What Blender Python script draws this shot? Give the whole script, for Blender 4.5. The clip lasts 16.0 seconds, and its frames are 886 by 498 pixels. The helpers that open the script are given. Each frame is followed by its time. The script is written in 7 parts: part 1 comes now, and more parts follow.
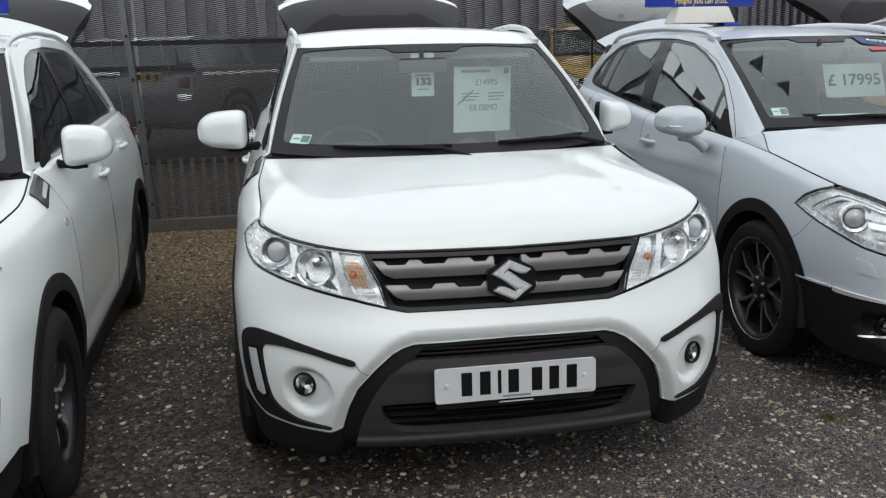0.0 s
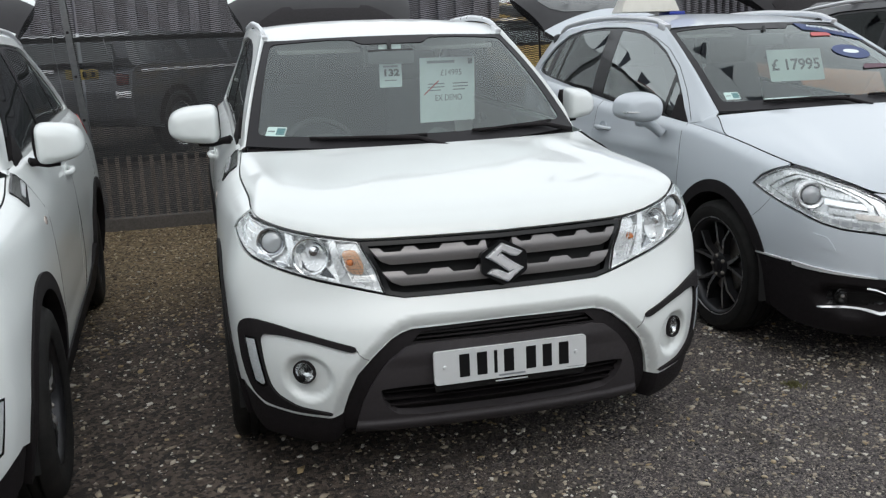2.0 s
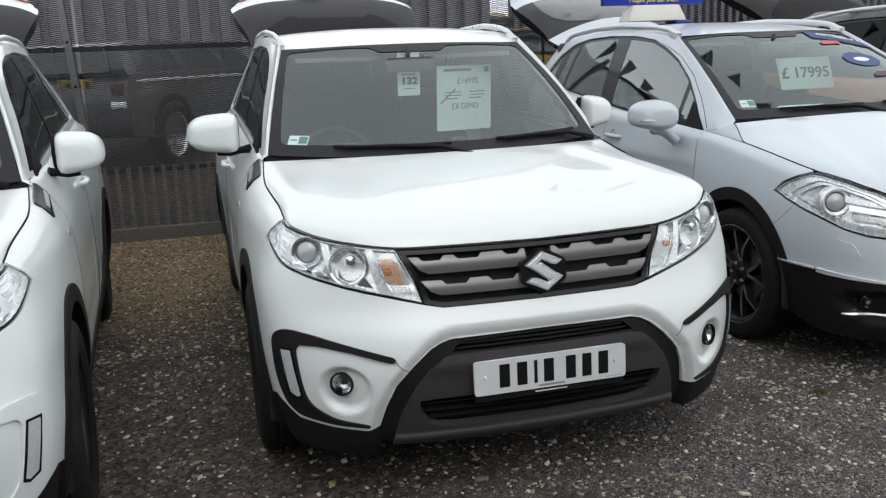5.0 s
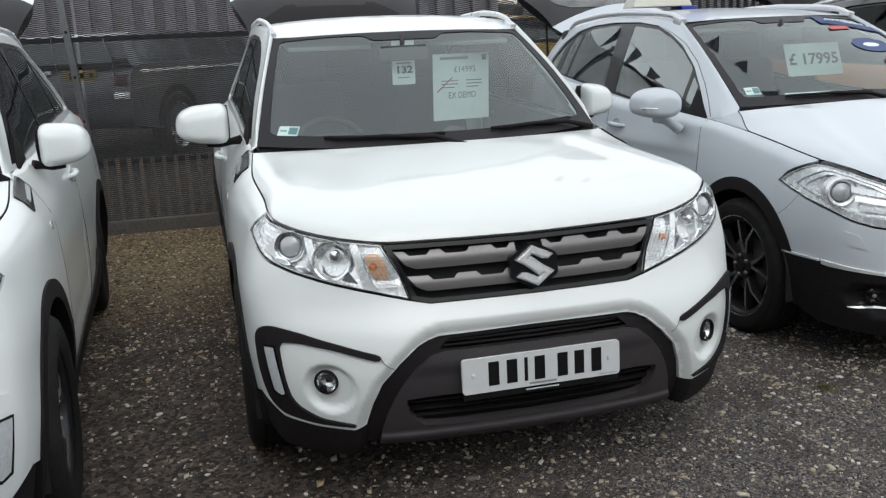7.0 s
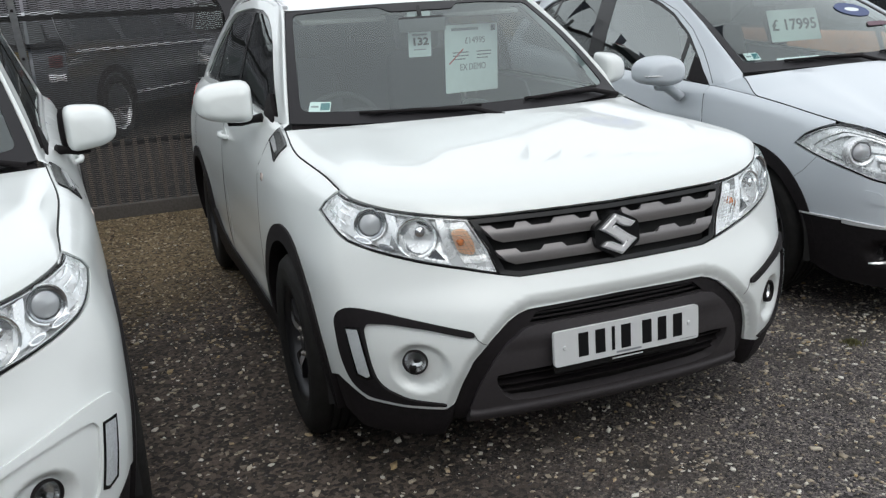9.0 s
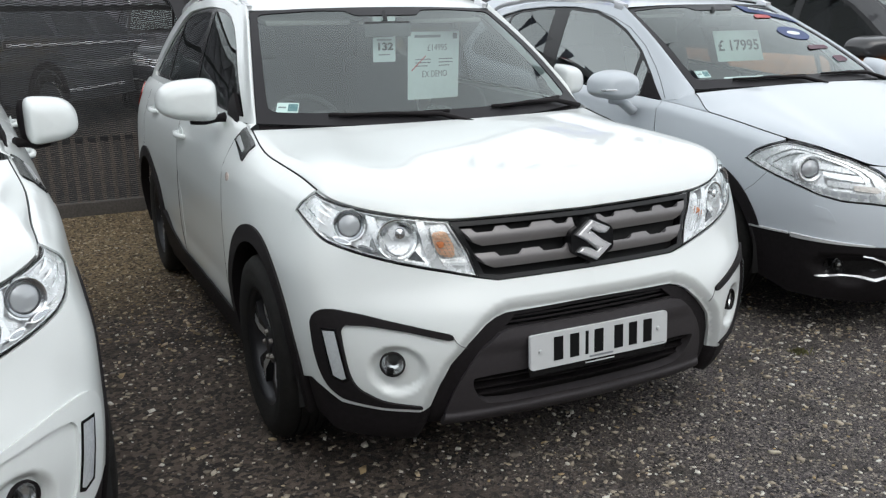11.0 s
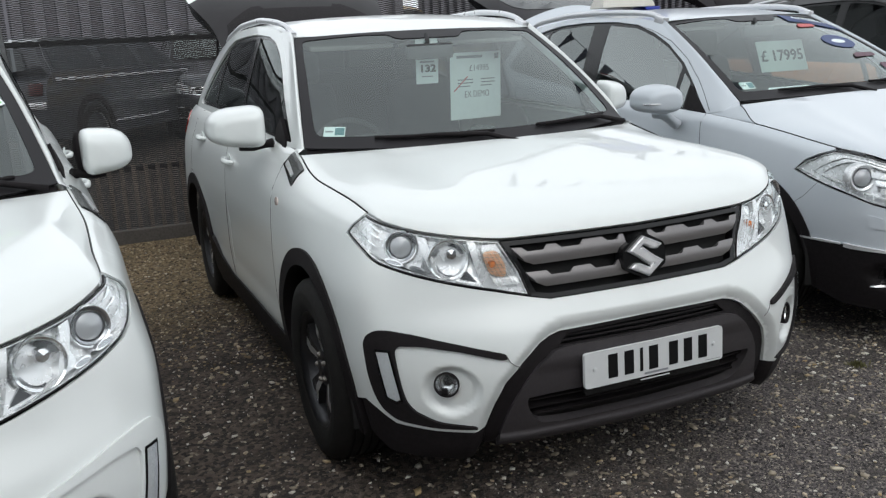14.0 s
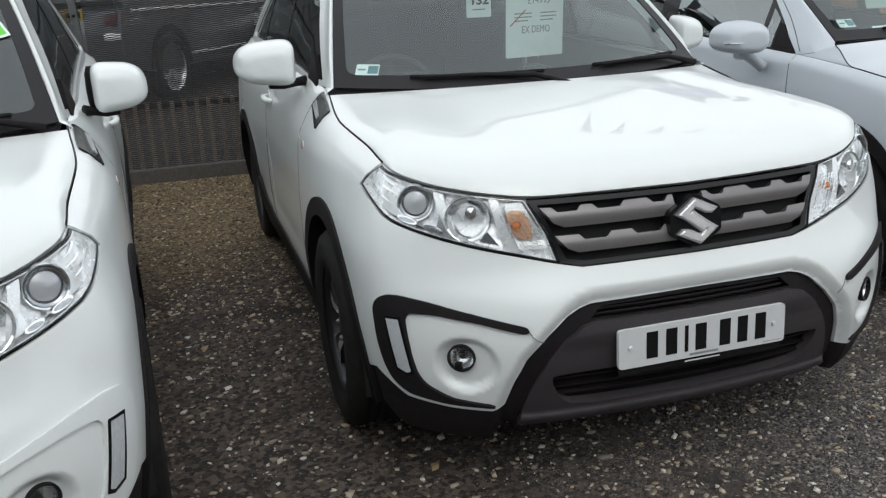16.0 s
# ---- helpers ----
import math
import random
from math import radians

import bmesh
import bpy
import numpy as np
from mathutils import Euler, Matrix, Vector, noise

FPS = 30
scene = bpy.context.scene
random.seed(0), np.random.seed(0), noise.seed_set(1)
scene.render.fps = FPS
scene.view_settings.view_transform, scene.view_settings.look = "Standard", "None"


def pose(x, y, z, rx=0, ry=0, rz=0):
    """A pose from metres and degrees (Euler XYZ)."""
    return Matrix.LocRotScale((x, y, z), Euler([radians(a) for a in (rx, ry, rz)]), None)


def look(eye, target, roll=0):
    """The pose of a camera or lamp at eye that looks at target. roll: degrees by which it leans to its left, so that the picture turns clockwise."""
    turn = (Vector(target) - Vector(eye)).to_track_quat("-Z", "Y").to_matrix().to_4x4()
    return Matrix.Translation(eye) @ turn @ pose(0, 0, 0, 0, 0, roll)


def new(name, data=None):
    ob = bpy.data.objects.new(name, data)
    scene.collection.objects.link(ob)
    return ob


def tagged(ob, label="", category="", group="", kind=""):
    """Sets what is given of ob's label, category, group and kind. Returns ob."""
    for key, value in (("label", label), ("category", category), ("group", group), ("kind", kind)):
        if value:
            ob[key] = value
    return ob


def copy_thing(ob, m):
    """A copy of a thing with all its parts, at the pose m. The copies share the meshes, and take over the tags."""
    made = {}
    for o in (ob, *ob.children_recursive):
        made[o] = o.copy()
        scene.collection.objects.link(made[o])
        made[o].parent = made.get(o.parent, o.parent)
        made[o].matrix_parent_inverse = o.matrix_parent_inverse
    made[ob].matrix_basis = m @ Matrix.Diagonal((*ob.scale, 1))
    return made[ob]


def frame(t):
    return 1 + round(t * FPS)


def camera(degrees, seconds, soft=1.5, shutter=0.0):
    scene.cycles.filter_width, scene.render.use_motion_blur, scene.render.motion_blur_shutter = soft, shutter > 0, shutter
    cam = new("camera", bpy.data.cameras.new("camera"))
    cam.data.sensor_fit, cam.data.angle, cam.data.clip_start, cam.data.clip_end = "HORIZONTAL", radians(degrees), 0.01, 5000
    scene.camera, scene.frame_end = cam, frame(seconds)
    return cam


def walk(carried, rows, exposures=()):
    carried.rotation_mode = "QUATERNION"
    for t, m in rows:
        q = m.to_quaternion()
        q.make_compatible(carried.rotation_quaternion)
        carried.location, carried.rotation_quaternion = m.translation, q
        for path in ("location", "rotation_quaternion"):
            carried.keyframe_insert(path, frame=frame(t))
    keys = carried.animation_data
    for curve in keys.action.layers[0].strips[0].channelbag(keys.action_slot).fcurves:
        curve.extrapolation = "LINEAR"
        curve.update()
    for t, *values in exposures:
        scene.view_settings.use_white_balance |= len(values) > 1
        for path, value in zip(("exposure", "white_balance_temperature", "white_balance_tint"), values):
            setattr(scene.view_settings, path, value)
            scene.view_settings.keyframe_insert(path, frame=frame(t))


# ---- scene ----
cam = camera(54.0, 16.0, soft=1.3)
METRES, EYE, TILT, LEAN, TURN = 1.905, 1.478, 0.0, 0.0, 0.0
ROWS = [
    (0.0, 0.0, 0.0, 0.0, -0.28, -12.58, 1.23),
    (0.5, -0.0131, -0.003, -0.0, -0.27, -12.7, 1.18),
    (1.0, -0.0332, -0.0321, 0.0023, -0.72, -12.24, 1.04),
    (1.5, -0.0521, -0.0537, 0.0022, -2.15, -12.81, 1.06),
    (2.0, -0.1035, -0.0347, -0.0012, -5.0, -13.18, 2.06),
    (2.5, -0.1675, -0.0117, -0.0046, -4.88, -12.19, 2.57),
    (3.0, -0.1835, 0.0002, -0.0069, -5.73, -12.96, 2.48),
    (3.5, -0.1868, -0.0013, -0.0072, -6.16, -12.76, 2.27),
    (4.0, -0.1941, -0.0068, -0.0068, -6.18, -12.15, 2.35),
    (6.5, -0.1885, 0.0049, -0.0042, -6.03, -13.22, 1.72),
    (7.0, -0.1482, 0.0344, -0.0086, -5.37, -13.22, 2.47),
    (7.5, -0.1301, 0.0717, -0.0143, -1.87, -13.77, 1.44),
    (8.0, -0.2181, 0.1593, -0.0141, -5.51, -15.16, 2.92),
    (8.5, -0.3168, 0.1536, -0.0196, -7.65, -14.82, 2.42),
    (9.0, -0.4154, 0.1007, -0.006, -11.49, -15.06, 3.37),
    (11.5, -0.4978, 0.1171, -0.0185, -16.22, -14.03, 1.11),
    (12.0, -0.4979, 0.1135, -0.0157, -16.25, -13.37, 1.53),
    (12.5, -0.5009, 0.1155, -0.0157, -16.23, -13.49, 1.53),
    (13.0, -0.5068, 0.1162, -0.0146, -15.46, -13.4, 1.79),
    (13.5, -0.5121, 0.1179, -0.0139, -14.65, -13.2, 2.25),
    (14.0, -0.5161, 0.1181, -0.0136, -13.69, -13.13, 3.0),
    (14.5, -0.5105, 0.1171, -0.0135, -13.55, -12.9, 3.01),
    (15.0, -0.4745, 0.1247, -0.02, -14.02, -14.11, 3.15),
    (15.5, -0.4148, 0.15, -0.0142, -11.24, -15.12, 2.6),
    (16.0, -0.3848, 0.2485, -0.0253, -7.56, -16.96, 2.71),
]
walk(cam, [(t, pose(0, 0, EYE, TILT, LEAN, TURN) @ pose(METRES * x, METRES * y, METRES * z, 90 + pitch, roll, yaw)) for t, x, y, z, yaw, pitch, roll in ROWS],
     [(0.0, 0.12, 6400, 8.5), (2.5, 0.18, 6400, 8.5), (9.0, 0.23, 6400, 8.5), (11.5, 0.34, 6400, 8.5), (12.3, 0.22, 6400, 8.5), (14.0, 0.15, 6400, 8.5), (16.0, 0.15, 6400, 8.5)])
# ---------------------------------------------------------------- daylight: an overcast sky
world = bpy.data.worlds.new("overcast")
scene.world = world
world.use_nodes = True
wt = world.node_tree
sky = wt.nodes.new("ShaderNodeTexSky")
sky.sky_type, sky.sun_disc = "NISHITA", False
sky.sun_elevation, sky.sun_rotation = radians(50), radians(170)
sky.air_density, sky.dust_density, sky.ozone_density = 1.0, 10.0, 1.0
cloud = wt.nodes.new("ShaderNodeHueSaturation")
cloud.inputs["Saturation"].default_value = 0.3
wt.links.new(sky.outputs["Color"], cloud.inputs["Color"])
deck = wt.nodes.new("ShaderNodeMix")  # the even cloud deck over the clear-sky gradient
deck.data_type = "RGBA"
deck.inputs[0].default_value = 0.7
# an overcast deck, a little lighter towards the skyline
place_up = wt.nodes.new("ShaderNodeSeparateXYZ")
wt.links.new(wt.nodes.new("ShaderNodeTexCoord").outputs["Generated"], place_up.inputs[0])
tone = wt.nodes.new("ShaderNodeMapRange")
tone.inputs["To Min"].default_value, tone.inputs["To Max"].default_value = 1.86, 1.06
wt.links.new(place_up.outputs["Z"], tone.inputs[0])
dull = wt.nodes.new("ShaderNodeVectorMath")
dull.operation = "SCALE"
dull.inputs[0].default_value = (8.85, 9.2, 9.6)
wt.links.new(tone.outputs[0], dull.inputs["Scale"])
wt.links.new(dull.outputs[0], deck.inputs[7])
wt.links.new(cloud.outputs["Color"], deck.inputs[6])
wt.links.new(deck.outputs[2], wt.nodes["Background"].inputs["Color"])
wt.nodes["Background"].inputs["Strength"].default_value = 0.105
sun = new("sun", bpy.data.lights.new("sun", "SUN"))
sun.data.energy, sun.data.angle, sun.data.color = 0.14, radians(50), (1.0, 0.985, 0.96)
sun.matrix_world = look((1.0, -3.9, 6.8), (0, 0, 0))
# ---------------------------------------------------------------- materials
def material(name, base=(0.5, 0.5, 0.5), rough=0.5, metal=0.0, coat=0.0, spec=0.5, grain=0.0, grain_scale=200.0, bump=0.0, bump_scale=400.0, dirt=0.0, dirt_color=(0.12, 0.10, 0.08),
             dirt_scale=6.0, emit=None, emit_strength=0.0, transmission=0.0, rough_var=0.0):
    m = bpy.data.materials.new(name)
    m.use_nodes = True
    t = m.node_tree
    b = t.nodes["Principled BSDF"]
    b.inputs["Base Color"].default_value = (*base, 1)
    b.inputs["Roughness"].default_value, b.inputs["Metallic"].default_value = rough, metal
    b.inputs["Coat Weight"].default_value, b.inputs["Coat Roughness"].default_value = coat, 0.03
    b.inputs["Specular IOR Level"].default_value, b.inputs["Transmission Weight"].default_value = spec, transmission
    co = t.nodes.new("ShaderNodeTexCoord").outputs["Object"]
    col = None
    if grain:
        n = noise_node(t, co, grain_scale, 3)
        col = mix_node(t, ramp_node(t, n, 0.3, 0.7), tuple(c * (1 - grain) for c in base), tuple(min(1, c * (1 + grain)) for c in base))
    if dirt:
        n = noise_node(t, co, dirt_scale, 6)
        fac = t.nodes.new("ShaderNodeMath")
        fac.operation = "MULTIPLY"
        t.links.new(ramp_node(t, n, 0.45, 0.85), fac.inputs[0])
        fac.inputs[1].default_value = dirt
        col = mix_node(t, fac.outputs[0], col if col is not None else base, dirt_color)
    if col is not None:
        t.links.new(col, b.inputs["Base Color"])
    if rough_var:
        n = noise_node(t, co, dirt_scale * 2.5, 5)
        mr = t.nodes.new("ShaderNodeMapRange")
        t.links.new(n, mr.inputs[0])
        mr.inputs["From Min"].default_value, mr.inputs["From Max"].default_value = 0.3, 0.7
        mr.inputs["To Min"].default_value, mr.inputs["To Max"].default_value = max(rough - rough_var, 0.02), rough + rough_var
        t.links.new(mr.outputs[0], b.inputs["Roughness"])
    if bump:
        n = noise_node(t, co, bump_scale, 3)
        bn = t.nodes.new("ShaderNodeBump")
        bn.inputs["Strength"].default_value, bn.inputs["Distance"].default_value = bump, 0.002
        t.links.new(n, bn.inputs["Height"])
        t.links.new(bn.outputs[0], b.inputs["Normal"])
    if emit:
        b.inputs["Emission Color"].default_value, b.inputs["Emission Strength"].default_value = (*emit, 1), emit_strength
    return m


def noise_node(t, co, scale, detail=4, rough=0.55):
    n = t.nodes.new("ShaderNodeTexNoise")
    n.inputs["Scale"].default_value, n.inputs["Detail"].default_value, n.inputs["Roughness"].default_value = scale, detail, rough
    t.links.new(co, n.inputs["Vector"])
    return n.outputs["Fac"]


def ramp_node(t, fac, lo, hi):
    n = t.nodes.new("ShaderNodeMapRange")
    n.inputs["From Min"].default_value, n.inputs["From Max"].default_value = lo, hi
    t.links.new(fac, n.inputs[0])
    return n.outputs[0]


def mix_node(t, fac, a, b):
    n = t.nodes.new("ShaderNodeMix")
    n.data_type = "RGBA"
    for value, socket in ((fac, n.inputs[0]), (a, n.inputs[6]), (b, n.inputs[7])):
        if isinstance(value, bpy.types.NodeSocket):
            t.links.new(value, socket)
        else:
            socket.default_value = value if isinstance(value, float) else (*value, 1)
    return n.outputs[2]


def glass_material(name, tint=(0.9, 0.95, 0.93), ior=1.5):
    m = bpy.data.materials.new(name)
    m.use_nodes = True
    t = m.node_tree
    t.nodes.remove(t.nodes["Principled BSDF"])
    clear, gloss, mix, face, power, share = [t.nodes.new("ShaderNode" + k) for k in ("BsdfTransparent", "BsdfGlossy", "MixShader", "LayerWeight", "Math", "MapRange")]
    clear.inputs[0].default_value = (*tint, 1)
    gloss.inputs["Roughness"].default_value = 0.01
    gloss.inputs["Color"].default_value = (0.94, 1.0, 0.985, 1)
    # more gloss towards a grazing view, alike from both sides of the pane
    face.inputs["Blend"].default_value = 0.5
    power.operation = "POWER"
    power.inputs[1].default_value = 5.0
    t.links.new(face.outputs["Facing"], power.inputs[0])
    t.links.new(power.outputs[0], share.inputs[0])
    share.inputs["To Min"].default_value = ((ior - 1) / (ior + 1)) ** 2
    t.links.new(share.outputs[0], mix.inputs[0])
    t.links.new(clear.outputs[0], mix.inputs[1])
    t.links.new(gloss.outputs[0], mix.inputs[2])
    t.links.new(mix.outputs[0], t.nodes["Material Output"].inputs["Surface"])
    return m


WHITE = material("white_paint", (0.715, 0.747, 0.738), 0.34, coat=0.7, dirt=0.05, dirt_scale=5.0, dirt_color=(0.5, 0.48, 0.43))
PEARL = material("pearl_white_paint", (0.53, 0.571, 0.611), 0.3, coat=0.5, dirt=0.04, dirt_scale=5.0, grain=0.03, grain_scale=900, dirt_color=(0.45, 0.45, 0.45))
BLACK_PLASTIC = material("black_plastic", (0.0150, 0.0130, 0.0140), 0.6, spec=0.12, grain=0.15, grain_scale=60, bump=0.25, bump_scale=900, dirt=0.04, dirt_color=(0.05, 0.045, 0.04))
GLOSS_BLACK = material("gloss_black", (0.008, 0.008, 0.0085), 0.22, coat=0.15, spec=0.25, rough_var=0.05)
GREY_PLASTIC = material("grey_plastic", (0.038, 0.034, 0.0365), 0.55, spec=0.35, grain=0.1, grain_scale=80, bump=0.2, bump_scale=900, dirt=0.12, dirt_color=(0.10, 0.095, 0.085))
BAR_GREY = material("grille_bar_grey", (0.20, 0.19, 0.19), 0.36, metal=0.45, grain=0.05, grain_scale=300, rough_var=0.06)
CHROME = material("chrome", (0.82, 0.82, 0.83), 0.08, metal=1.0, rough_var=0.03)
SATIN = material("satin_silver", (0.70, 0.71, 0.72), 0.3, metal=0.75, rough_var=0.06)
RAIL_SILVER = material("rail_silver", (0.66, 0.67, 0.69), 0.32, metal=0.45, rough_var=0.05)
EMBLEM = material("emblem_silver", (0.88, 0.88, 0.89), 0.2, metal=0.45, coat=0.6)
REAR_GLASS = material("rear_glass", (0.022, 0.0205, 0.022), 0.5, coat=0.03, spec=0.16, grain=0.1, grain_scale=8)
REFLECTOR = material("lamp_reflector", (0.90, 0.91, 0.92), 0.13, metal=0.9, rough_var=0.06, bump=0.15, bump_scale=60)
LAMP_GREY = material("lamp_bezel", (0.80, 0.81, 0.82), 0.26, metal=0.45, rough_var=0.08, dirt_scale=12.0)
AMBER = material("amber_bulb", (0.62, 0.20, 0.06), 0.25, coat=0.5, grain=0.15, grain_scale=80)
DRL_WHITE = material("light_guide", (0.55, 0.565, 0.585), 0.2, coat=0.6, grain=0.12, grain_scale=110)
REAR_RED = material("rear_light_red", (0.22, 0.016, 0.016), 0.2, coat=0.8, grain=0.1)
TYRE = material("tyre_rubber", (0.0115, 0.011, 0.0105), 0.75, spec=0.25, grain=0.25, grain_scale=40, bump=0.3, bump_scale=500, dirt=0.15, dirt_color=(0.07, 0.062, 0.052), dirt_scale=9)
ALLOY = material("dark_alloy", (0.03, 0.03, 0.033), 0.35, metal=0.5, rough_var=0.08, dirt=0.15)
ALLOY_FACE = material("machined_alloy", (0.42, 0.42, 0.43), 0.3, metal=0.9, rough_var=0.08)
DISC = material("brake_disc", (0.25, 0.23, 0.21), 0.45, metal=0.8, grain=0.2, grain_scale=60)
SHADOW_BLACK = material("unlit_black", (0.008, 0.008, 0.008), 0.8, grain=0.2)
INTERIOR = material("interior_plastic", (0.03, 0.031, 0.033), 0.65, grain=0.15, grain_scale=90, bump=0.2)
SEAT_CLOTH = material("seat_cloth", (0.045, 0.046, 0.05), 0.9, grain=0.3, grain_scale=260, bump=0.3, bump_scale=700)
HEADLINER = material("headliner", (0.20, 0.195, 0.185), 0.9, grain=0.1)
FRIT = material("glass_border", (0.020, 0.019, 0.021), 0.4, spec=0.22, rough_var=0.05)
REAR_PANE = material("rear_pane", (0.075, 0.08, 0.08), 0.25, coat=0.7, grain=0.15, grain_scale=8)
REAR_FRIT = material("rear_glass_border", (0.026, 0.025, 0.027), 0.4, spec=0.3, rough_var=0.05)
REPEATER = material("repeater_lens", (0.60, 0.50, 0.45), 0.2, coat=0.8)
PEACH = material("peach_reflection", (0.84, 0.50, 0.31), 0.3, metal=0.2, grain=0.06, grain_scale=60)
FOG_DARK = material("fog_lamp_bowl", (0.72, 0.73, 0.74), 0.16, metal=0.85)
DARK_CHROME = material("dark_chrome", (0.40, 0.41, 0.43), 0.18, metal=0.9)
PAPER = material("paper", (0.74, 0.80, 0.80), 0.7, grain=0.03, grain_scale=20)
INK = material("ink", (0.006, 0.006, 0.0065), 0.7, spec=0.15, grain=0.1)
INK_PALE = material("pale_ink", (0.21, 0.225, 0.24), 0.6, grain=0.1)
INK_REFLECTION_RED = material("red_ink", (0.45, 0.10, 0.10), 0.6, grain=0.1)
LAMP_SEAM = material("panel_seam", (0.16, 0.16, 0.16), 0.7, grain=0.1)
BRIGHT_TRIM = material("bright_trim", (0.88, 0.89, 0.90), 0.2, metal=0.45)
PLATE_WHITE = material("plate_white", (0.60, 0.615, 0.62), 0.4, coat=0.3, dirt=0.08, dirt_scale=20)
STICKER_TEAL = material("sticker_teal", (0.03, 0.16, 0.18), 0.5, grain=0.1)
STRIP_REFLECTION_BLUE = material("sticker_blue", (0.022, 0.045, 0.15), 0.5, grain=0.08)
REFLECTION_MAROON = material("sticker_maroon", (0.085, 0.03, 0.05), 0.5, grain=0.08)
SIGN_BLUE = material("sign_blue", (0.01, 0.03, 0.30), 0.4, coat=0.2, grain=0.06, grain_scale=10)
SIGN_YELLOW = material("sign_yellow", (0.85, 0.70, 0.05), 0.5, grain=0.05)
STICKER_GREEN = material("sticker_green", (0.13, 0.60, 0.06), 0.5, grain=0.05)
WINDSCREEN_GLASS = glass_material("windscreen_glass", (0.86, 0.95, 0.92), 2.22)
SIDE_GLASS = glass_material("tinted_glass", (0.13, 0.135, 0.142), 1.3)
CROSS_GLASS = glass_material("crossover_door_glass", (0.5, 0.55, 0.54), 2.9)
CROSS_REAR_GLASS = glass_material("crossover_rear_glass", (0.22, 0.23, 0.235), 2.3)
LENS_GLASS = glass_material("lamp_lens", (0.97, 0.98, 0.98), 1.45)
DOOR_GLASS = glass_material("door_glass", (0.17, 0.178, 0.182), 1.3)
# ---------------------------------------------------------------- mesh helpers
def link_mesh(name, verts, faces, mat, parent=None, smooth=True, label="", normals=None):
    me = bpy.data.meshes.new(name)
    me.from_pydata([tuple(map(float, v)) for v in verts], [], [tuple(map(int, f)) for f in faces])
    me.materials.append(mat)
    if smooth:
        me.polygons.foreach_set("use_smooth", [True] * len(me.polygons))
        if normals is not None:
            me.normals_split_custom_set_from_vertices([tuple(map(float, n)) for n in normals])
    me.update()
    ob = new(name, me)
    if parent is not None:
        ob.parent = parent
    if label:
        ob["label"] = label
    return ob


def part(name, bm, mat, parent=None, label="", smooth=True):
    me = bpy.data.meshes.new(name)
    bm.normal_update()
    bm.to_mesh(me)
    bm.free()
    me.materials.append(mat)
    if smooth:
        me.polygons.foreach_set("use_smooth", [True] * len(me.polygons))
        me.set_sharp_from_angle(angle=radians(40))
    ob = new(name, me)
    if parent is not None:
        ob.parent = parent
    if label:
        ob["label"] = label
    return ob


def thing(name, m, label, category, group="", kind=""):
    ob = new(name)
    ob.matrix_world = m
    return tagged(ob, label, category, group, kind)


def inside(px, py, loops):
    odd = np.zeros(len(px), bool)
    for loop in loops:
        q = np.array(loop)
        for (x0, y0), (x1, y1) in zip(q, np.roll(q, -1, 0)):
            if y0 == y1:
                continue
            hit = ((y0 > py) != (y1 > py)) & (px < (x1 - x0) * (py - y0) / (y1 - y0) + x0)
            odd ^= hit
    return odd


def dense(loop, h):
    out = []
    for (x0, y0), (x1, y1) in zip(loop, list(loop[1:]) + [loop[0]]):
        n = max(1, int(math.hypot(x1 - x0, y1 - y0) / h))
        out += [(x0 + (x1 - x0) * k / n, y0 + (y1 - y0) * k / n) for k in range(n)]
    return out


def rounded(loop, r=0.02, n=4):
    """A polygon with its corners cut round."""
    out = []
    k = len(loop)
    for i in range(k):
        a, b, c = np.array(loop[i - 1]), np.array(loop[i]), np.array(loop[(i + 1) % k])
        d1, d2 = a - b, c - b
        l1, l2 = np.linalg.norm(d1), np.linalg.norm(d2)
        rr = min(r, l1 * 0.45, l2 * 0.45)
        p, q = b + d1 / l1 * rr, b + d2 / l2 * rr
        for j in range(n + 1):
            t = j / n
            out.append(tuple((1 - t) ** 2 * p + 2 * t * (1 - t) * b + t * t * q))
    return out


def inset(loop, d):
    """A polygon drawn in by d all round."""
    q = np.array(loop)
    area = 0.5 * np.sum(q[:, 0] * np.roll(q[:, 1], -1) - np.roll(q[:, 0], -1) * q[:, 1])
    sgn = 1 if area > 0 else -1
    out = []
    for i in range(len(q)):
        e1, e2 = q[i] - q[i - 1], q[(i + 1) % len(q)] - q[i]
        n1, n2 = [np.array([-e[1], e[0]]) * sgn / max(np.linalg.norm(e), 1e-9) for e in (e1, e2)]
        m = n1 + n2
        out.append(tuple(q[i] + m * d / max(0.5, 1 + n1 @ n2)))
    return out


def both(half):
    """A loop closed over the middle from its right half, which begins and ends near the middle."""
    return list(half) + [(-u, v) for u, v in reversed(half) if u > 1e-6]


def flip(loop, side):
    return [(u * side, v) for u, v in loop]


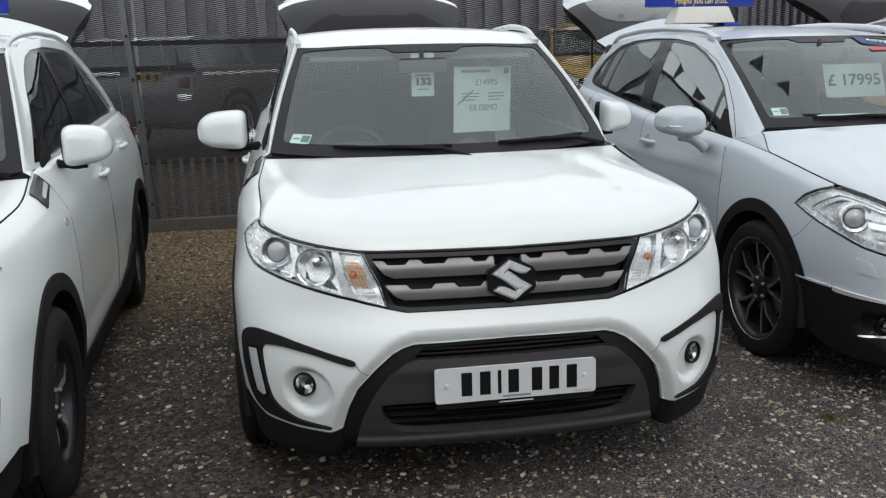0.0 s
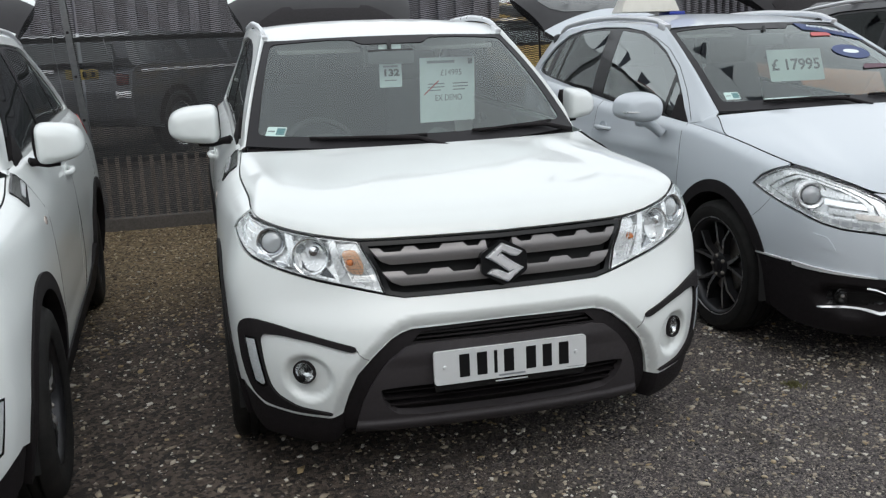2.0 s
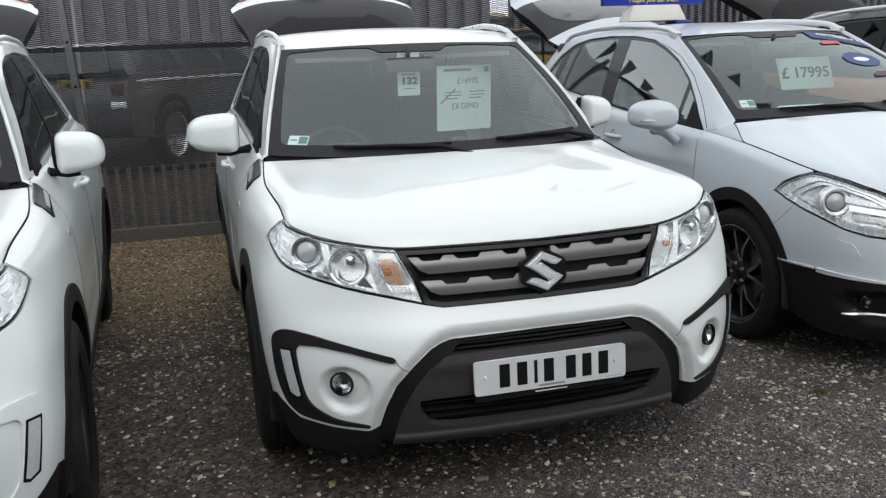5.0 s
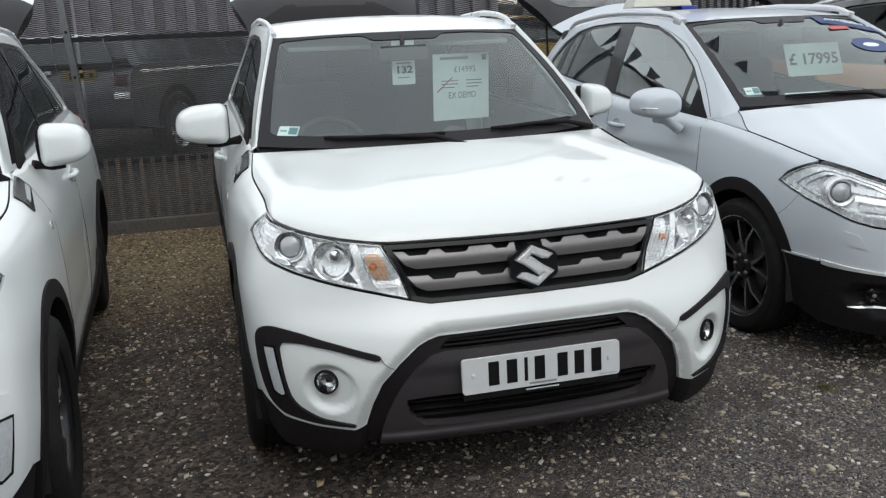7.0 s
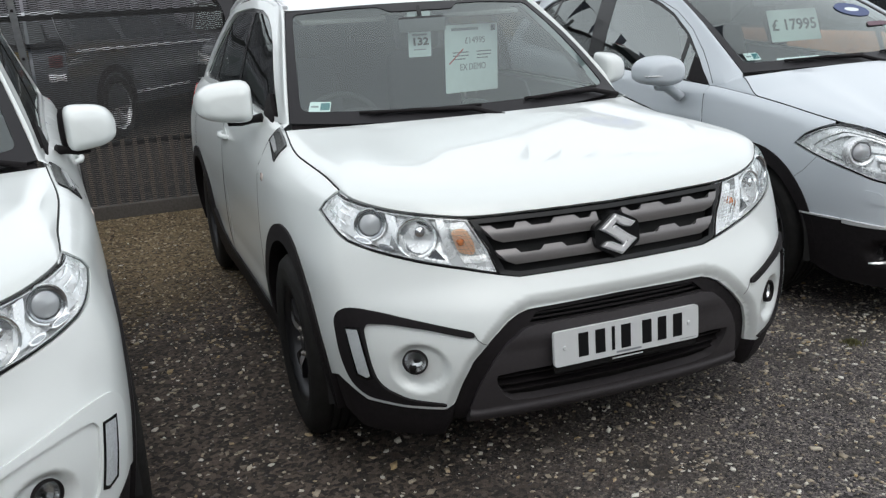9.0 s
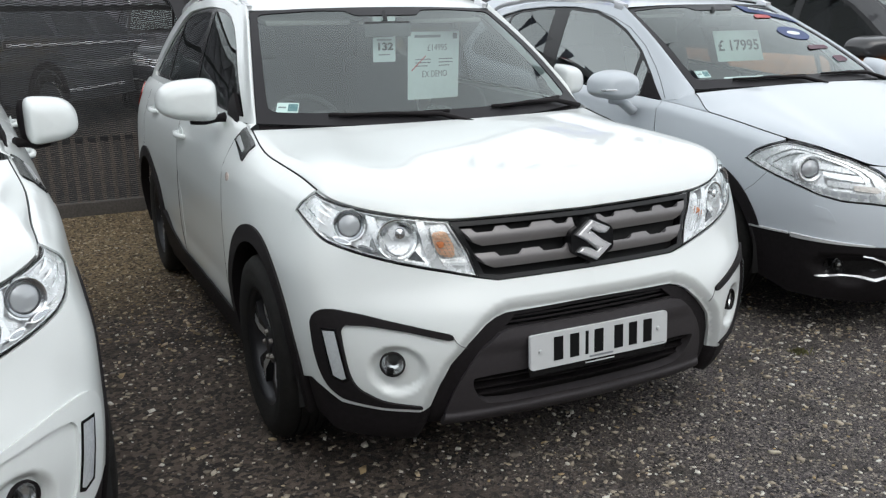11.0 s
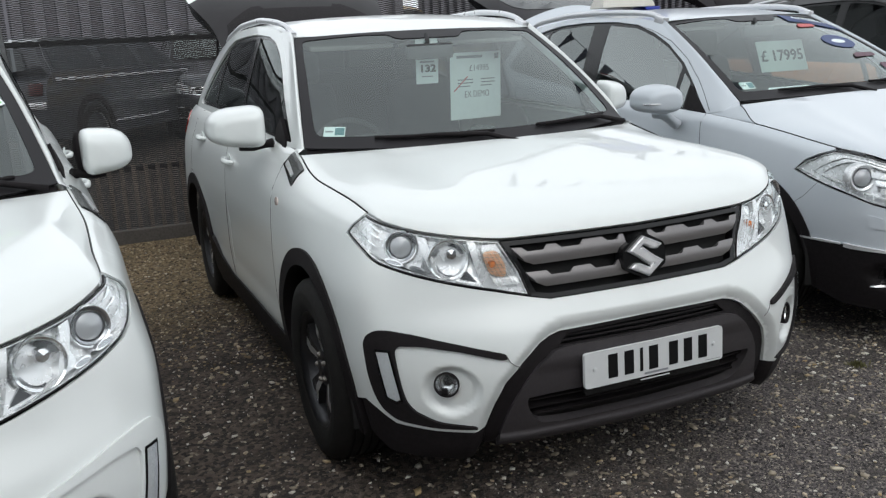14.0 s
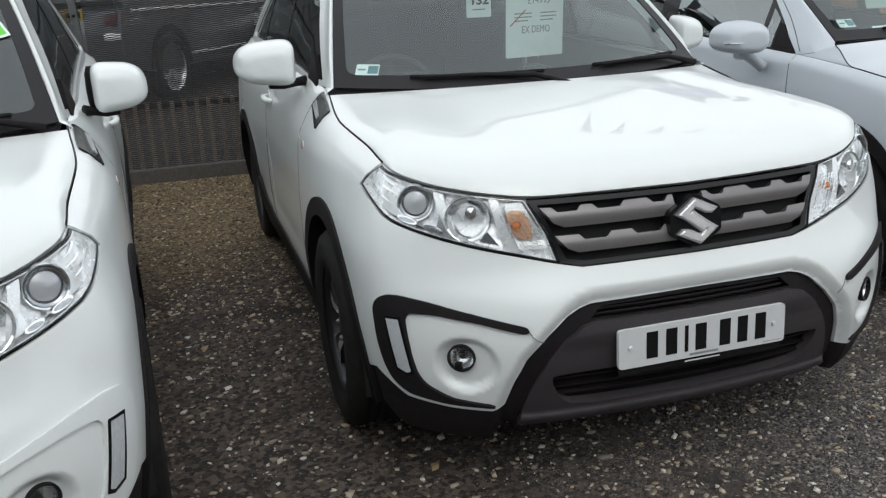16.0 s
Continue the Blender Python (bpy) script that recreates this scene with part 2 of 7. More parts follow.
def sheet(name, loop, f, mat, parent, h=0.03, off=0.0, rim=0.012, holes=(), label="", bevel=0.0):
    """A panel of the surface f(u, v, off) inside a loop of (u, v), with turned-in edges of depth rim."""
    from mathutils.geometry import delaunay_2d_cdt
    loops = [dense(loop, h)] + [dense(k, h) for k in holes]
    pts, edges = [], []
    for k in loops:
        base = len(pts)
        pts += k
        edges += [(base + i, base + (i + 1) % len(k)) for i in range(len(k))]
    q = np.array(loops[0])
    lo, hi = q.min(0), q.max(0)
    gx, gy = np.meshgrid(np.arange(lo[0] + h / 2, hi[0], h), np.arange(lo[1] + h / 2, hi[1], h))
    gx, gy = gx.ravel(), gy.ravel()
    keep = inside(gx, gy, loops)
    gx, gy = gx[keep], gy[keep]
    rimpts = np.array(pts)
    if len(gx):
        far = np.ones(len(gx), bool)
        for i in range(0, len(rimpts), 200):
            c = rimpts[i:i + 200]
            far &= ((gx[:, None] - c[None, :, 0]) ** 2 + (gy[:, None] - c[None, :, 1]) ** 2).min(1) > (0.45 * h) ** 2
        pts = pts + list(zip(gx[far], gy[far]))
    res = delaunay_2d_cdt([Vector(p) for p in pts], edges, [], 0, 1e-7)
    uv = np.array([(v.x, v.y) for v in res[0]])
    tri = np.array([t for t in res[2]])
    cen = uv[tri].mean(1)
    tri = tri[inside(cen[:, 0], cen[:, 1], loops)]
    used = np.unique(tri)
    remap = -np.ones(len(uv), int)
    remap[used] = np.arange(len(used))
    uv, tri = uv[used], remap[tri]
    a, b, c = uv[tri[:, 0]], uv[tri[:, 1]], uv[tri[:, 2]]
    area = (b - a)[:, 0] * (c - a)[:, 1] - (b - a)[:, 1] * (c - a)[:, 0]
    tri[area < 0] = tri[area < 0][:, ::-1]
    lift = (lambda u, v: np.full(len(u), off)) if np.isscalar(off) else off
    at = lambda du, dv: f(uv[:, 0] + du, uv[:, 1] + dv, lift(uv[:, 0] + du, uv[:, 1] + dv))
    P = at(0, 0)
    e = 0.004
    N = np.cross(at(e, 0) - at(-e, 0), at(0, e) - at(0, -e))
    N /= np.maximum(np.linalg.norm(N, axis=1), 1e-9)[:, None]
    verts, normals, faces = [P], [N], [tuple(t) for t in tri]
    if rim:
        count = {}
        for t in tri:
            for i, j in ((t[0], t[1]), (t[1], t[2]), (t[2], t[0])):
                count[(i, j)] = count.get((j, i), 0) + 1 if (j, i) in count else 1
                if (j, i) in count:
                    count[(j, i)] = 2
                    count[(i, j)] = 2
        n = len(P)
        extra, en = [], []
        for (i, j), k in count.items():
            if k == 1:
                out = np.cross(P[j] - P[i], N[i])
                out /= max(np.linalg.norm(out), 1e-9)
                b0 = n + len(extra)
                extra += [P[i], P[j], P[j] - N[j] * rim, P[i] - N[i] * rim]
                en += [out] * 4
                faces.append((b0 + 1, b0, b0 + 3, b0 + 2))
        if extra:
            verts.append(np.array(extra))
            normals.append(np.array(en))
    return link_mesh(name, np.vstack(verts), faces, mat, parent, True, label, np.vstack(normals))


def grid_sheet(name, f, nu, nv, mat, parent, label="", flipped=False):
    """A smooth patch f(a, b) for a in -1..1 and b in 0..1."""
    a, b = np.meshgrid(np.linspace(-1, 1, nu), np.linspace(0, 1, nv), indexing="ij")
    P = f(a.ravel(), b.ravel())
    faces = []
    for i in range(nu - 1):
        for j in range(nv - 1):
            k = i * nv + j
            q = (k, k + nv, k + nv + 1, k + 1)
            faces.append(q[::-1] if flipped else q)
    return link_mesh(name, P, faces, mat, parent, True, label)


def tube(name, pts, radius, mat, parent=None, n=8, label="", flat=1.0, caps=True):
    """A bent rod through points; radius a number or one for each point; flat squeezes it in height."""
    p = np.array(pts, float)
    rad = np.full(len(p), radius) if np.isscalar(radius) else np.array(radius, float)
    d = np.gradient(p, axis=0)
    d /= np.linalg.norm(d, axis=1)[:, None]
    up = np.array([0, 0, 1.0]) if abs(d[:, 2]).max() < 0.9 else np.array([0, 1.0, 0.1])
    verts, faces = [], []
    for c, t, r in zip(p, d, rad):
        a = np.cross(t, up)
        a /= np.linalg.norm(a)
        b = np.cross(a, t)
        for k in range(n):
            w = 2 * math.pi * k / n
            verts.append(c + a * math.cos(w) * r + b * math.sin(w) * r * flat)
    for i in range(len(p) - 1):
        for k in range(n):
            faces.append((i * n + k, i * n + (k + 1) % n, (i + 1) * n + (k + 1) % n, (i + 1) * n + k))
    if caps:
        faces.append(tuple(range(n))[::-1])
        faces.append(tuple((len(p) - 1) * n + k for k in range(n)))
    return link_mesh(name, verts, faces, mat, parent, True, label)


def lathe(name, profile, mat, parent=None, n=48, label="", m=None):
    """A turned body round the x axis from (x, radius) pairs."""
    verts, faces = [], []
    for x, r in profile:
        for k in range(n):
            w = 2 * math.pi * k / n
            verts.append(Vector((x, r * math.cos(w), r * math.sin(w))))
    if m is not None:
        verts = [m @ v for v in verts]
    for i in range(len(profile) - 1):
        for k in range(n):
            faces.append((i * n + k, i * n + (k + 1) % n, (i + 1) * n + (k + 1) % n, (i + 1) * n + k))
    ob = link_mesh(name, verts, faces, mat, parent, True, label)
    ob.data.set_sharp_from_angle(angle=radians(35))
    return ob


def block(name, size, centre, mat, parent=None, bevel=0.01, label="", m=None, segments=2, taper=None):
    """A box with rounded edges."""
    bm = bmesh.new()
    bmesh.ops.create_cube(bm, size=1)
    for v in bm.verts:
        if taper and v.co.z > 0:
            v.co.x *= taper[0]
            v.co.y *= taper[1]
        v.co = Vector((v.co.x * size[0], v.co.y * size[1], v.co.z * size[2]))
    if bevel:
        bmesh.ops.bevel(bm, geom=list(bm.edges), offset=bevel, segments=segments, affect="EDGES", profile=0.6)
    mm = Matrix.Translation(centre) @ (m or Matrix())
    bmesh.ops.transform(bm, matrix=mm, verts=bm.verts)
    return part(name, bm, mat, parent, label)


def plate(name, loop, mat, parent, m, depth=0.004, label=""):
    """A flat prism over a loop in the xy plane of the pose m, depth towards its -z."""
    bm = bmesh.new()
    top = [bm.verts.new(m @ Vector((x, y, 0))) for x, y in loop]
    low = [bm.verts.new(m @ Vector((x, y, -depth))) for x, y in loop]
    bm.faces.new(top)
    bm.faces.new(low[::-1])
    for i in range(len(loop)):
        j = (i + 1) % len(loop)
        bm.faces.new((top[j], top[i], low[i], low[j]))
    bmesh.ops.recalc_face_normals(bm, faces=bm.faces)
    return part(name, bm, mat, parent, label, smooth=False)


def lettering(name, text, size, m, mat, parent, label="", depth=0.0006, width=None, bold=0.0):
    """Words as a thin mesh on the xy plane of m, set about its middle."""
    cu = bpy.data.curves.new(name, "FONT")
    cu.body, cu.size, cu.align_x, cu.align_y, cu.extrude, cu.offset = text, size, "CENTER", "CENTER", depth, bold
    cu.resolution_u = 3
    tmp = bpy.data.objects.new(name, cu)
    scene.collection.objects.link(tmp)
    bpy.context.view_layer.update()
    me = bpy.data.meshes.new_from_object(tmp.evaluated_get(bpy.context.evaluated_depsgraph_get()))
    bpy.data.objects.remove(tmp)
    bpy.data.curves.remove(cu)
    if width:
        xs = [v.co.x for v in me.vertices]
        k = width / max(max(xs) - min(xs), 1e-6)
        for v in me.vertices:
            v.co.x *= k
    me.transform(m)
    me.materials.clear()
    me.materials.append(mat)
    me.name = name
    ob = new(name, me)
    ob.parent = parent
    if label:
        ob["label"] = label
    return ob


def frame_at(p, right, up):
    """A pose whose x runs to the right, y up and z out towards the viewer."""
    x = Vector(right).normalized()
    y = (Vector(up) - x * x.dot(Vector(up))).normalized()
    z = x.cross(y)
    return Matrix(((x.x, y.x, z.x, p[0]), (x.y, y.y, z.y, p[1]), (x.z, y.z, z.z, p[2]), (0, 0, 0, 1)))
# ---------------------------------------------------------------- smooth curves and the car's skin
def smooth_curve(points, step=0.004, blur=0.03):
    """A dense, rounded curve through control points (n x d), sampled by arc length."""
    p = np.array(points, float)
    ext = np.vstack([2 * p[0] - p[1], p, 2 * p[-1] - p[-2]])
    out = []
    for i in range(1, len(ext) - 2):
        a, b, c, d = ext[i - 1:i + 3]
        ta, tb, tc = [max(np.linalg.norm(v), 1e-6) ** 0.5 for v in (b - a, c - b, d - c)]
        m1 = tb * ((b - a) / ta - (c - a) / (ta + tb)) + (c - b)
        m2 = tb * ((d - c) / tc - (d - b) / (tb + tc)) + (c - b)
        u = np.linspace(0, 1, 40, endpoint=False)[:, None]
        out.append((2 * u**3 - 3 * u**2 + 1) * b + (u**3 - 2 * u**2 + u) * m1 + (-2 * u**3 + 3 * u**2) * c + (u**3 - u**2) * m2)
    q = np.vstack(out + [p[-1:]])
    s = np.concatenate([[0], np.cumsum(np.linalg.norm(np.diff(q, axis=0), axis=1))])
    n = max(int(s[-1] / step), 8)
    t = np.linspace(0, s[-1], n + 1)
    q = np.stack([np.interp(t, s, q[:, k]) for k in range(q.shape[1])], 1)
    w = int(blur / (s[-1] / n))
    if w > 0:
        kern = np.exp(-0.5 * (np.arange(-3 * w, 3 * w + 1) / w) ** 2)
        kern /= kern.sum()
        pad = np.vstack([2 * q[0] - q[3 * w:0:-1], q, 2 * q[-1] - q[-2:-3 * w - 2:-1]])
        q = np.stack([np.convolve(pad[:, k], kern, "valid") for k in range(q.shape[1])], 1)
    return t, q


class Table:
    """A smooth function of one number through a few pairs."""

    def __init__(self, *pairs, blur=0.02):
        lo, hi = pairs[0][0], pairs[-1][0]
        grid = np.linspace(lo, hi, 401)
        v = np.interp(grid, [a for a, _ in pairs], [b for _, b in pairs])
        w = max(int(blur / (hi - lo) * 400), 0)
        if w:
            kern = np.exp(-0.5 * (np.arange(-3 * w, 3 * w + 1) / w) ** 2)
            pad = np.concatenate([2 * v[0] - v[3 * w:0:-1], v, 2 * v[-1] - v[-2:-3 * w - 2:-1]])
            v = np.convolve(pad, kern / kern.sum(), "valid")
        self.grid, self.v = grid, v

    def __call__(self, a):
        return np.interp(a, self.grid, self.v)


def ramp(a, lo, hi):
    t = np.clip((a - lo) / (hi - lo), 0, 1)
    return t * t * (3 - 2 * t)


class Skin:
    """The lower body of a car: a plan curve from the middle of the nose round to the tail, with a front and a side profile over height.
    s runs along the plan, positive and negative for the two sides, z is the height."""

    def __init__(self, plan, front, side, top, dents=(), pinch=0.0):
        self.pinch = pinch
        self.s, q = smooth_curve(plan, 0.004, 0.035)
        q[:, 0] = np.maximum(q[:, 0], 0)
        q[0, 0] = 0
        self.q = q
        d = np.gradient(q, axis=0)
        d /= np.linalg.norm(d, axis=1)[:, None]
        self.nx, self.ny = np.abs(d[:, 1]), d[:, 0] * 1.0
        self.front, self.side, self.top, self.dents = front, side, top, dents

    def base(self, s, z):
        s, z = np.asarray(s, float), np.asarray(z, float)
        a = np.abs(s)
        x, y = np.interp(a, self.s, self.q[:, 0]), np.interp(a, self.s, self.q[:, 1])
        nx, ny = np.interp(a, self.s, self.nx), np.interp(a, self.s, self.ny)
        r = 0.06  # shoulder radius
        over = np.clip(z - (self.top(a) - r), 0, r * 0.98)
        shoulder = (r - np.sqrt(r * r - over * over)) * 0.8
        # the tail's plan turns in too, without the nose's profile
        nose = np.where(y < 1.2, np.clip(ny, 0, 1) ** 1.5, 0)
        # the nose narrows towards its upper corners
        pinch = self.pinch * ramp(z, 0.70, 0.95) * ramp(a, 0.55, 0.95) * (1 - ramp(a, 1.05, 1.75))
        lean = 0.9 * self.pinch * ramp(z, 0.90, 1.05) * ramp(a, 0.95, 1.25) * (1 - ramp(a, 1.95, 2.4))
        x = x + (self.side(z) - shoulder) * nx ** 2 - (pinch + lean) * nx
        y = y + pinch * 0.7 * np.clip(ny, 0, 1)
        y = y + self.front(z) * nose
        return np.stack([np.sign(s) * np.maximum(x, 0), y, z], -1)

    def __call__(self, s, z, off=0.0):
        p = self.base(s, z)
        for cs, cz, rs, rz, depth, hard in self.dents:
            rr = np.sqrt(((np.abs(s) - cs) / rs) ** 2 + ((z - cz) / rz) ** 2)
            off = off - depth * (1 - ramp(rr, hard, 1.0))
        return p + self.normal(s, z) * np.asarray(off)[..., None]

    def normal(self, s, z, h=0.006):
        du = self.base(np.asarray(s) + h, z) - self.base(np.asarray(s) - h, z)
        dv = self.base(s, np.asarray(z) + h) - self.base(s, np.asarray(z) - h)
        n = np.cross(du, dv)
        return n / np.maximum(np.linalg.norm(n, axis=-1, keepdims=True), 1e-9)

    def level(self, s, z, off=0.0):
        """As the call, but set in and out sideways only, for what sits upright behind a lens."""
        n = self.normal(s, z)
        n[..., 2] = 0
        n /= np.maximum(np.linalg.norm(n, axis=-1, keepdims=True), 1e-9)
        return self.base(s, z) + n * np.asarray(off)[..., None]

    def at_y(self, y):
        """The s at which the flank passes y."""
        k = int(np.argmax(self.q[:, 0] > 0.8))
        return float(np.interp(y, self.q[k:, 1], self.s[k:]))

    def at_x(self, x):
        """The s at which the nose passes x."""
        k = int(np.argmax(self.q[:, 0] > 0.84)) or len(self.s) - 1
        return float(np.interp(x, self.q[:k, 0], self.s[:k]))


def suv_skin():
    plan = [(0, 0), (0.25, 0.010), (0.48, 0.040), (0.64, 0.112), (0.76, 0.205), (0.835, 0.30), (0.868, 0.42), (0.883, 0.62), (0.891, 0.9),
            (0.896, 1.2), (0.898, 1.6), (0.902, 2.3), (0.911, 2.8), (0.922, 3.2), (0.926, 3.55), (0.915, 3.82), (0.87, 4.00), (0.74, 4.11), (0.45, 4.16), (0.0, 4.175)]
    front = Table((0.15, 0.16), (0.22, 0.08), (0.28, 0.045), (0.34, 0.028), (0.42, 0.006), (0.5, 0.0), (0.57, 0.010), (0.63, 0.030), (0.69, 0.066),
                  (0.75, 0.088), (0.83, 0.104), (0.90, 0.13), (0.96, 0.18), (1.1, 0.3), blur=0.022)
    side = Table((0.15, -0.06), (0.25, -0.035), (0.38, -0.012), (0.5, 0.0), (0.68, 0.0), (0.8, -0.006), (0.9, -0.014), (0.97, -0.026), (1.03, -0.048), (1.12, -0.082), (1.2, -0.108), blur=0.025)
    top = Table((0, 0.884), (0.46, 0.888), (0.62, 0.908), (0.74, 0.922), (0.885, 0.945), (1.05, 0.963), (1.3, 0.986), (1.6, 1.008), (1.75, 1.034), (1.93, 1.080), (2.2, 1.095), (3.4, 1.13), (4.3, 1.16), (5.4, 1.16), blur=0.05)
    return Skin(plan, front, side, top, dents=[(0.672, 0.452, 0.096, 0.086, 0.024, 0.70)], pinch=0.034)
# ---------------------------------------------------------------- cars: the parts that every car has
class Cabin:
    """The upper body over a skin: windscreen, pillars, side windows and roof."""

    def __init__(self, skin, rail_x, rail_z, low_corner, low_mid, top_corner, top_mid, tail):
        self.skin, self.rail_x, self.rail_z, self.tail = skin, rail_x, rail_z, tail
        self.low_corner, self.low_mid, self.top_corner, self.top_mid = low_corner, low_mid, top_corner, top_mid
        k = int(np.argmax(skin.q[:, 0] > 0.84))
        s = skin.s[k:][skin.q[k:, 1] < tail + 0.15]
        p = skin(s, skin.top(s) - 0.002)
        self.by, self.bx, self.bz = p[:, 1], p[:, 0], p[:, 2]

    def belt(self, y):
        return np.interp(y, self.by, self.bx), np.interp(y, self.by, self.bz)

    def side(self, u, z, off=0.0):
        y = np.abs(u)
        xb, zb = self.belt(y)
        zc, xc = self.rail_z(y), self.rail_x(y)
        f = np.clip((z - zb) / (zc - zb), -0.2, 1.15)
        x = xb + (xc - xb) * (0.78 * f + 0.22 * np.sign(f) * f * f) - 0.012 * np.clip(f, 0, 1) * (1 - np.clip(f, 0, 1)) * -1
        slope = (xb - xc) / np.maximum(zc - zb, 0.1)
        n = 1 / np.sqrt(1 + slope ** 2)
        return np.stack([np.sign(u) * (x + off * n), y, z + off * slope * n], -1)

    def screen(self, u, v, off=0.0):
        (x0, y0, z0), (ym, zm) = self.low_corner, self.low_mid
        (x1, y1, z1), (yn, zn) = self.top_corner, self.top_mid
        w = np.abs(u) ** 2.2
        lo = np.stack([u * x0, ym + (y0 - ym) * w, zm + (z0 - zm) * w], -1)
        hi = np.stack([u * x1, yn + (y1 - yn) * w, zn + (z1 - zn) * w], -1)
        p = lo + (hi - lo) * np.asarray(v)[..., None]
        sl = np.hypot(y1 - y0, z1 - z0)
        n = np.stack([0.25 * u, np.full_like(u, -(z1 - z0) / sl), np.full_like(u, (y1 - y0) / sl)], -1)
        n /= np.linalg.norm(n, axis=-1, keepdims=True)
        return p + n * (np.asarray(off) + 0.022 * np.sin(np.pi * np.clip(v, 0, 1)))[..., None]

    def roof(self, a, b):
        w = np.abs(a) ** 2.2
        y0 = self.top_mid[0] + (self.top_corner[1] - self.top_mid[0]) * w
        y = y0 + (self.tail - y0) * b
        xc, zc = self.rail_x(y), self.rail_z(y)
        crown = (self.top_mid[1] - self.top_corner[2]) + 0.022 * np.sin(np.pi * np.clip(b, 0, 1)) ** 0.7
        return np.stack([a * xc, y, zc + crown * (1 - np.abs(a) ** 2.4)], -1)


def build_upper(root, cab, paint, windows, pillar_foot, pillar_head, rail_mat, door_glass=None):
    # windscreen: glass, printed border
    glass = sheet("windscreen", [(-0.985, 0.01), (0.985, 0.01), (0.985, 0.985), (-0.985, 0.985)], cab.screen, WINDSCREEN_GLASS, root, h=0.07, rim=0.004)
    sheet("glass_border", [(-0.995, 0.0), (0.995, 0.0), (0.995, 0.995), (-0.995, 0.995)], cab.screen, FRIT, glass, h=0.05, off=0.003, rim=0.006,
          holes=[rounded([(-0.938, 0.085), (0.938, 0.085), (0.946, 0.955), (0.55, 0.97), (0.31, 0.962), (0.25, 0.905), (-0.25, 0.905), (-0.31, 0.962), (-0.55, 0.97), (-0.946, 0.955)], 0.05)])
    # roof skin and its lining
    grid_sheet("roof", lambda a, b: cab.roof(a, b), 33, 41, paint, root)
    grid_sheet("headlining", lambda a, b: cab.roof(a * 0.97, b) - np.array([0, 0, 0.035]), 13, 13, HEADLINER, root, flipped=True)
    for side in (1, -1):
        # pillar beside the windscreen
        lo, hi = np.array(cab.low_corner), np.array(cab.top_corner)

        def pillar(a, b, side=side):
            w = lo + (hi - lo) * b[:, None]
            w[:, 2] += 0.022 * np.sin(np.pi * b)
            y = pillar_foot[0] + (pillar_head[0] - pillar_foot[0]) * b
            z = pillar_foot[1] + (pillar_head[1] - pillar_foot[1]) * b + 0.02 * np.sin(np.pi * b)
            e = cab.side(y, z)
            # rounded from the glass edge into the plane of the side frame
            c = cab.side(y - 0.75 * (y - w[:, 1]), z)
            t = ((a + 1) / 2)[:, None]
            p = w * (1 - t) ** 2 + c * (2 * t * (1 - t)) + e * t ** 2
            p += np.array([0.35, -0.4, 0.8]) * 0.026 * np.sin(np.pi * np.sqrt(t)) * (1 - t) * ramp(b, 0.0, 0.15)[:, None]
            p[:, 0] *= side
            return p

        grid_sheet("windscreen_pillar", pillar, 11, 25, paint, root, flipped=side < 0)
        # upper side frame with the window opening
        y0, z0 = pillar_foot
        y1, z1 = pillar_head
        belt = [(float(y), float(cab.belt(y)[1]) - 0.004) for y in np.linspace(cab.tail + 0.10, y0 + 0.01, 24)]
        front = [(y0 + (y1 - y0) * k, z0 + (z1 - z0) * k + 0.02 * math.sin(math.pi * k)) for k in (0, 0.2, 0.4, 0.6, 0.8, 1.0)]
        roofline = [(float(y), float(cab.rail_z(y))) for y in np.linspace(y1 + 0.04, cab.tail - 0.02, 24)]
        outline = front + roofline + belt[:-1]
        light, panes = windows
        sheet("side_frame", flip(outline, side), cab.side, paint, root, h=0.04, holes=[flip(light, side)], rim=0.02)
        sheet("window_surround", flip(light, side), cab.side, GLOSS_BLACK, root, h=0.05, off=-0.012, rim=0.01, holes=[flip(p, side) for p in panes])
        for p in panes:
            sheet("side_window", flip(p, side), cab.side, (door_glass or DOOR_GLASS) if p is panes[0] or (door_glass and p is panes[1]) else CROSS_REAR_GLASS if door_glass else SIDE_GLASS, root, h=0.06, off=-0.014, rim=0.004)


def seam_lines(root, sk, seams, side):
    """Dark shut lines between panels."""
    for path in seams:
        pts = [sk(np.array([side * u]), np.array([v]), -0.0005)[0] for u, v in dense(path + path[::-1][1:-1], 0.04)[:int(sum(max(1, int(math.dist(a, b) / 0.04)) for a, b in zip(path, path[1:]))) + 1]]
        tube("shut_line", pts, 0.0012, SHADOW_BLACK, root, 6)


def corner_panel(root, hood, screen, flank, side, paint):
    """The painted corner between bonnet, windscreen foot and wing."""
    inn = np.vstack([np.atleast_2d(hood), np.atleast_2d(screen)])
    fl = np.array(flank)

    def patch(a, b):
        t = ((a + 1) / 2)[:, None]
        inner = np.stack([np.interp(b, np.linspace(0, 1, len(inn)), inn[:, k]) for k in range(3)], -1)
        outer = np.stack([np.interp(b, np.linspace(0, 1, len(fl)), fl[:, k]) for k in range(3)], -1)
        p = inner + (outer - inner) * t + np.array([0, 0, 0.004]) * np.sin(np.pi * t)
        p[:, 0] *= side
        return p

    return grid_sheet("scuttle_corner", patch, 9, 25, paint, root, flipped=side < 0)


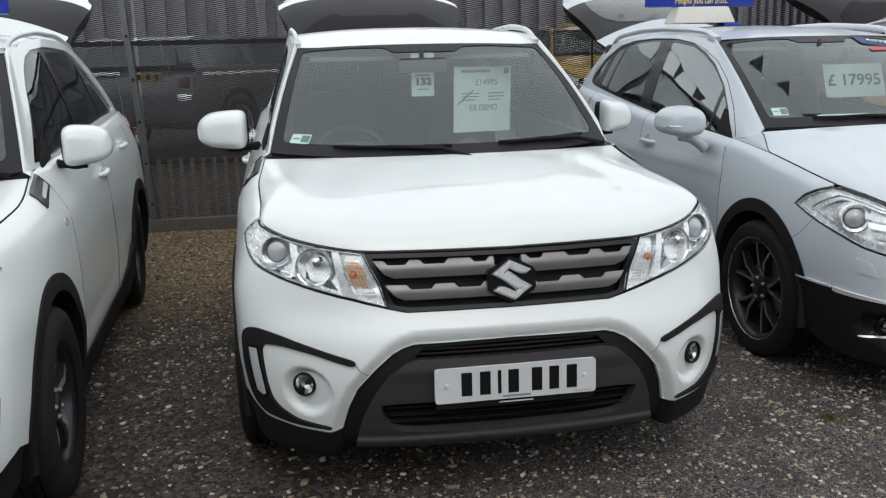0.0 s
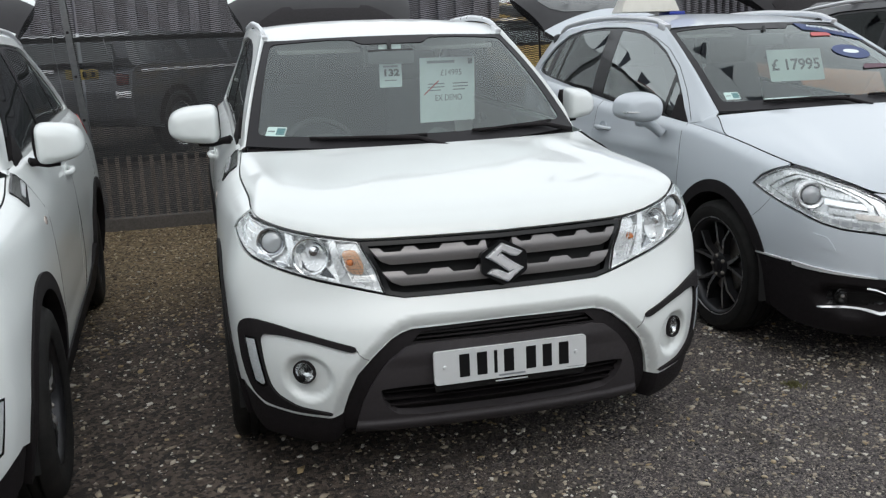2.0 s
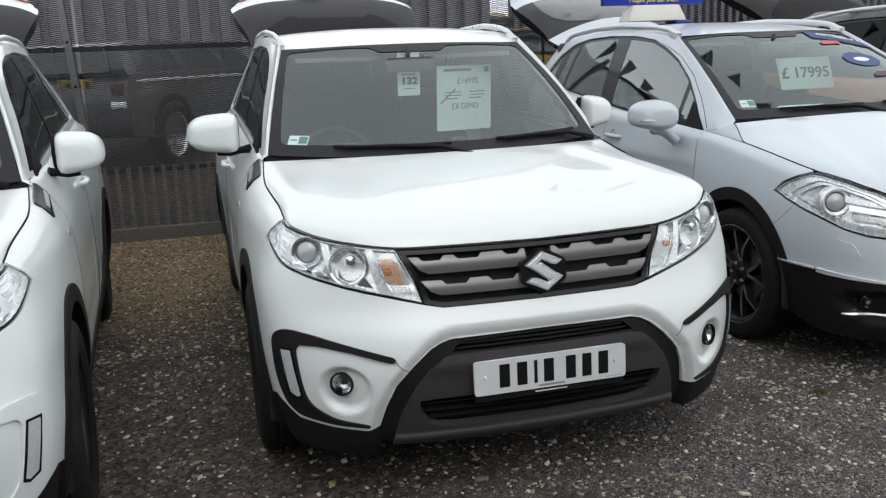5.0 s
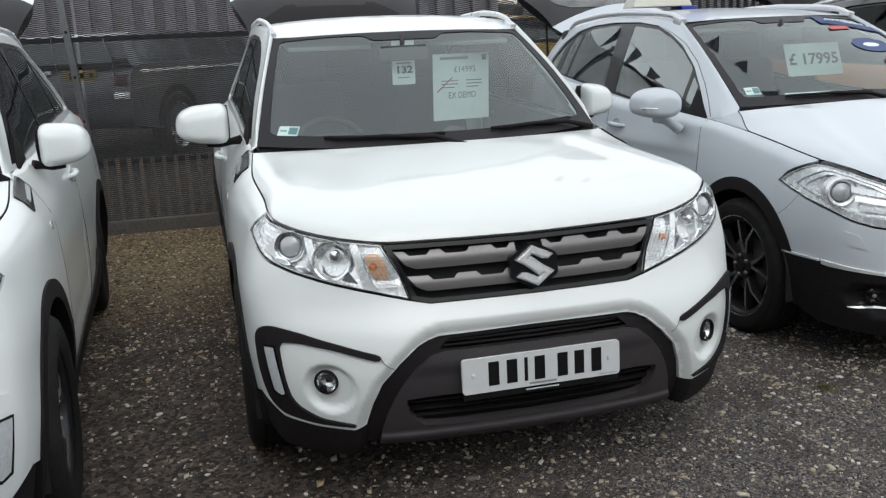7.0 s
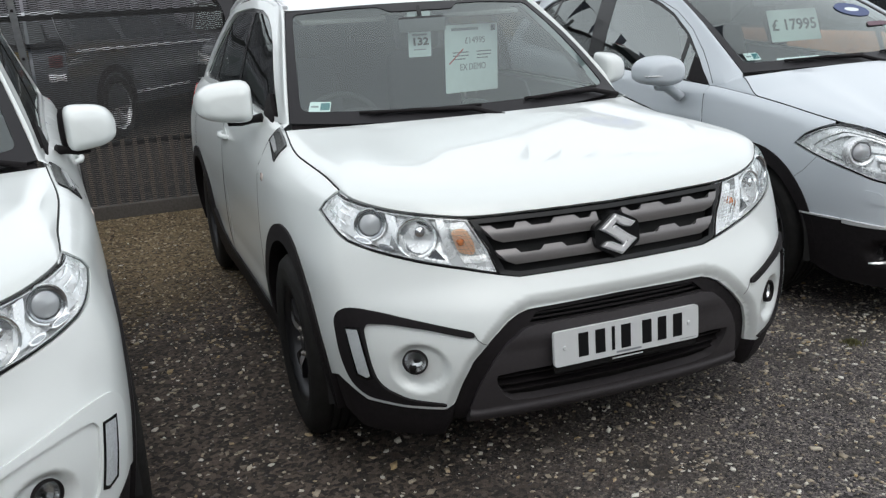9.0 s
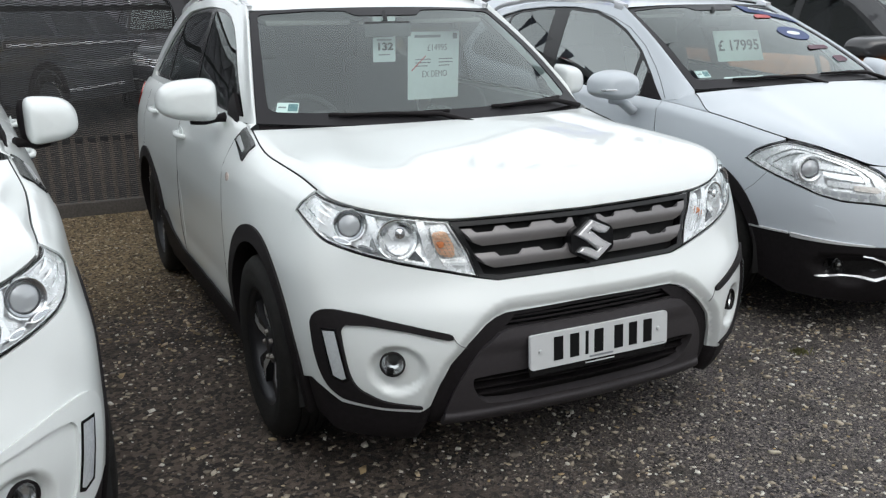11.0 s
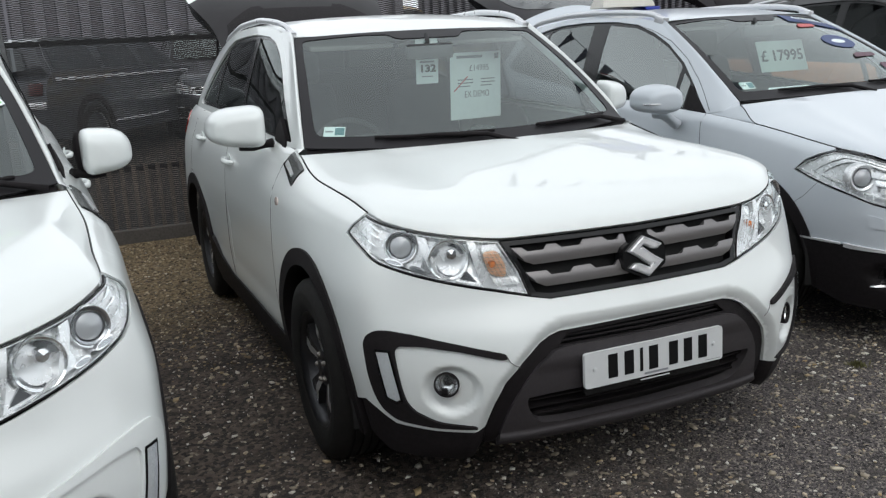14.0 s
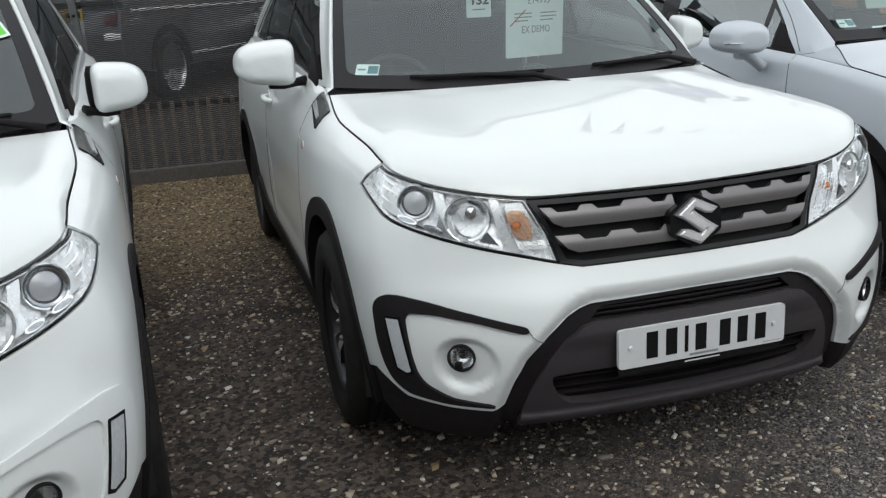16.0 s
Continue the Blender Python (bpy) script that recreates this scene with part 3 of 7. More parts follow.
def build_rails(root, cab, mat, y0, y1, inset=0.03, lift=0.045, r=0.02):
    for side in (1, -1):
        pts, rad = [], []
        for k in np.linspace(0, 1, 31):
            y = y0 + (y1 - y0) * k
            up = lift * min(1.0, 4.2 * math.sin(math.pi * min(max(k, 0.0), 1.0)) ** 0.8)
            pts.append((side * (float(cab.rail_x(y)) - inset), y, float(cab.rail_z(y)) + 0.012 + up))
            rad.append(r * (0.8 + 0.2 * math.sin(math.pi * k)))
        rail = tube("roof_rail", pts, rad, mat, root, n=12, flat=1.25)
        x, y, z = pts[0]
        slope = math.degrees(math.atan2(pts[3][2] - z, pts[3][1] - y))
        block("rail_foot", (2.5 * r, 0.09, 2.6 * r), (0, 0, 0), mat, rail, 0.006, m=pose(x, y + 0.02, z - 0.002, slope, 0, 0))


def build_wheel(root, pos, side, style, radius=0.334, width=0.215):
    """A wheel with its axis along x; side +1 has its face towards +x."""
    R, rr = radius, radius - (0.115 if style == "twin" else 0.090)
    barrel = [(-0.09, rr - 0.012), (-0.085, rr + 0.004), (0.0, rr - 0.03), (0.085, rr - 0.004), (0.092, rr + 0.006), (0.088, rr - 0.008), (0.07, rr - 0.022), (-0.07, rr - 0.03)]
    bm = bmesh.new()
    n = 48
    rings = []
    for x, r in barrel:
        rings.append([bm.verts.new((x, r * math.cos(2 * math.pi * k / n), r * math.sin(2 * math.pi * k / n))) for k in range(n)])
    for a, b in zip(rings, rings[1:]):
        for k in range(n):
            bm.faces.new((a[k], a[(k + 1) % n], b[(k + 1) % n], b[k]))
    bmesh.ops.recalc_face_normals(bm, faces=bm.faces)
    wheel = part("wheel", bm, ALLOY, root, "dark alloy wheel with machined spoke faces")
    spokes = 5
    for i in range(spokes):
        for da in ((-0.17, 0.17) if style == "twin" else (-0.30, 0.30)):
            w0, w1 = (0.030, 0.040) if style == "twin" else (0.020, 0.012)
            ang = 2 * math.pi * i / spokes + 0.2
            p0, p1 = ang + da * 0.25, ang + da
            r0, r1 = 0.05, rr - 0.012
            vs, fs = [], []
            for r, w, p, x in ((r0, w0, p0, 0.055), (0.5 * (r0 + r1), 0.5 * (w0 + w1), (p0 + p1) / 2, 0.072), (r1, w1, p1, 0.068)):
                for dx in (0.0, -0.035):
                    for s in (-1, 1):
                        ww = w / 2 * (1.0 if dx == 0 else 1.35)
                        c, q = math.cos(p), math.sin(p)
                        vs.append((x + dx, r * c - s * ww * q, r * q + s * ww * c))
            for j in (0, 4):
                fs += [tuple(j + k for k in q) for q in ((0, 1, 5, 4), (3, 2, 6, 7), (1, 3, 7, 5), (2, 0, 4, 6))]
            sp = link_mesh("spoke", vs, fs, ALLOY, wheel, False)
            sp.data.materials.append(SATIN if style == "twin" and i % 5 in (0, 1, 2, 3, 4) and da > 0 else ALLOY_FACE if style != "twin" else ALLOY)
            for f in sp.data.polygons:
                if abs(f.normal.x) > 0.85 and f.center.x > 0.04:
                    f.material_index = 1
    wheel.matrix_local = Matrix.Translation(pos) @ (Matrix() if side > 0 else pose(0, 0, 0, 0, 0, 180))
    h = width / 2
    prof = [(-h * 0.86, rr - 0.006), (-h * 1.0, rr + 0.035), (-h, R - 0.05), (-h * 0.9, R - 0.018), (-h * 0.72, R - 0.003)]
    for g in (-0.45, -0.15, 0.15, 0.45):
        prof += [((g - 0.05) * h, R), ((g - 0.04) * h, R - 0.009), ((g + 0.04) * h, R - 0.009), ((g + 0.05) * h, R)]
    prof += [(h * 0.72, R - 0.003), (h * 0.9, R - 0.018), (h, R - 0.05), (h * 1.0, rr + 0.06), (h * 0.985, rr + 0.045), (h * 1.0, rr + 0.03), (h * 0.86, rr - 0.006)]
    lathe("tyre", prof, TYRE, wheel, 72, "black rubber tyre, dusty")
    if style != "twin":
        lathe("rim_edge", [(0.082, rr - 0.002), (0.094, rr + 0.004), (0.094, rr + 0.008), (0.088, rr + 0.009)], ALLOY_FACE, wheel, 56)
    lathe("brake_disc", [(0.02, 0.05), (0.02, 0.145), (0.0, 0.145), (0.0, 0.05)], DISC, wheel, 40)
    lathe("hub_cap", [(0.03, 0.068), (0.062, 0.066), (0.068, 0.05), (0.066, 0.030), (0.073, 0.028), (0.076, 0.0)], ALLOY, wheel, 28)
    for k in range(5):
        w = 2 * math.pi * (k + 0.5) / 5
        lathe("wheel_nut", [(0.05, 0.011), (0.072, 0.010), (0.078, 0.006), (0.078, 0.0)], DISC, wheel, 8, m=Matrix.Translation((0, 0.05 * math.cos(w), 0.05 * math.sin(w))))
    return wheel


def build_mirror(root, pos, side, paint, size=(0.235, 0.14, 0.155), stalk=0.16, foot=None, indicator=False):
    """A wing mirror: painted shell, black glass bezel, mirror glass and a foot that reaches the door."""
    def shell(a, b):
        th = a * math.pi
        c, q = np.cos(th), np.sin(th)
        n = np.where(c * side > 0, np.where(q > 0, 2.7, 2.9), 2.6 if indicator else 6.0)
        r = (np.abs(c) ** n + np.abs(q) ** n) ** (-1 / n)
        # nose to rim: domed front, a short straight rim, then the lip round the glass
        k = np.interp(b, [0, 0.8, 0.9, 1.0], [0, 1.0, 1.0, 0.90])
        dome = np.sqrt(np.clip(1 - (1 - np.clip(k, 0, 1)) ** 2.0, 0, 1)) ** 0.8
        scale = np.where(b < 0.8, dome, k)
        y = np.interp(b, [0, 0.1, 0.3, 0.55, 0.8, 0.9, 1.0], [-1.0, -0.97, -0.82, -0.5, -0.05, 0.16, 0.17])
        x, z = c * r * scale, q * r * scale
        out = np.clip((x * side + 1) / 2, 0, 1)
        taper = np.where(z > 0, 1 - 0.10 * out ** 2, 1 - 0.34 * out ** 1.5)
        return np.stack([pos[0] + x * size[0] / 2, pos[1] + y * size[1] + 0.045 * x * side, pos[2] + z * taper * size[2] / 2 - 0.006 * x * side + 0.006 * y], -1)

    ob = grid_sheet("wing_mirror", shell, 49, 27, paint, root)
    lathe("mirror_glass", [(0.0, 0.001), (0.0, 0.06), (-0.006, 0.066)], CHROME, ob, 28,
          m=Matrix.Translation((pos[0], pos[1] + size[1] * 0.19, pos[2])) @ pose(0, 0, 0, 0, 0, 90) @ Matrix.Diagonal((1, 1.45, 0.95, 1)))
    # black edge of the glass housing on the inner side
    tube("glass_bezel", [(pos[0] - side * size[0] * 0.475, pos[1] + size[1] * (0.03 if side > 0 and not indicator else 0.13), pos[2] + size[2] * k) for k in (-0.47, -0.3, 0.0, 0.3, 0.45)], [0.018, 0.028, 0.031, 0.028, 0.018] if side > 0 and not indicator else [0.007, 0.010, 0.011, 0.010, 0.007], BLACK_PLASTIC, ob, 8)
    x_in = pos[0] - side * stalk
    f = foot or (x_in, pos[1] + 0.02, pos[2] - 0.12)
    tube("mirror_arm", [(pos[0] - side * 0.015, pos[1] - 0.015, pos[2] - size[2] * 0.50), (pos[0] - side * 0.07, pos[1] - 0.005, pos[2] - size[2] * 0.52),
                        ((pos[0] + f[0]) / 2 - side * 0.04, pos[1], (pos[2] - size[2] * 0.5 + f[2]) / 2), f], [0.018, 0.022, 0.026, 0.034] if not indicator else [0.036, 0.042, 0.043, 0.050],
         BLACK_PLASTIC if not indicator else paint, ob, 10, flat=0.6)
    return ob


def build_interior(root, cab, y_dash):
    """Dashboard, steering wheel, front and rear seats and the dark tub below them."""
    x0 = cab.low_corner[0]
    zb = cab.low_mid[1]
    def dash(a, b):
        prof_y = np.interp(b, [0, 0.15, 0.6, 0.85, 1.0], [y_dash + 0.06, y_dash + 0.12, y_dash + 0.50, y_dash + 0.56, y_dash + 0.56])
        prof_z = np.interp(b, [0, 0.15, 0.6, 0.85, 1.0], [zb - 0.06, zb - 0.03, zb - 0.03, zb - 0.09, zb - 0.40])
        hood = 0.05 * np.exp(-((a * x0 + 0.36) / 0.19) ** 2) * ramp(b, 0.3, 0.6) * (1 - ramp(b, 0.75, 0.9))
        hood = hood + 0.052 * np.exp(-((a * x0 - 0.20) / 0.06) ** 2) * ramp(b, 0.25, 0.45) * (1 - ramp(b, 0.6, 0.75))
        return np.stack([a * x0 * 0.98, prof_y + 0.16 * np.abs(a) ** 2.2, prof_z + hood], -1)
    grid_sheet("dashboard", dash, 41, 31, INTERIOR, root)
    c = Vector((-0.36, y_dash + 0.72, zb - 0.10))
    m = Matrix.Translation(c) @ pose(0, 0, 0, 62, 0, 0)
    ring = [m @ Vector((0.185 * math.cos(w), 0.185 * math.sin(w), 0)) for w in np.linspace(0, 2 * math.pi, 41)]
    wheel = tube("steering_wheel", ring, 0.016, INTERIOR, root, 10, caps=False)
    for w in (-0.15, math.pi + 0.15, -math.pi / 2):
        tube("spoke", [m @ Vector((0, 0, -0.03)), m @ Vector((0.18 * math.cos(w), 0.18 * math.sin(w), 0))], [0.045, 0.016], INTERIOR, wheel, 8, flat=0.4)
    for x in (-0.36, 0.36):
        y = y_dash + 1.28
        seat = block("seat", (0.50, 0.52, 0.16), (x, y, 0.62), SEAT_CLOTH, root, 0.06, segments=3)
        block("seat_back", (0.48, 0.14, 0.66), (x, y + 0.30, 0.96), SEAT_CLOTH, seat, 0.055, m=pose(0, 0, 0, -14, 0, 0), segments=3, taper=(0.82, 0.8))
        block("headrest", (0.26, 0.10, 0.18), (x, y + 0.40, 1.37), SEAT_CLOTH, seat, 0.045, m=pose(0, 0, 0, -8, 0, 0), segments=3)
        for dx in (-0.06, 0.06):
            tube("headrest_post", [(x + dx, y + 0.39, 1.22), (x + dx, y + 0.40, 1.33)], 0.006, CHROME, seat, 6)
    y = y_dash + 2.15
    bench = block("rear_bench", (1.28, 0.50, 0.16), (0, y, 0.62), SEAT_CLOTH, root, 0.06, segments=3)
    block("bench_back", (1.26, 0.14, 0.70), (0, y + 0.30, 1.0), SEAT_CLOTH, bench, 0.055, m=pose(0, 0, 0, -16, 0, 0), segments=3)
    for x in (-0.4, 0, 0.4):
        block("headrest", (0.39, 0.09, 0.22), (x, y + 0.42, 1.42), SEAT_CLOTH, bench, 0.04, segments=3)
    # tub
    bm = bmesh.new()
    bmesh.ops.create_cube(bm, size=1)
    for v in bm.verts:
        v.co = Vector((v.co.x * 1.28, (v.co.y + 0.5) * (cab.tail - y_dash - 0.1) + y_dash + 0.1, 0.26 + (v.co.z + 0.5) * 0.66))
    bmesh.ops.delete(bm, geom=[f for f in bm.faces if f.normal.z > 0.5 or f.normal.y > 0.5], context="FACES")
    part("cabin_floor", bm, INTERIOR, root)
    # driving mirror and sun visors on the windscreen's upper edge
    ym, zm = cab.top_mid
    mir = block("driving_mirror", (0.23, 0.035, 0.07), (-0.02, ym - 0.12, zm - 0.10), INTERIOR, root, 0.014)
    tube("mirror_stem", [(-0.02, ym - 0.11, zm - 0.08), (-0.02, ym - 0.09, zm - 0.02)], 0.011, INTERIOR, mir, 8)
    for x in (-0.34, 0.34):
        block("sun_visor", (0.40, 0.16, 0.022), (x, ym + 0.10, zm - 0.055), HEADLINER, root, 0.01, m=pose(0, 0, 0, 8, 0, 0))


def build_underside(root, skin, wheels_y, arch_r, length, half=0.72):
    """Dark floor pan and wheel wells."""
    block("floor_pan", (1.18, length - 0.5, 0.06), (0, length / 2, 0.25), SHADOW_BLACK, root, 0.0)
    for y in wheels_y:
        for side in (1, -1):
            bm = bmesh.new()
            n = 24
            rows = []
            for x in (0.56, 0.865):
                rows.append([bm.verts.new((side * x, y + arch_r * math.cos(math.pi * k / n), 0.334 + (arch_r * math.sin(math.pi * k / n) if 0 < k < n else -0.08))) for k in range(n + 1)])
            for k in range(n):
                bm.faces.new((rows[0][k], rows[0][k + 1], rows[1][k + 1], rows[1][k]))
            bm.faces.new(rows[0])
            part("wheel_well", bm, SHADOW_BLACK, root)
    # plain black block in place of the unlit bulkhead and engine bay behind the nose
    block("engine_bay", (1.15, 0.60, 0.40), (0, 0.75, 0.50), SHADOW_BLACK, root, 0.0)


def arc(cs, cz, r, a0, a1, n=18):
    return [(cs + r * math.cos(radians(a0 + (a1 - a0) * k / n)), cz + r * math.sin(radians(a0 + (a1 - a0) * k / n))) for k in range(n + 1)]


def build_tailgate(root, cab, paint, angle, wing, width=0.60, length=0.98, cover=False):
    """The open tailgate: painted outer skin, dark inner lining, a spoiler and two gas struts."""
    y0, z0 = cab.tail + 0.01, float(cab.rail_z(cab.tail)) + 0.015
    m = Matrix.Translation((0, y0, z0)) @ pose(0, 0, 0, angle, 0, 0)

    half = lambda b: width + 0.09 * ramp(b, 0.1, 0.75) - 0.05 * ramp(b, 0.8, 1.0)

    def outer(a, b):
        w = half(b)
        p = np.stack([a * w, b * length, 0.05 + 0.05 * np.sin(np.pi * b) + 0.03 * (1 - a * a) - 0.05 * np.abs(a) ** 6], -1)
        return p @ np.array(m.to_3x3()).T + np.array(m.translation)

    def inner(a, b):
        w = half(b) * 0.985
        rib = 0.018 * ramp(np.abs(a), 0.62, 0.72) - 0.02 * ramp(b, 0.45, 0.52) * (1 - ramp(np.abs(a), 0.55, 0.7))
        p = np.stack([a * w, b * length, -0.015 - rib - 0.02 * np.sin(np.pi * b) + 0.03 * np.abs(a) ** 8], -1)
        return p @ np.array(m.to_3x3()).T + np.array(m.translation)

    split = lambda a: 0.77 - 0.07 * np.abs(a) ** 3
    gate = grid_sheet("tailgate", lambda a, b: outer(a, split(a) + (1 - split(a)) * b), 29, 13, paint, root)
    grid_sheet("inner_lining", inner, 41, 33, GREY_PLASTIC, gate, "dark grey plastic tailgate lining", flipped=True)
    grid_sheet("rear_window", lambda a, b: outer(a, split(a) * b), 29, 21, REAR_GLASS if cover else REAR_FRIT, gate, "dark rear window")
    pane = lambda u, v, off=0.0: outer(u, v) + np.array(m.to_3x3() @ Vector((0, 0, 1))) * np.asarray(off)[..., None]
    tube("rear_wiper", [pane(np.array([u]), np.array([v]), 0.02)[0] for u, v in ((0.0, 0.86), (-0.02, 0.80), (-0.14, 0.79), (-0.32, 0.785))], [0.018, 0.014, 0.010, 0.006], BLACK_PLASTIC, gate, 8)

    def edge(a, b, side=1):
        k = (a + 1)[:, None] / 2
        one = np.full_like(b, side * 1.0)
        return inner(one, b) * (1 - k) + outer(one, b) * k
    for side in (1, -1):
        grid_sheet("gate_edge", lambda a, b, side=side: edge(a, b, side), 3, 25, GLOSS_BLACK, gate)

    if cover:
        # black trim with a stepped edge over the hinges
        sheet("hinge_cover", both([(0, 0.34), (0.38, 0.34), (0.41, 0.39), (0.50, 0.385), (0.86, 0.20), (0.92, 0.02), (0, 0.02)]), pane, BLACK_PLASTIC, gate, h=0.06, off=0.006, rim=0.012)
    else:
        sheet("pane", both([(0, 0.24), (0.62, 0.28), (0.76, 0.36), (0.80, 0.5), (0.78, 0.72), (0, 0.76)]), pane, REAR_PANE, gate, h=0.06, off=0.004, rim=0.004, label="grey rear window glass")
    for side in (1, -1):
        sheet("rear_light", flip([(0.60, 0.985), (0.95, 0.985), (0.93, 1.03), (0.60, 1.03)], side), pane, REAR_RED, gate, h=0.05, off=0.012, rim=0.012, label="red rear light")
    # the roof spoiler: a swept blade, lifted with the gate
    reach, z_tip, z_mid = wing

    def spoil(a, b):
        k = np.abs(a)
        low = float(cab.rail_z(cab.tail)) + 0.005 + 0.03 * (1 - k ** 2.4)
        top = z_mid - (z_mid - z_tip) * k ** 1.8
        bow = 0.016 * np.sin(np.pi * b)
        return np.stack([a * (reach - 0.05 * (1 - b) * k ** 6), cab.tail - 0.10 + 0.16 * b - 0.02 * k ** 2 - bow, low + (top - low) * b], -1)
    grid_sheet("spoiler", spoil, 33, 9, paint, gate)
    grid_sheet("spoiler_back", lambda a, b: spoil(a, b) + np.stack([0 * b, 0.012 + 0.03 * (1 - b), 0 * b - 0.002], -1), 33, 5, BLACK_PLASTIC, gate, flipped=True)
    for side in (1, -1):
        a = m @ Vector((side * width * 0.93, 0.36, -0.03))
        tube("gas_strut", [a, (side * (width + 0.05), y0 + 0.06, z0 - 0.42)], [0.008, 0.012], BLACK_PLASTIC, gate, 8)
    return gate
# ---------------------------------------------------------------- the white compact four-by-four
def build_suv(m, label):
    root = thing("parked_car", m, label, "car", "row of cars for sale")
    sk = suv_skin()
    rail_x = Table((1.1, 0.60), (1.865, 0.610), (2.3, 0.632), (3.0, 0.640), (3.9, 0.60), blur=0.05)
    rail_z = Table((1.1, 1.38), (1.6, 1.47), (1.865, 1.526), (2.0, 1.556), (2.15, 1.580), (2.45, 1.600), (2.9, 1.592), (3.4, 1.55), (3.9, 1.49), blur=0.05)
    cab = Cabin(sk, rail_x, rail_z, (0.745, 1.262, 1.088), (1.055, 1.066), (0.598, 1.862, 1.520), (1.79, 1.533), 3.80)
    wheels_y, ra, R = (0.845, 3.355), 0.375, 0.43
    sw = [sk.at_y(y) for y in wheels_y]
    zw = 0.345
    # --- nose
    lamp = [(0.462, 0.884), (0.62, 0.904), (0.74, 0.919), (0.90, 0.943), (1.055, 0.960), (1.105, 0.902), (0.985, 0.866), (0.88, 0.829), (0.78, 0.804), (0.635, 0.771), (0.5, 0.743), (0.39, 0.716), (0.412, 0.79)]
    grille = [(0, 0.8755), (0.195, 0.8765), (0.456, 0.880), (0.408, 0.79), (0.386, 0.716), (0.33, 0.703), (0, 0.703)]
    seam_low = arc(sw[0], zw, R, 142, 176, 8)
    white = [(0, 0.699), (0.33, 0.699), (0.388, 0.711), (0.5, 0.738), (0.635, 0.766), (0.78, 0.799), (0.88, 0.824), (0.985, 0.861), (1.108, 0.898), (1.115, 0.80), (1.118, 0.70)] + seam_low + [
        (0.99, 0.392), (0.935, 0.372), (0.86, 0.333), (0.72, 0.318), (0.59, 0.312), (0.566, 0.312), (0.540, 0.39), (0.508, 0.46), (0.448, 0.527), (0.386, 0.582), (0.350, 0.601), (0.315, 0.611), (0, 0.617)]
    fog_hole = [(0.690 + 0.038 * math.cos(w), 0.469 + 0.037 * math.sin(w)) for w in np.linspace(0, 2 * math.pi, 28, endpoint=False)]
    lip = np.array([(0, 0.617), (0.315, 0.611), (0.350, 0.601), (0.386, 0.582), (0.448, 0.527), (0.508, 0.46), (0.540, 0.39), (0.566, 0.312)])

    def turned_in(u, v):
        """The bumper's edge bends inwards along the lower opening."""
        p = np.stack([np.abs(u), v], -1)
        best = np.full(len(u), 9.0)
        for a, b in zip(lip, lip[1:]):
            k = np.clip(((p - a) @ (b - a)) / ((b - a) @ (b - a)), 0, 1)
            best = np.minimum(best, np.linalg.norm(p - a - k[:, None] * (b - a), axis=1))
        return -0.030 * (1 - np.clip(best / 0.034, 0, 1)) ** 1.3
    sheet("front_bumper", both(white), sk, WHITE, root, h=0.0105, off=turned_in, holes=[fog_hole, flip(fog_hole, -1)])
    sheet("lower_grille_surround", both([(0, 0.615), (0.315, 0.609), (0.35, 0.599), (0.386, 0.58), (0.448, 0.525), (0.508, 0.458), (0.540, 0.388), (0.566, 0.305), (0.56, 0.225), (0, 0.208)]), sk, BLACK_PLASTIC, root, h=0.03, off=-0.040,
          holes=[both([(0, 0.606), (0.285, 0.600), (0.318, 0.566), (0, 0.566)]), both([(0, 0.412), (0.44, 0.405), (0.43, 0.34), (0.38, 0.285), (0, 0.275)])])
    # black sheet set deep as the shade behind the lower openings
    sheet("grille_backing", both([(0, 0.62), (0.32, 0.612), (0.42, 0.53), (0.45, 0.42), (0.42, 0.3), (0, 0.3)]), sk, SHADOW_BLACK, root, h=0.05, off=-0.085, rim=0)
    for z in (0.578, 0.594, 0.318, 0.345, 0.374):
        w = 0.30 if z > 0.5 else 0.425 - 0.9 * max(0.0, 0.35 - z)
        sheet("grille_slat", both([(0, z + 0.004), (w, z + 0.003), (w, z - 0.003), (0, z - 0.003)]), sk, BLACK_PLASTIC, root, h=0.05, off=-0.050, rim=0.03)
    sheet("lower_panel", both([(0, 0.560), (0.30, 0.560), (0.345, 0.550), (0.400, 0.505), (0.440, 0.455), (0.470, 0.40), (0.494, 0.345), (0.510, 0.285), (0.516, 0.226), (0.40, 0.217), (0, 0.213)]), sk, GREY_PLASTIC, root, h=0.0125,
                 off=lambda u, v: -0.030 + 0.014 * ramp(v, 0.276, 0.262) - 0.012 * ramp(v, 0.255, 0.21) + 0.012 * ramp(v, 0.47, 0.53) * ramp(np.abs(u), 0.46, 0.36), rim=0.03, label="dark grey plastic bumper panel",
                 holes=[rounded(both([(0, 0.408), (0.36, 0.404), (0.432, 0.398), (0.424, 0.362), (0.405, 0.326), (0.37, 0.296), (0.30, 0.287), (0, 0.285)]), 0.012)])
    # black valance under the bumper
    sheet("valance", both([(0, 0.215), (0.545, 0.228), (0.552, 0.314), (0.59, 0.314), (0.72, 0.320), (0.86, 0.335), (0.935, 0.374), (0.99, 0.394), (1.025, 0.40), (1.02, 0.33), (1.01, 0.27), (0.9, 0.22), (0.5, 0.185), (0, 0.18)]),
          sk, BLACK_PLASTIC, root, h=0.035, off=lambda u, v: -0.004 - 0.07 * ramp(np.abs(u), 0.60, 0.53))
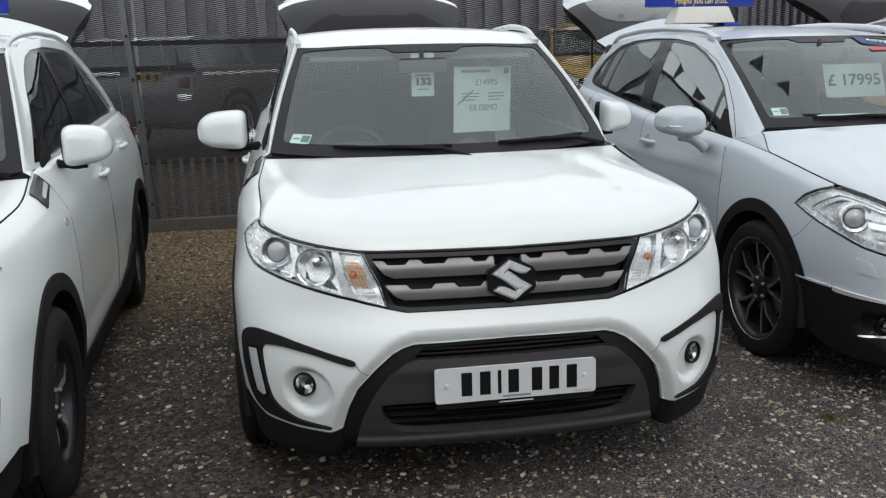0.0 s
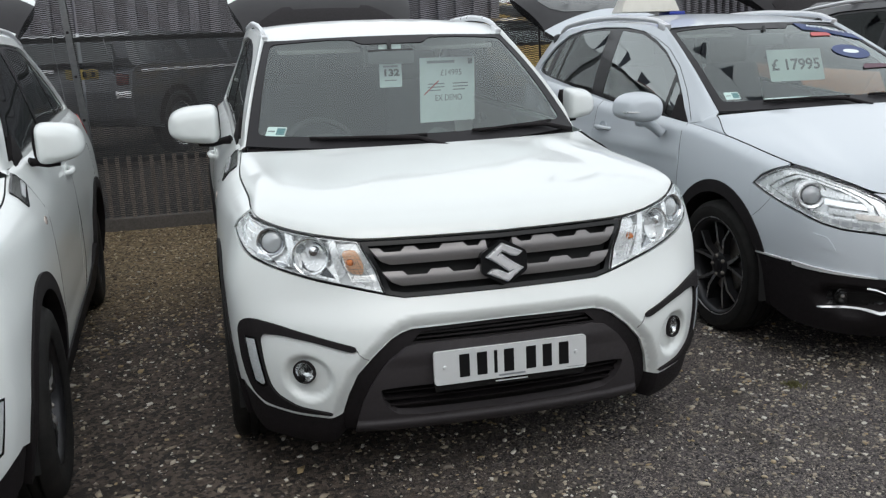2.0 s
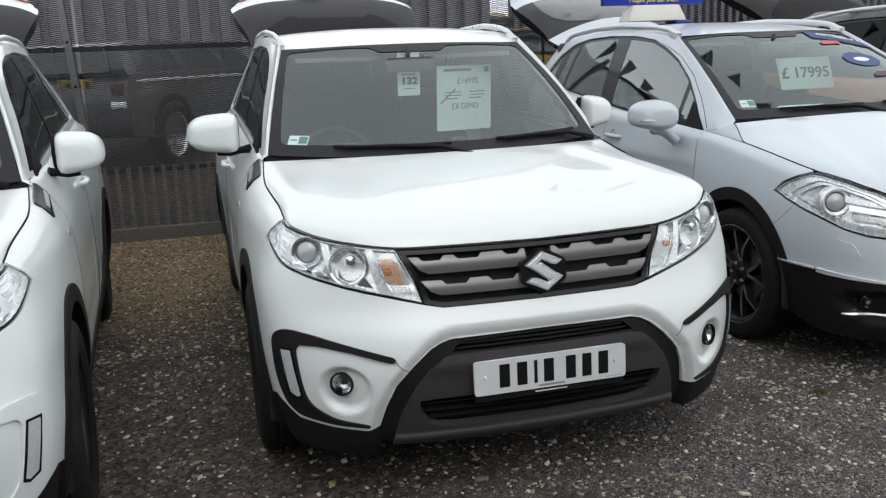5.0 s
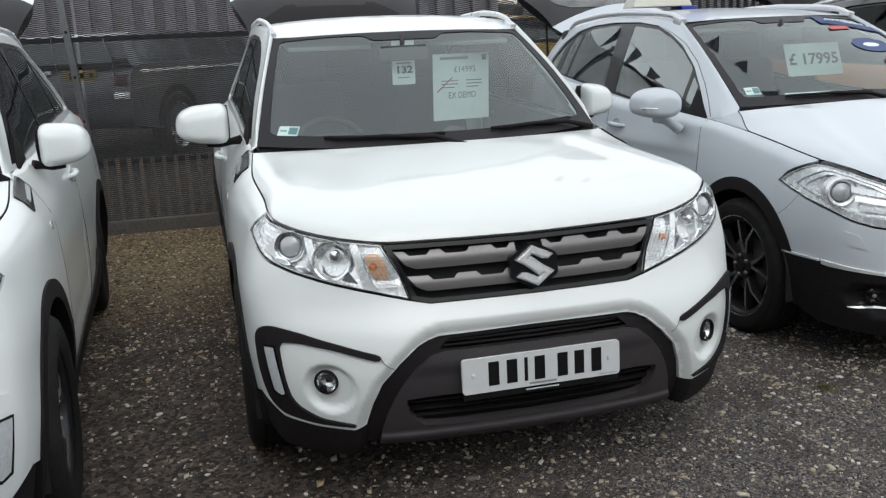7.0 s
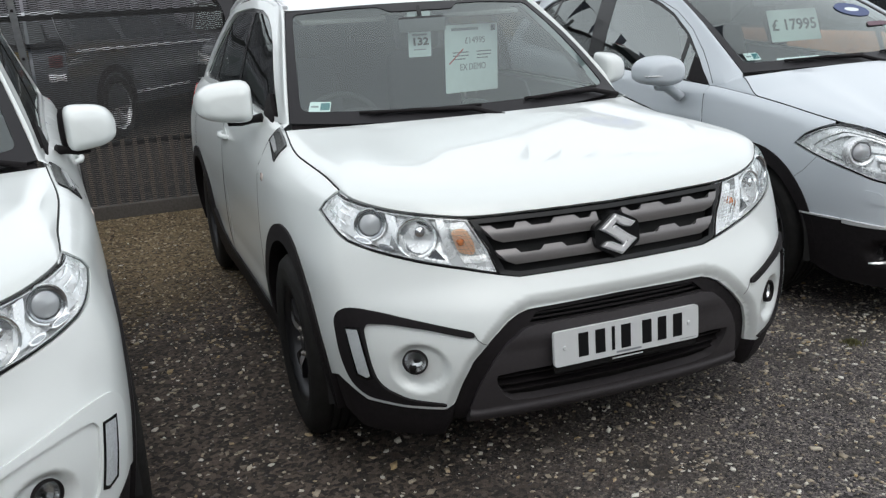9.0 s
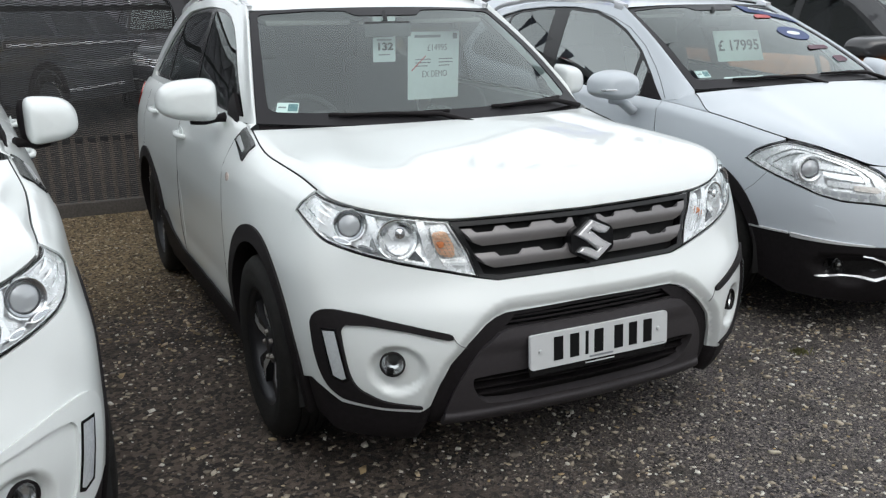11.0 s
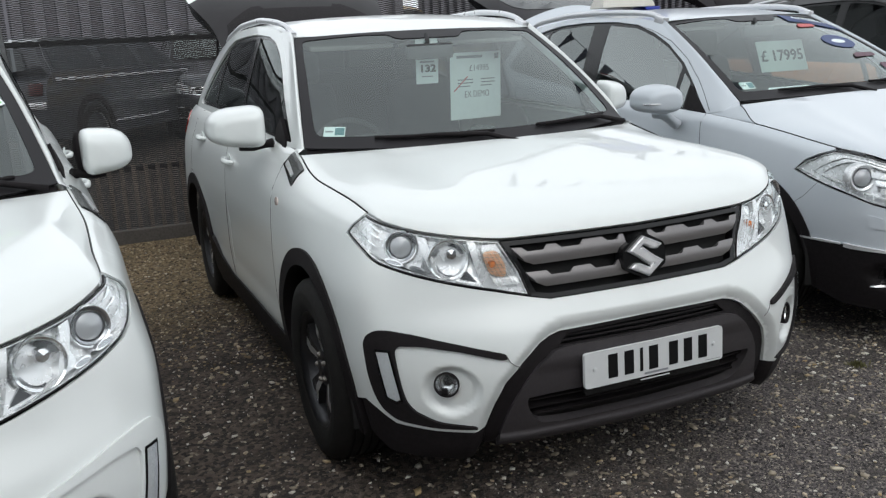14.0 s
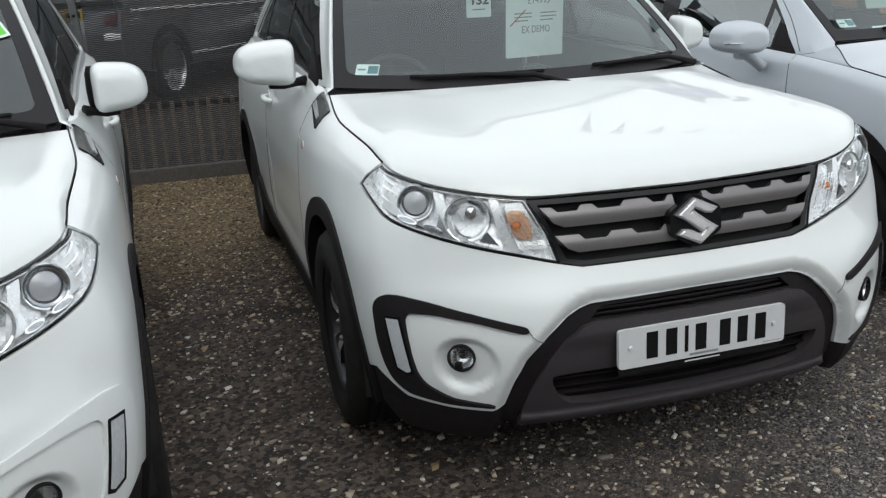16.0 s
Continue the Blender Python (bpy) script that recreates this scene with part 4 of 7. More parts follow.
    # upper grille
    sheet("grille", both(grille), sk, GLOSS_BLACK, root, h=0.03, off=-0.008, rim=0.03,
          holes=[both([(0, 0.862), (0.43, 0.866), (0.395, 0.79), (0.368, 0.724), (0.32, 0.715), (0, 0.715)])], label="black grille frame")
    # the shade behind the upper bars, as a black sheet
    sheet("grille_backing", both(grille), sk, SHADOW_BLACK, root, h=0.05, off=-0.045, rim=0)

    def toothed(z0, z1, u0, u1_top, u1_low, teeth):
        """A wide grille bar, notched along its upper edge."""
        up = [(u0, z1)]
        for a, b in teeth:
            up += [(a - 0.006, z1), (a + 0.008, z1 - 0.014), (b - 0.008, z1 - 0.014), (b + 0.006, z1)]
        return up + [(u1_top, z1 + 0.001), (u1_low, z0 + 0.012), (u1_low - 0.03, z0), (u0, z0)]

    for side in (1, -1):
        up = toothed(0.803, 0.857, 0.045, 0.426, 0.392, [(0.065, 0.115), (0.195, 0.275), (0.318, 0.388)])
        lo = toothed(0.736, 0.782, 0.045, 0.392, 0.362, [(0.085, 0.17), (0.24, 0.32)])
        for bar in (up, lo):
            zmid = (min(v for _, v in bar) + max(v for _, v in bar)) / 2
            sheet("grille_bar", flip(bar, side), sk, BAR_GREY, root, h=0.02, off=lambda u, v, z=zmid: -0.006 + 0.010 * (1 - np.clip(np.abs(v - z) / 0.028, 0, 1) ** 2), rim=0.03, label="satin grey notched grille bar")
    # badge: a six-sided black boss and a bright folded ribbon shape
    yb = float(sk(np.array([0.0]), np.array([0.79]))[0, 1])
    bm_pose = frame_at((0.003, yb - 0.022, 0.787), (1, 0, 0), (0, 0.14, 1))
    hexa = rounded([(0, 0.075), (0.078, 0.033), (0.078, -0.033), (0, -0.075), (-0.078, -0.033), (-0.078, 0.033)], 0.014)
    badge = plate("badge", hexa, GLOSS_BLACK, root, bm_pose, 0.05, "six-sided black emblem with a bright ribbon")
    for turn in (1, -1):
        half = [(-0.060, 0.020), (-0.006, 0.060), (0.058, 0.030), (0.040, 0.017), (0.022, 0.019), (-0.008, 0.034), (-0.020, 0.024), (0.0, 0.006), (0.032, -0.016), (0.012, -0.030), (-0.030, 0.002)]
        ribbon = plate("emblem", [(x * turn * 1.06, y * turn * 1.06) for x, y in half], SATIN, badge, bm_pose @ Matrix.Translation((0, 0, 0.010 + 0.001 * turn)), 0.012)
        plate("facet", [(x * turn * 1.06, y * turn * 1.06) for x, y in inset(half, 0.0042)], EMBLEM, ribbon, bm_pose @ Matrix.Translation((0, 0, 0.014 + 0.001 * turn)), 0.006)
    # headlights
    for side in (1, -1):
        build_suv_lamp(root, sk, lamp, side)
    # fog lamp pods, light strips and the black hook-shaped trim
    for side in (1, -1):
        hook = [(0.958, 0.585), (0.940, 0.612), (0.905, 0.630), (0.855, 0.634), (0.765, 0.625), (0.63, 0.597), (0.512, 0.568), (0.500, 0.562), (0.500, 0.551), (0.515, 0.549), (0.635, 0.578), (0.75, 0.593), (0.825, 0.590),
                (0.842, 0.572), (0.838, 0.528), (0.828, 0.46), (0.815, 0.415), (0.79, 0.386), (0.715, 0.351), (0.60, 0.336), (0.588, 0.328), (0.72, 0.333), (0.852, 0.350), (0.906, 0.386), (0.932, 0.43), (0.948, 0.49)]
        sheet("corner_trim", flip(rounded(hook, 0.028, 4), side), sk, BLACK_PLASTIC, root, h=0.018, off=0.009, rim=0.03, label="black hook-shaped plastic trim",
                   holes=[flip([(0.905, 0.570), (0.855, 0.572), (0.828, 0.42), (0.845, 0.412), (0.880, 0.424)], side)])
        strip = sheet("daytime_light", flip([(0.902, 0.566), (0.860, 0.568), (0.833, 0.424), (0.846, 0.417), (0.876, 0.428)], side), sk, DRL_WHITE, root, h=0.015, off=0.011, rim=0.01, label="clear daytime light strip")
        sheet("lens", flip([(0.904, 0.569), (0.857, 0.571), (0.830, 0.421), (0.846, 0.413), (0.879, 0.425)], side), sk, LENS_GLASS, strip, h=0.03, off=0.0145, rim=0.003)
        sheet("light_frame", flip([(0.909, 0.574), (0.853, 0.576), (0.824, 0.416), (0.845, 0.407), (0.884, 0.420)], side), sk, GLOSS_BLACK, root, h=0.02, off=0.0105, rim=0.012,
              holes=[flip([(0.902, 0.567), (0.860, 0.569), (0.833, 0.423), (0.846, 0.416), (0.876, 0.427)], side)])
        p = sk(np.array([side * 0.690]), np.array([0.469]))[0]
        nrm = Vector((side * 0.50, -0.86, 0.04)).normalized()
        fm = Matrix.Translation(Vector(p) + nrm * 0.006) @ nrm.to_track_quat("X", "Z").to_matrix().to_4x4() @ Matrix.Scale(0.87, 4)
        fog = lathe("fog_lamp", [(-0.04, 0.044), (0.006, 0.0445), (0.010, 0.042), (0.008, 0.0385), (-0.01, 0.037)], BLACK_PLASTIC, root, 36, m=fm, label="round fog lamp in a black ring")
        lathe("reflector", [(-0.004, 0.038), (-0.02, 0.030), (-0.034, 0.0)], FOG_DARK, fog, 24, m=fm)
        lathe("bulb", [(-0.03, 0.009), (-0.014, 0.0085), (-0.010, 0.0)], GLOSS_BLACK, fog, 16, m=fm)
        block("bulb_shield", (0.016, 0.022, 0.024), (-0.010, side * 0.006, -0.018), GLOSS_BLACK, fog, 0.004, m=fm)
        lathe("lens", [(0.004, 0.040), (0.009, 0.025), (0.011, 0.0)], LENS_GLASS, fog, 28, m=fm)
    for side in (1, -1):
        tube("trim_line", [sk(np.array([side * u]), np.array([v]), 0.0005)[0] for u, v in ((0.500, 0.556), (0.492, 0.540), (0.478, 0.528), (0.462, 0.522))], 0.0014, LAMP_SEAM, root, 6)
    # number plate with plain bars in place of its characters, and the small lines below
    pm = frame_at((0.002, 0.012, 0.474), (1, 0, 0), (0, 0.03, 1))
    pl = plate("number_plate", rounded([(-0.26, -0.0555), (0.26, -0.0555), (0.26, 0.0555), (-0.26, 0.0555)], 0.012), PLATE_WHITE, root, pm, 0.012, "white number plate with plain black bars")
    for x, w in ((-0.160, 0.034), (-0.101, 0.034), (-0.055, 0.011), (-0.010, 0.034), (0.066, 0.034), (0.122, 0.032), (0.180, 0.034)):
        plate("character_bar", [(x - w / 2, -0.036), (x + w / 2, -0.036), (x + w / 2, 0.040), (x - w / 2, 0.040)], INK, pl, pm @ Matrix.Translation((0, 0, 0.0012)), 0.001)
    plate("dealer_bar", [(-0.045, -0.049), (0.045, -0.049), (0.045, -0.043), (-0.045, -0.043)], INK_PALE, pl, pm @ Matrix.Translation((0, 0, 0.0012)), 0.001)
    plate("dealer_bar", [(0.19, -0.049), (0.25, -0.049), (0.25, -0.0475), (0.19, -0.0475)], INK_PALE, pl, pm @ Matrix.Translation((0, 0, 0.0012)), 0.001)
    for x in (-0.225, 0.222):
        lathe("screw_cap", [(0.0, 0.007), (0.004, 0.006), (0.005, 0.0)], PLATE_WHITE, pl, 14, m=pm @ Matrix.Translation((x, 0.002, 0.001)) @ pose(0, 0, 0, 0, -90, 0))
    hold = plate("plate_holder", [(-0.255, -0.078), (0.255, -0.078), (0.262, -0.05), (-0.262, -0.05)], GLOSS_BLACK, root, pm @ Matrix.Translation((0, 0, -0.008)), 0.012)
    plate("address_bar", [(-0.055, -0.069), (0.055, -0.069), (0.055, -0.065), (-0.055, -0.065)], PLATE_WHITE, hold, pm @ Matrix.Translation((0, 0, -0.006)), 0.001)
    # --- bonnet
    s_back = sk.at_y(1.24)

    def bonnet(a, b):
        s = a * 1.055
        F = sk(s, sk.top(np.abs(s)) + 0.001)
        B = np.stack([a * 0.785, 1.035 + 0.205 * np.abs(a) ** 2.2, 1.078 - 0.010 * np.abs(a) ** 2], -1)
        P = F + (B - F) * b[:, None]
        sg = 1.055 + (s_back - 1.055) * b
        G = sk(sg, sk.top(sg))
        L = sk(np.full_like(b, 1.055), np.full_like(b, float(sk.top(1.055))))
        E = np.array([0.785, 1.24, 1.068])
        fix = (G - (L + (E - L) * b[:, None])) * (np.abs(a) ** 5)[:, None]
        fix[:, 0] *= np.sign(a)
        P = P + fix
        core = 1 - np.abs(a) ** 4.8
        rise = 0.078 * (1 - np.exp(-b / 0.075)) * (1 - b) ** 1.1 * core
        fold = 0.009 * np.exp(-((np.abs(a) - 0.78 + 0.10 * b) / 0.12) ** 2) * ramp(b, 0.12, 0.6) - 0.007 * np.exp(-((np.abs(a) - 0.62 + 0.06 * b) / 0.12) ** 2) * ramp(b, 0.2, 0.8)
        P[:, 2] += rise + fold * (1 - ramp(b, 0.93, 1.0))
        P[:, 1] -= 0.012 * np.exp(-(b - 0.03) ** 2 / 0.001) * core
        return P

    def bonnet_cos(a, b):
        return bonnet(np.sin(a * math.pi / 2 * 0.999) * 0.35 + a * 0.65, b ** 1.5)
    bon = grid_sheet("bonnet", bonnet_cos, 97, 61, WHITE, root)
    grid_sheet("bonnet_lip", lambda a, b: bonnet_cos(a, np.zeros_like(b)) + np.stack([0 * b, 0.02 * b, -0.012 * b], -1), 97, 3, WHITE, bon, flipped=True)
    # cowl under the windscreen
    sheet("cowl", [(-0.99, -0.16), (0.99, -0.16), (0.99, 0.01), (-0.99, 0.01)], cab.screen, BLACK_PLASTIC, root, h=0.05, off=-0.012, rim=0.02)
    # --- flanks
    top = lambda s: float(sk.top(s)) - 0.002
    def edge_top(s0, s1, n=16):
        return [(s, top(s)) for s in np.linspace(s0, s1, n)]
    d1, d2, d3 = sk.at_y(1.32), sk.at_y(2.36), sk.at_y(3.42)
    end = sk.at_y(4.02)
    gap = 0.0025
    low = 0.335
    for side in (1, -1):
        wing = [(1.1185, 0.70), (1.1155, 0.80), (1.109, 0.899), (1.061, 0.957)] + edge_top(1.065, d1 - gap, 20) + [(d1 - gap + 0.01, 0.8), (d1 - gap - 0.01, low)] + arc(sw[0], zw, R, -1.5, 141.5, 30)
        sheet("front_wing", flip(wing, side), sk, WHITE, root, h=0.03)
        door = edge_top(d1 + gap, d2 - gap, 20) + [(d2 - gap, low), (d1 + gap - 0.01, low), (d1 + gap + 0.01, 0.8)]
        fd = sheet("front_door", flip(door, side), sk, WHITE, root, h=0.035, off=lambda u, v: -0.014 * ramp(v, 0.80, 0.62) * ramp(v, 0.36, 0.46))
        rear = edge_top(d2 + gap, d3 - gap, 18) + [(d3 - gap, 0.80)] + [q for q in arc(sw[1], zw, R, 80, 181.5, 20) if q[0] < d3 - gap] + [(d2 + gap, low)]
        rd = sheet("rear_door", flip(rear, side), sk, WHITE, root, h=0.035, off=lambda u, v: -0.012 * ramp(v, 0.80, 0.62) * ramp(v, 0.36, 0.46) * ramp(np.abs(u), d3 - 0.2, d3 - 0.5))
        quarter = edge_top(d3 + gap, end, 12) + [(end, 0.45), (sk.at_y(3.76), 0.36)] + [q for q in arc(sw[1], zw, R, 0, 79, 18) if q[0] > d3 + gap]
        sheet("rear_quarter", flip(quarter, side), sk, WHITE, root, h=0.04)
        for y in wheels_y:
            k = sk.at_y(y)
            ring = arc(k, zw, R + 0.006, -14, 194, 44) + arc(k, zw, ra, 194, -14, 44)
            sheet("arch_trim", flip(ring, side), sk, BLACK_PLASTIC, root, h=0.03, off=0.008, rim=0.05)
        a0, a1 = sw[0] + R - 0.01, sw[1] - R + 0.01
        sheet("sill", flip([(a0, 0.34), (a0 + 0.5, 0.345), (a1 - 0.5, 0.345), (a1 - 0.22, 0.40), (a1 - 0.04, 0.47), (a1, 0.42), (a1, 0.20), (a0, 0.20)], side), sk, BLACK_PLASTIC, root, h=0.05, off=0.008, rim=0.04)
        # dark vent with a bright bar, high on the wing
        v0, v1 = sk.at_y(1.075), sk.at_y(1.300)
        tv = lambda q, d: (q, float(sk.top(q)) - d)
        vent = sheet("wing_vent", flip(rounded([tv(v0, 0.056), tv(v0 + 0.02, 0.006), tv((v0 + v1) / 2, 0.005), tv(v1, 0.004), tv(v1, 0.050)], 0.010), side), sk, GLOSS_BLACK, root, h=0.015, off=0.005, rim=0.01)
        sheet("vent_bar", flip([tv(v0 + 0.05, 0.040), tv(v0 + 0.05, 0.031), tv(v1 - 0.03, 0.028), tv(v1 - 0.03, 0.044)], side), sk, SATIN, vent, h=0.015, off=0.009, rim=0.004)
        seams = [[(d1, top(d1)), (d1 + 0.01, 0.8), (d1 - 0.01, low)], [(d2, top(d2)), (d2, low)], [(d3, top(d3)), (d3, 0.79)]]
        seam_lines(root, sk, seams, side)
        t0, t1 = sk.at_y(3.86), sk.at_y(4.01)
        sheet("rear_light", flip(rounded([(t0, 1.06), (t0 + 0.03, 1.125), (t1, 1.13), (t1, 0.97), (t0 + 0.08, 0.98)], 0.015), side), sk, REAR_RED, root, h=0.03, off=0.008, rim=0.012, label="red rear light wrapped round the corner")
        rep = [(sk.at_y(1.225) + 0.026 * math.cos(w), 0.900 + 0.016 * math.sin(w)) for w in np.linspace(0, 2 * math.pi, 18, endpoint=False)]
        sheet("side_repeater", flip(rep, side), sk, REPEATER, root, h=0.012, off=lambda u, v, c=sk.at_y(1.225): 0.002 + 0.003 * (1 - np.clip(((np.abs(u) - c) / 0.026) ** 2 + ((v - 0.900) / 0.016) ** 2, 0, 1)), rim=0.006, label="small clear side repeater")
        tube("bonnet_seam", [sk(np.array([side * q]), np.array([float(sk.top(q)) + 0.0005]))[0] for q in np.linspace(1.06, s_back, 24)], 0.0018, SHADOW_BLACK, root, 6)
        corner_panel(root, (0.785, 1.24, 1.068), cab.low_corner, [sk(np.array([q]), np.array([float(sk.top(q)) - 0.003]))[0] for q in np.linspace(s_back, sk.at_y(1.34), 9)], side, WHITE)
        for y, z, owner in ((2.26, 0.955, fd), (3.10, 1.01, rd)):
            c = sk(np.array([side * sk.at_y(y)]), np.array([z]))[0]
            lathe("handle_cup", [(-0.015, 0.0), (-0.004, 0.036), (0.002, 0.042)], WHITE, owner, 22, m=Matrix.Translation(c) @ (Matrix() if side > 0 else pose(0, 0, 0, 0, 0, 180)) @ Matrix.Diagonal((1, 1.3, 1.0, 1)))
            tube("handle", [(c[0] - side * 0.004, c[1] - 0.10, c[2]), (c[0] + side * 0.020, c[1] - 0.075, c[2] + 0.002), (c[0] + side * 0.026, c[1], c[2] + 0.004), (c[0] + side * 0.020, c[1] + 0.07, c[2] + 0.004), (c[0] - side * 0.004, c[1] + 0.095, c[2] + 0.004)],
                 [0.010, 0.013, 0.015, 0.014, 0.011], WHITE, owner, 10)
            lathe("lock_cap", [(0.0, 0.014), (0.005, 0.012), (0.007, 0.0)], WHITE, owner, 16, m=Matrix.Translation((c[0] - side * 0.002, c[1] + 0.085, c[2] - 0.042)) @ (Matrix() if side > 0 else pose(0, 0, 0, 0, 0, 180)))
        build_mirror(root, (side * 0.955, 1.575, 1.168), side, WHITE, size=(0.222, 0.14, 0.172), foot=(side * 0.80, 1.56, 1.095))
        sheet("mirror_base", flip([(1.43, 1.06), (1.50, 1.085), (1.60, 1.10), (1.62, 1.15), (1.60, 1.19), (1.47, 1.115)], side), cab.side, BLACK_PLASTIC, root, h=0.03, off=0.006, rim=0.02)
    # --- upper body
    light = rounded([(1.40, 1.102), (1.57, 1.222), (1.77, 1.362), (1.93, 1.462), (2.03, 1.510), (2.15, 1.540), (2.40, 1.558), (2.7, 1.555), (2.95, 1.545), (3.2, 1.505), (3.43, 1.42), (3.60, 1.30), (3.69, 1.20), (3.62, 1.182), (3.2, 1.176), (2.9, 1.163), (2.4, 1.140), (1.9, 1.122)], 0.02, 3)
    panes = [rounded([(1.55, 1.125), (1.66, 1.248), (1.81, 1.355), (1.96, 1.454), (2.06, 1.500), (2.18, 1.526), (2.35, 1.538), (2.375, 1.156), (1.9, 1.138)], 0.015, 3),
             rounded([(2.44, 1.160), (2.425, 1.535), (2.7, 1.536), (2.93, 1.526), (3.11, 1.495), (3.15, 1.190), (2.9, 1.180)], 0.015, 3),
             rounded([(3.21, 1.195), (3.17, 1.48), (3.26, 1.465), (3.41, 1.405), (3.56, 1.30), (3.64, 1.21)], 0.015, 3)]
    build_upper(root, cab, WHITE, (light, panes), (1.345, 1.085), (2.01, 1.553), RAIL_SILVER)
    build_rails(root, cab, RAIL_SILVER, 1.90, 3.55, 0.018, 0.014, 0.0125)
    build_interior(root, cab, 1.15)
    build_underside(root, sk, wheels_y, 0.40, 4.17)
    for y in wheels_y:
        for side in (1, -1):
            build_wheel(root, (side * 0.788, y, 0.334), side, "twin")
    # wipers lying on the glass border
    for u0, u1, v in ((-0.05, -0.60, 0.005), (0.78, 0.34, 0.012)):
        pts = [cab.screen(np.array([u]), np.array([vv]), 0.02)[0] for u, vv in ((u0 + 0.16, v - 0.05), (u0, v + 0.03), ((u0 + u1) / 2, v + 0.05), (u1, v + 0.045))]
        wp = tube("wiper", pts, [0.012, 0.010, 0.008, 0.005], BLACK_PLASTIC, root, 8)
        blade = [cab.screen(np.array([u]), np.array([v + 0.06]), 0.012)[0] for u in np.linspace(u0 + 0.06, u1 - 0.05, 9)]
        tube("wiper_blade", blade, 0.007, BLACK_PLASTIC, wp, 6)
    build_tailgate(root, cab, WHITE, 24, (0.525, 1.58, 1.655), cover=True)
    return root, sk, cab


def build_suv_lamp(root, sk, loop, side):
    """A headlight: deep bright housing, two round lamps, a ribbed indicator and a clear lens."""
    inner = sk.level
    body = sheet("headlight", flip(loop, side), inner, LAMP_GREY, root, h=0.02, off=lambda u, v: -0.018 - 0.026 * ramp(v, 0.76, 0.81) * (1 - ramp(np.abs(u), 0.84, 1.0)), rim=0.02, label="clear headlight with two round lamps and an amber indicator")
    sheet("seal", flip(loop, side), sk, BLACK_PLASTIC, body, h=0.03, off=-0.004, rim=0.004, holes=[flip(inset(loop, 0.004), side)])
    sheet("housing_wall", flip(inset(loop, 0.0035), side), sk, LAMP_GREY, body, h=0.03, off=-0.006, rim=0.045, holes=[flip(inset(loop, 0.006), side)])
    sheet("lens", flip(inset(loop, 0.001), side), sk, LENS_GLASS, body, h=0.025, off=-0.001, rim=0.004)
    for s, z, r, dark in ((0.800, 0.872, 0.042, True), (0.632, 0.834, 0.052, False)):
        p = Vector(inner(np.array([side * s]), np.array([z]), -0.026)[0])
        fwd = Vector((side * 0.34, -0.93, 0.10)).normalized()
        m = Matrix.Translation(p) @ fwd.to_track_quat("X", "Z").to_matrix().to_4x4()
        bowl = lathe("lamp_bowl", [(0.004, r * 1.22), (0.014, r * 1.14), (0.010, r * 1.02), (-0.008, r * 0.92), (-0.03, r * 0.7), (-0.045, r * 0.3), (-0.047, 0.0)], REFLECTOR, body, 40, m=m)
        if dark:
            lathe("shroud", [(0.012, r * 1.0), (0.008, r * 0.86), (-0.004, r * 0.84)], DARK_CHROME, bowl, 36, m=m)
            lathe("projector", [(-0.006, r * 0.84), (0.006, r * 0.74), (0.013, r * 0.45), (0.015, 0.0)], LENS_BALL, bowl, 32, m=m)
        else:
            # dark facets of the bowl, its bulb and the bulb's bright cap
            for w0, w1 in ((0.3, 1.5), (2.3, 2.9), (3.6, 4.9)):
                V = [m @ Vector((x, q * r * math.cos(w), q * r * math.sin(w))) for x, q in ((0.002, 0.95), (-0.020, 0.72), (-0.033, 0.50)) for w in np.linspace(w0, w1, 8)]
                link_mesh("facet", V, [(k * 8 + i, k * 8 + i + 1, k * 8 + i + 9, k * 8 + i + 8) for k in range(2) for i in range(7)], DARK_CHROME, bowl)
            cap = m @ Matrix.Translation((0.004, 0.010, 0.016))
            lathe("bulb_cap", [(-0.04, 0.013), (-0.008, 0.017), (0.004, 0.015), (0.008, 0.0)], CHROME, bowl, 20, m=cap)
    # broad bright struts between the lamps, with darker sheets beside them painting shaded hollows
    for pts in ([(0.735, 0.905), (0.700, 0.898), (0.668, 0.80), (0.60, 0.768), (0.56, 0.762), (0.655, 0.785), (0.70, 0.82)],
                [(0.565, 0.888), (0.540, 0.884), (0.515, 0.80), (0.49, 0.755), (0.47, 0.742), (0.53, 0.752), (0.545, 0.80)]):
        sheet("strut", flip(pts, side), inner, LAMP_GREY, body, h=0.015, off=-0.012, rim=0.035)
    for pts, mat in (([(0.712, 0.85), (0.68, 0.795), (0.728, 0.806)], FOG_DARK), ([(0.575, 0.80), (0.545, 0.765), (0.60, 0.778)], DARK_CHROME), ([(0.70, 0.885), (0.685, 0.84), (0.675, 0.865)], DARK_CHROME)):
        sheet("hollow", flip(pts, side), inner, mat, body, h=0.02, off=-0.016, rim=0.01)
    # small lower reflectors under the outer lamp, their shaded middles painted as darker sheets
    for s0, z0, ru, rv in ((0.822, 0.831, 0.036, 0.009), (0.738, 0.810, 0.026, 0.009)):
        ring = [(s0 + ru * math.cos(w), z0 + rv * math.sin(w) + 0.22 * ru * math.cos(w)) for w in np.linspace(0, 2 * math.pi, 22, endpoint=False)]
        cup = sheet("small_reflector", flip(ring, side), inner, CHROME, body, h=0.012, off=-0.010, rim=0.02)
        sheet("hollow", flip([(s0 + (a - s0) * 0.78, z0 + (b - z0) * 0.6) for a, b in ring], side), inner, DARK_CHROME, cup, h=0.012, off=-0.007, rim=0.004)
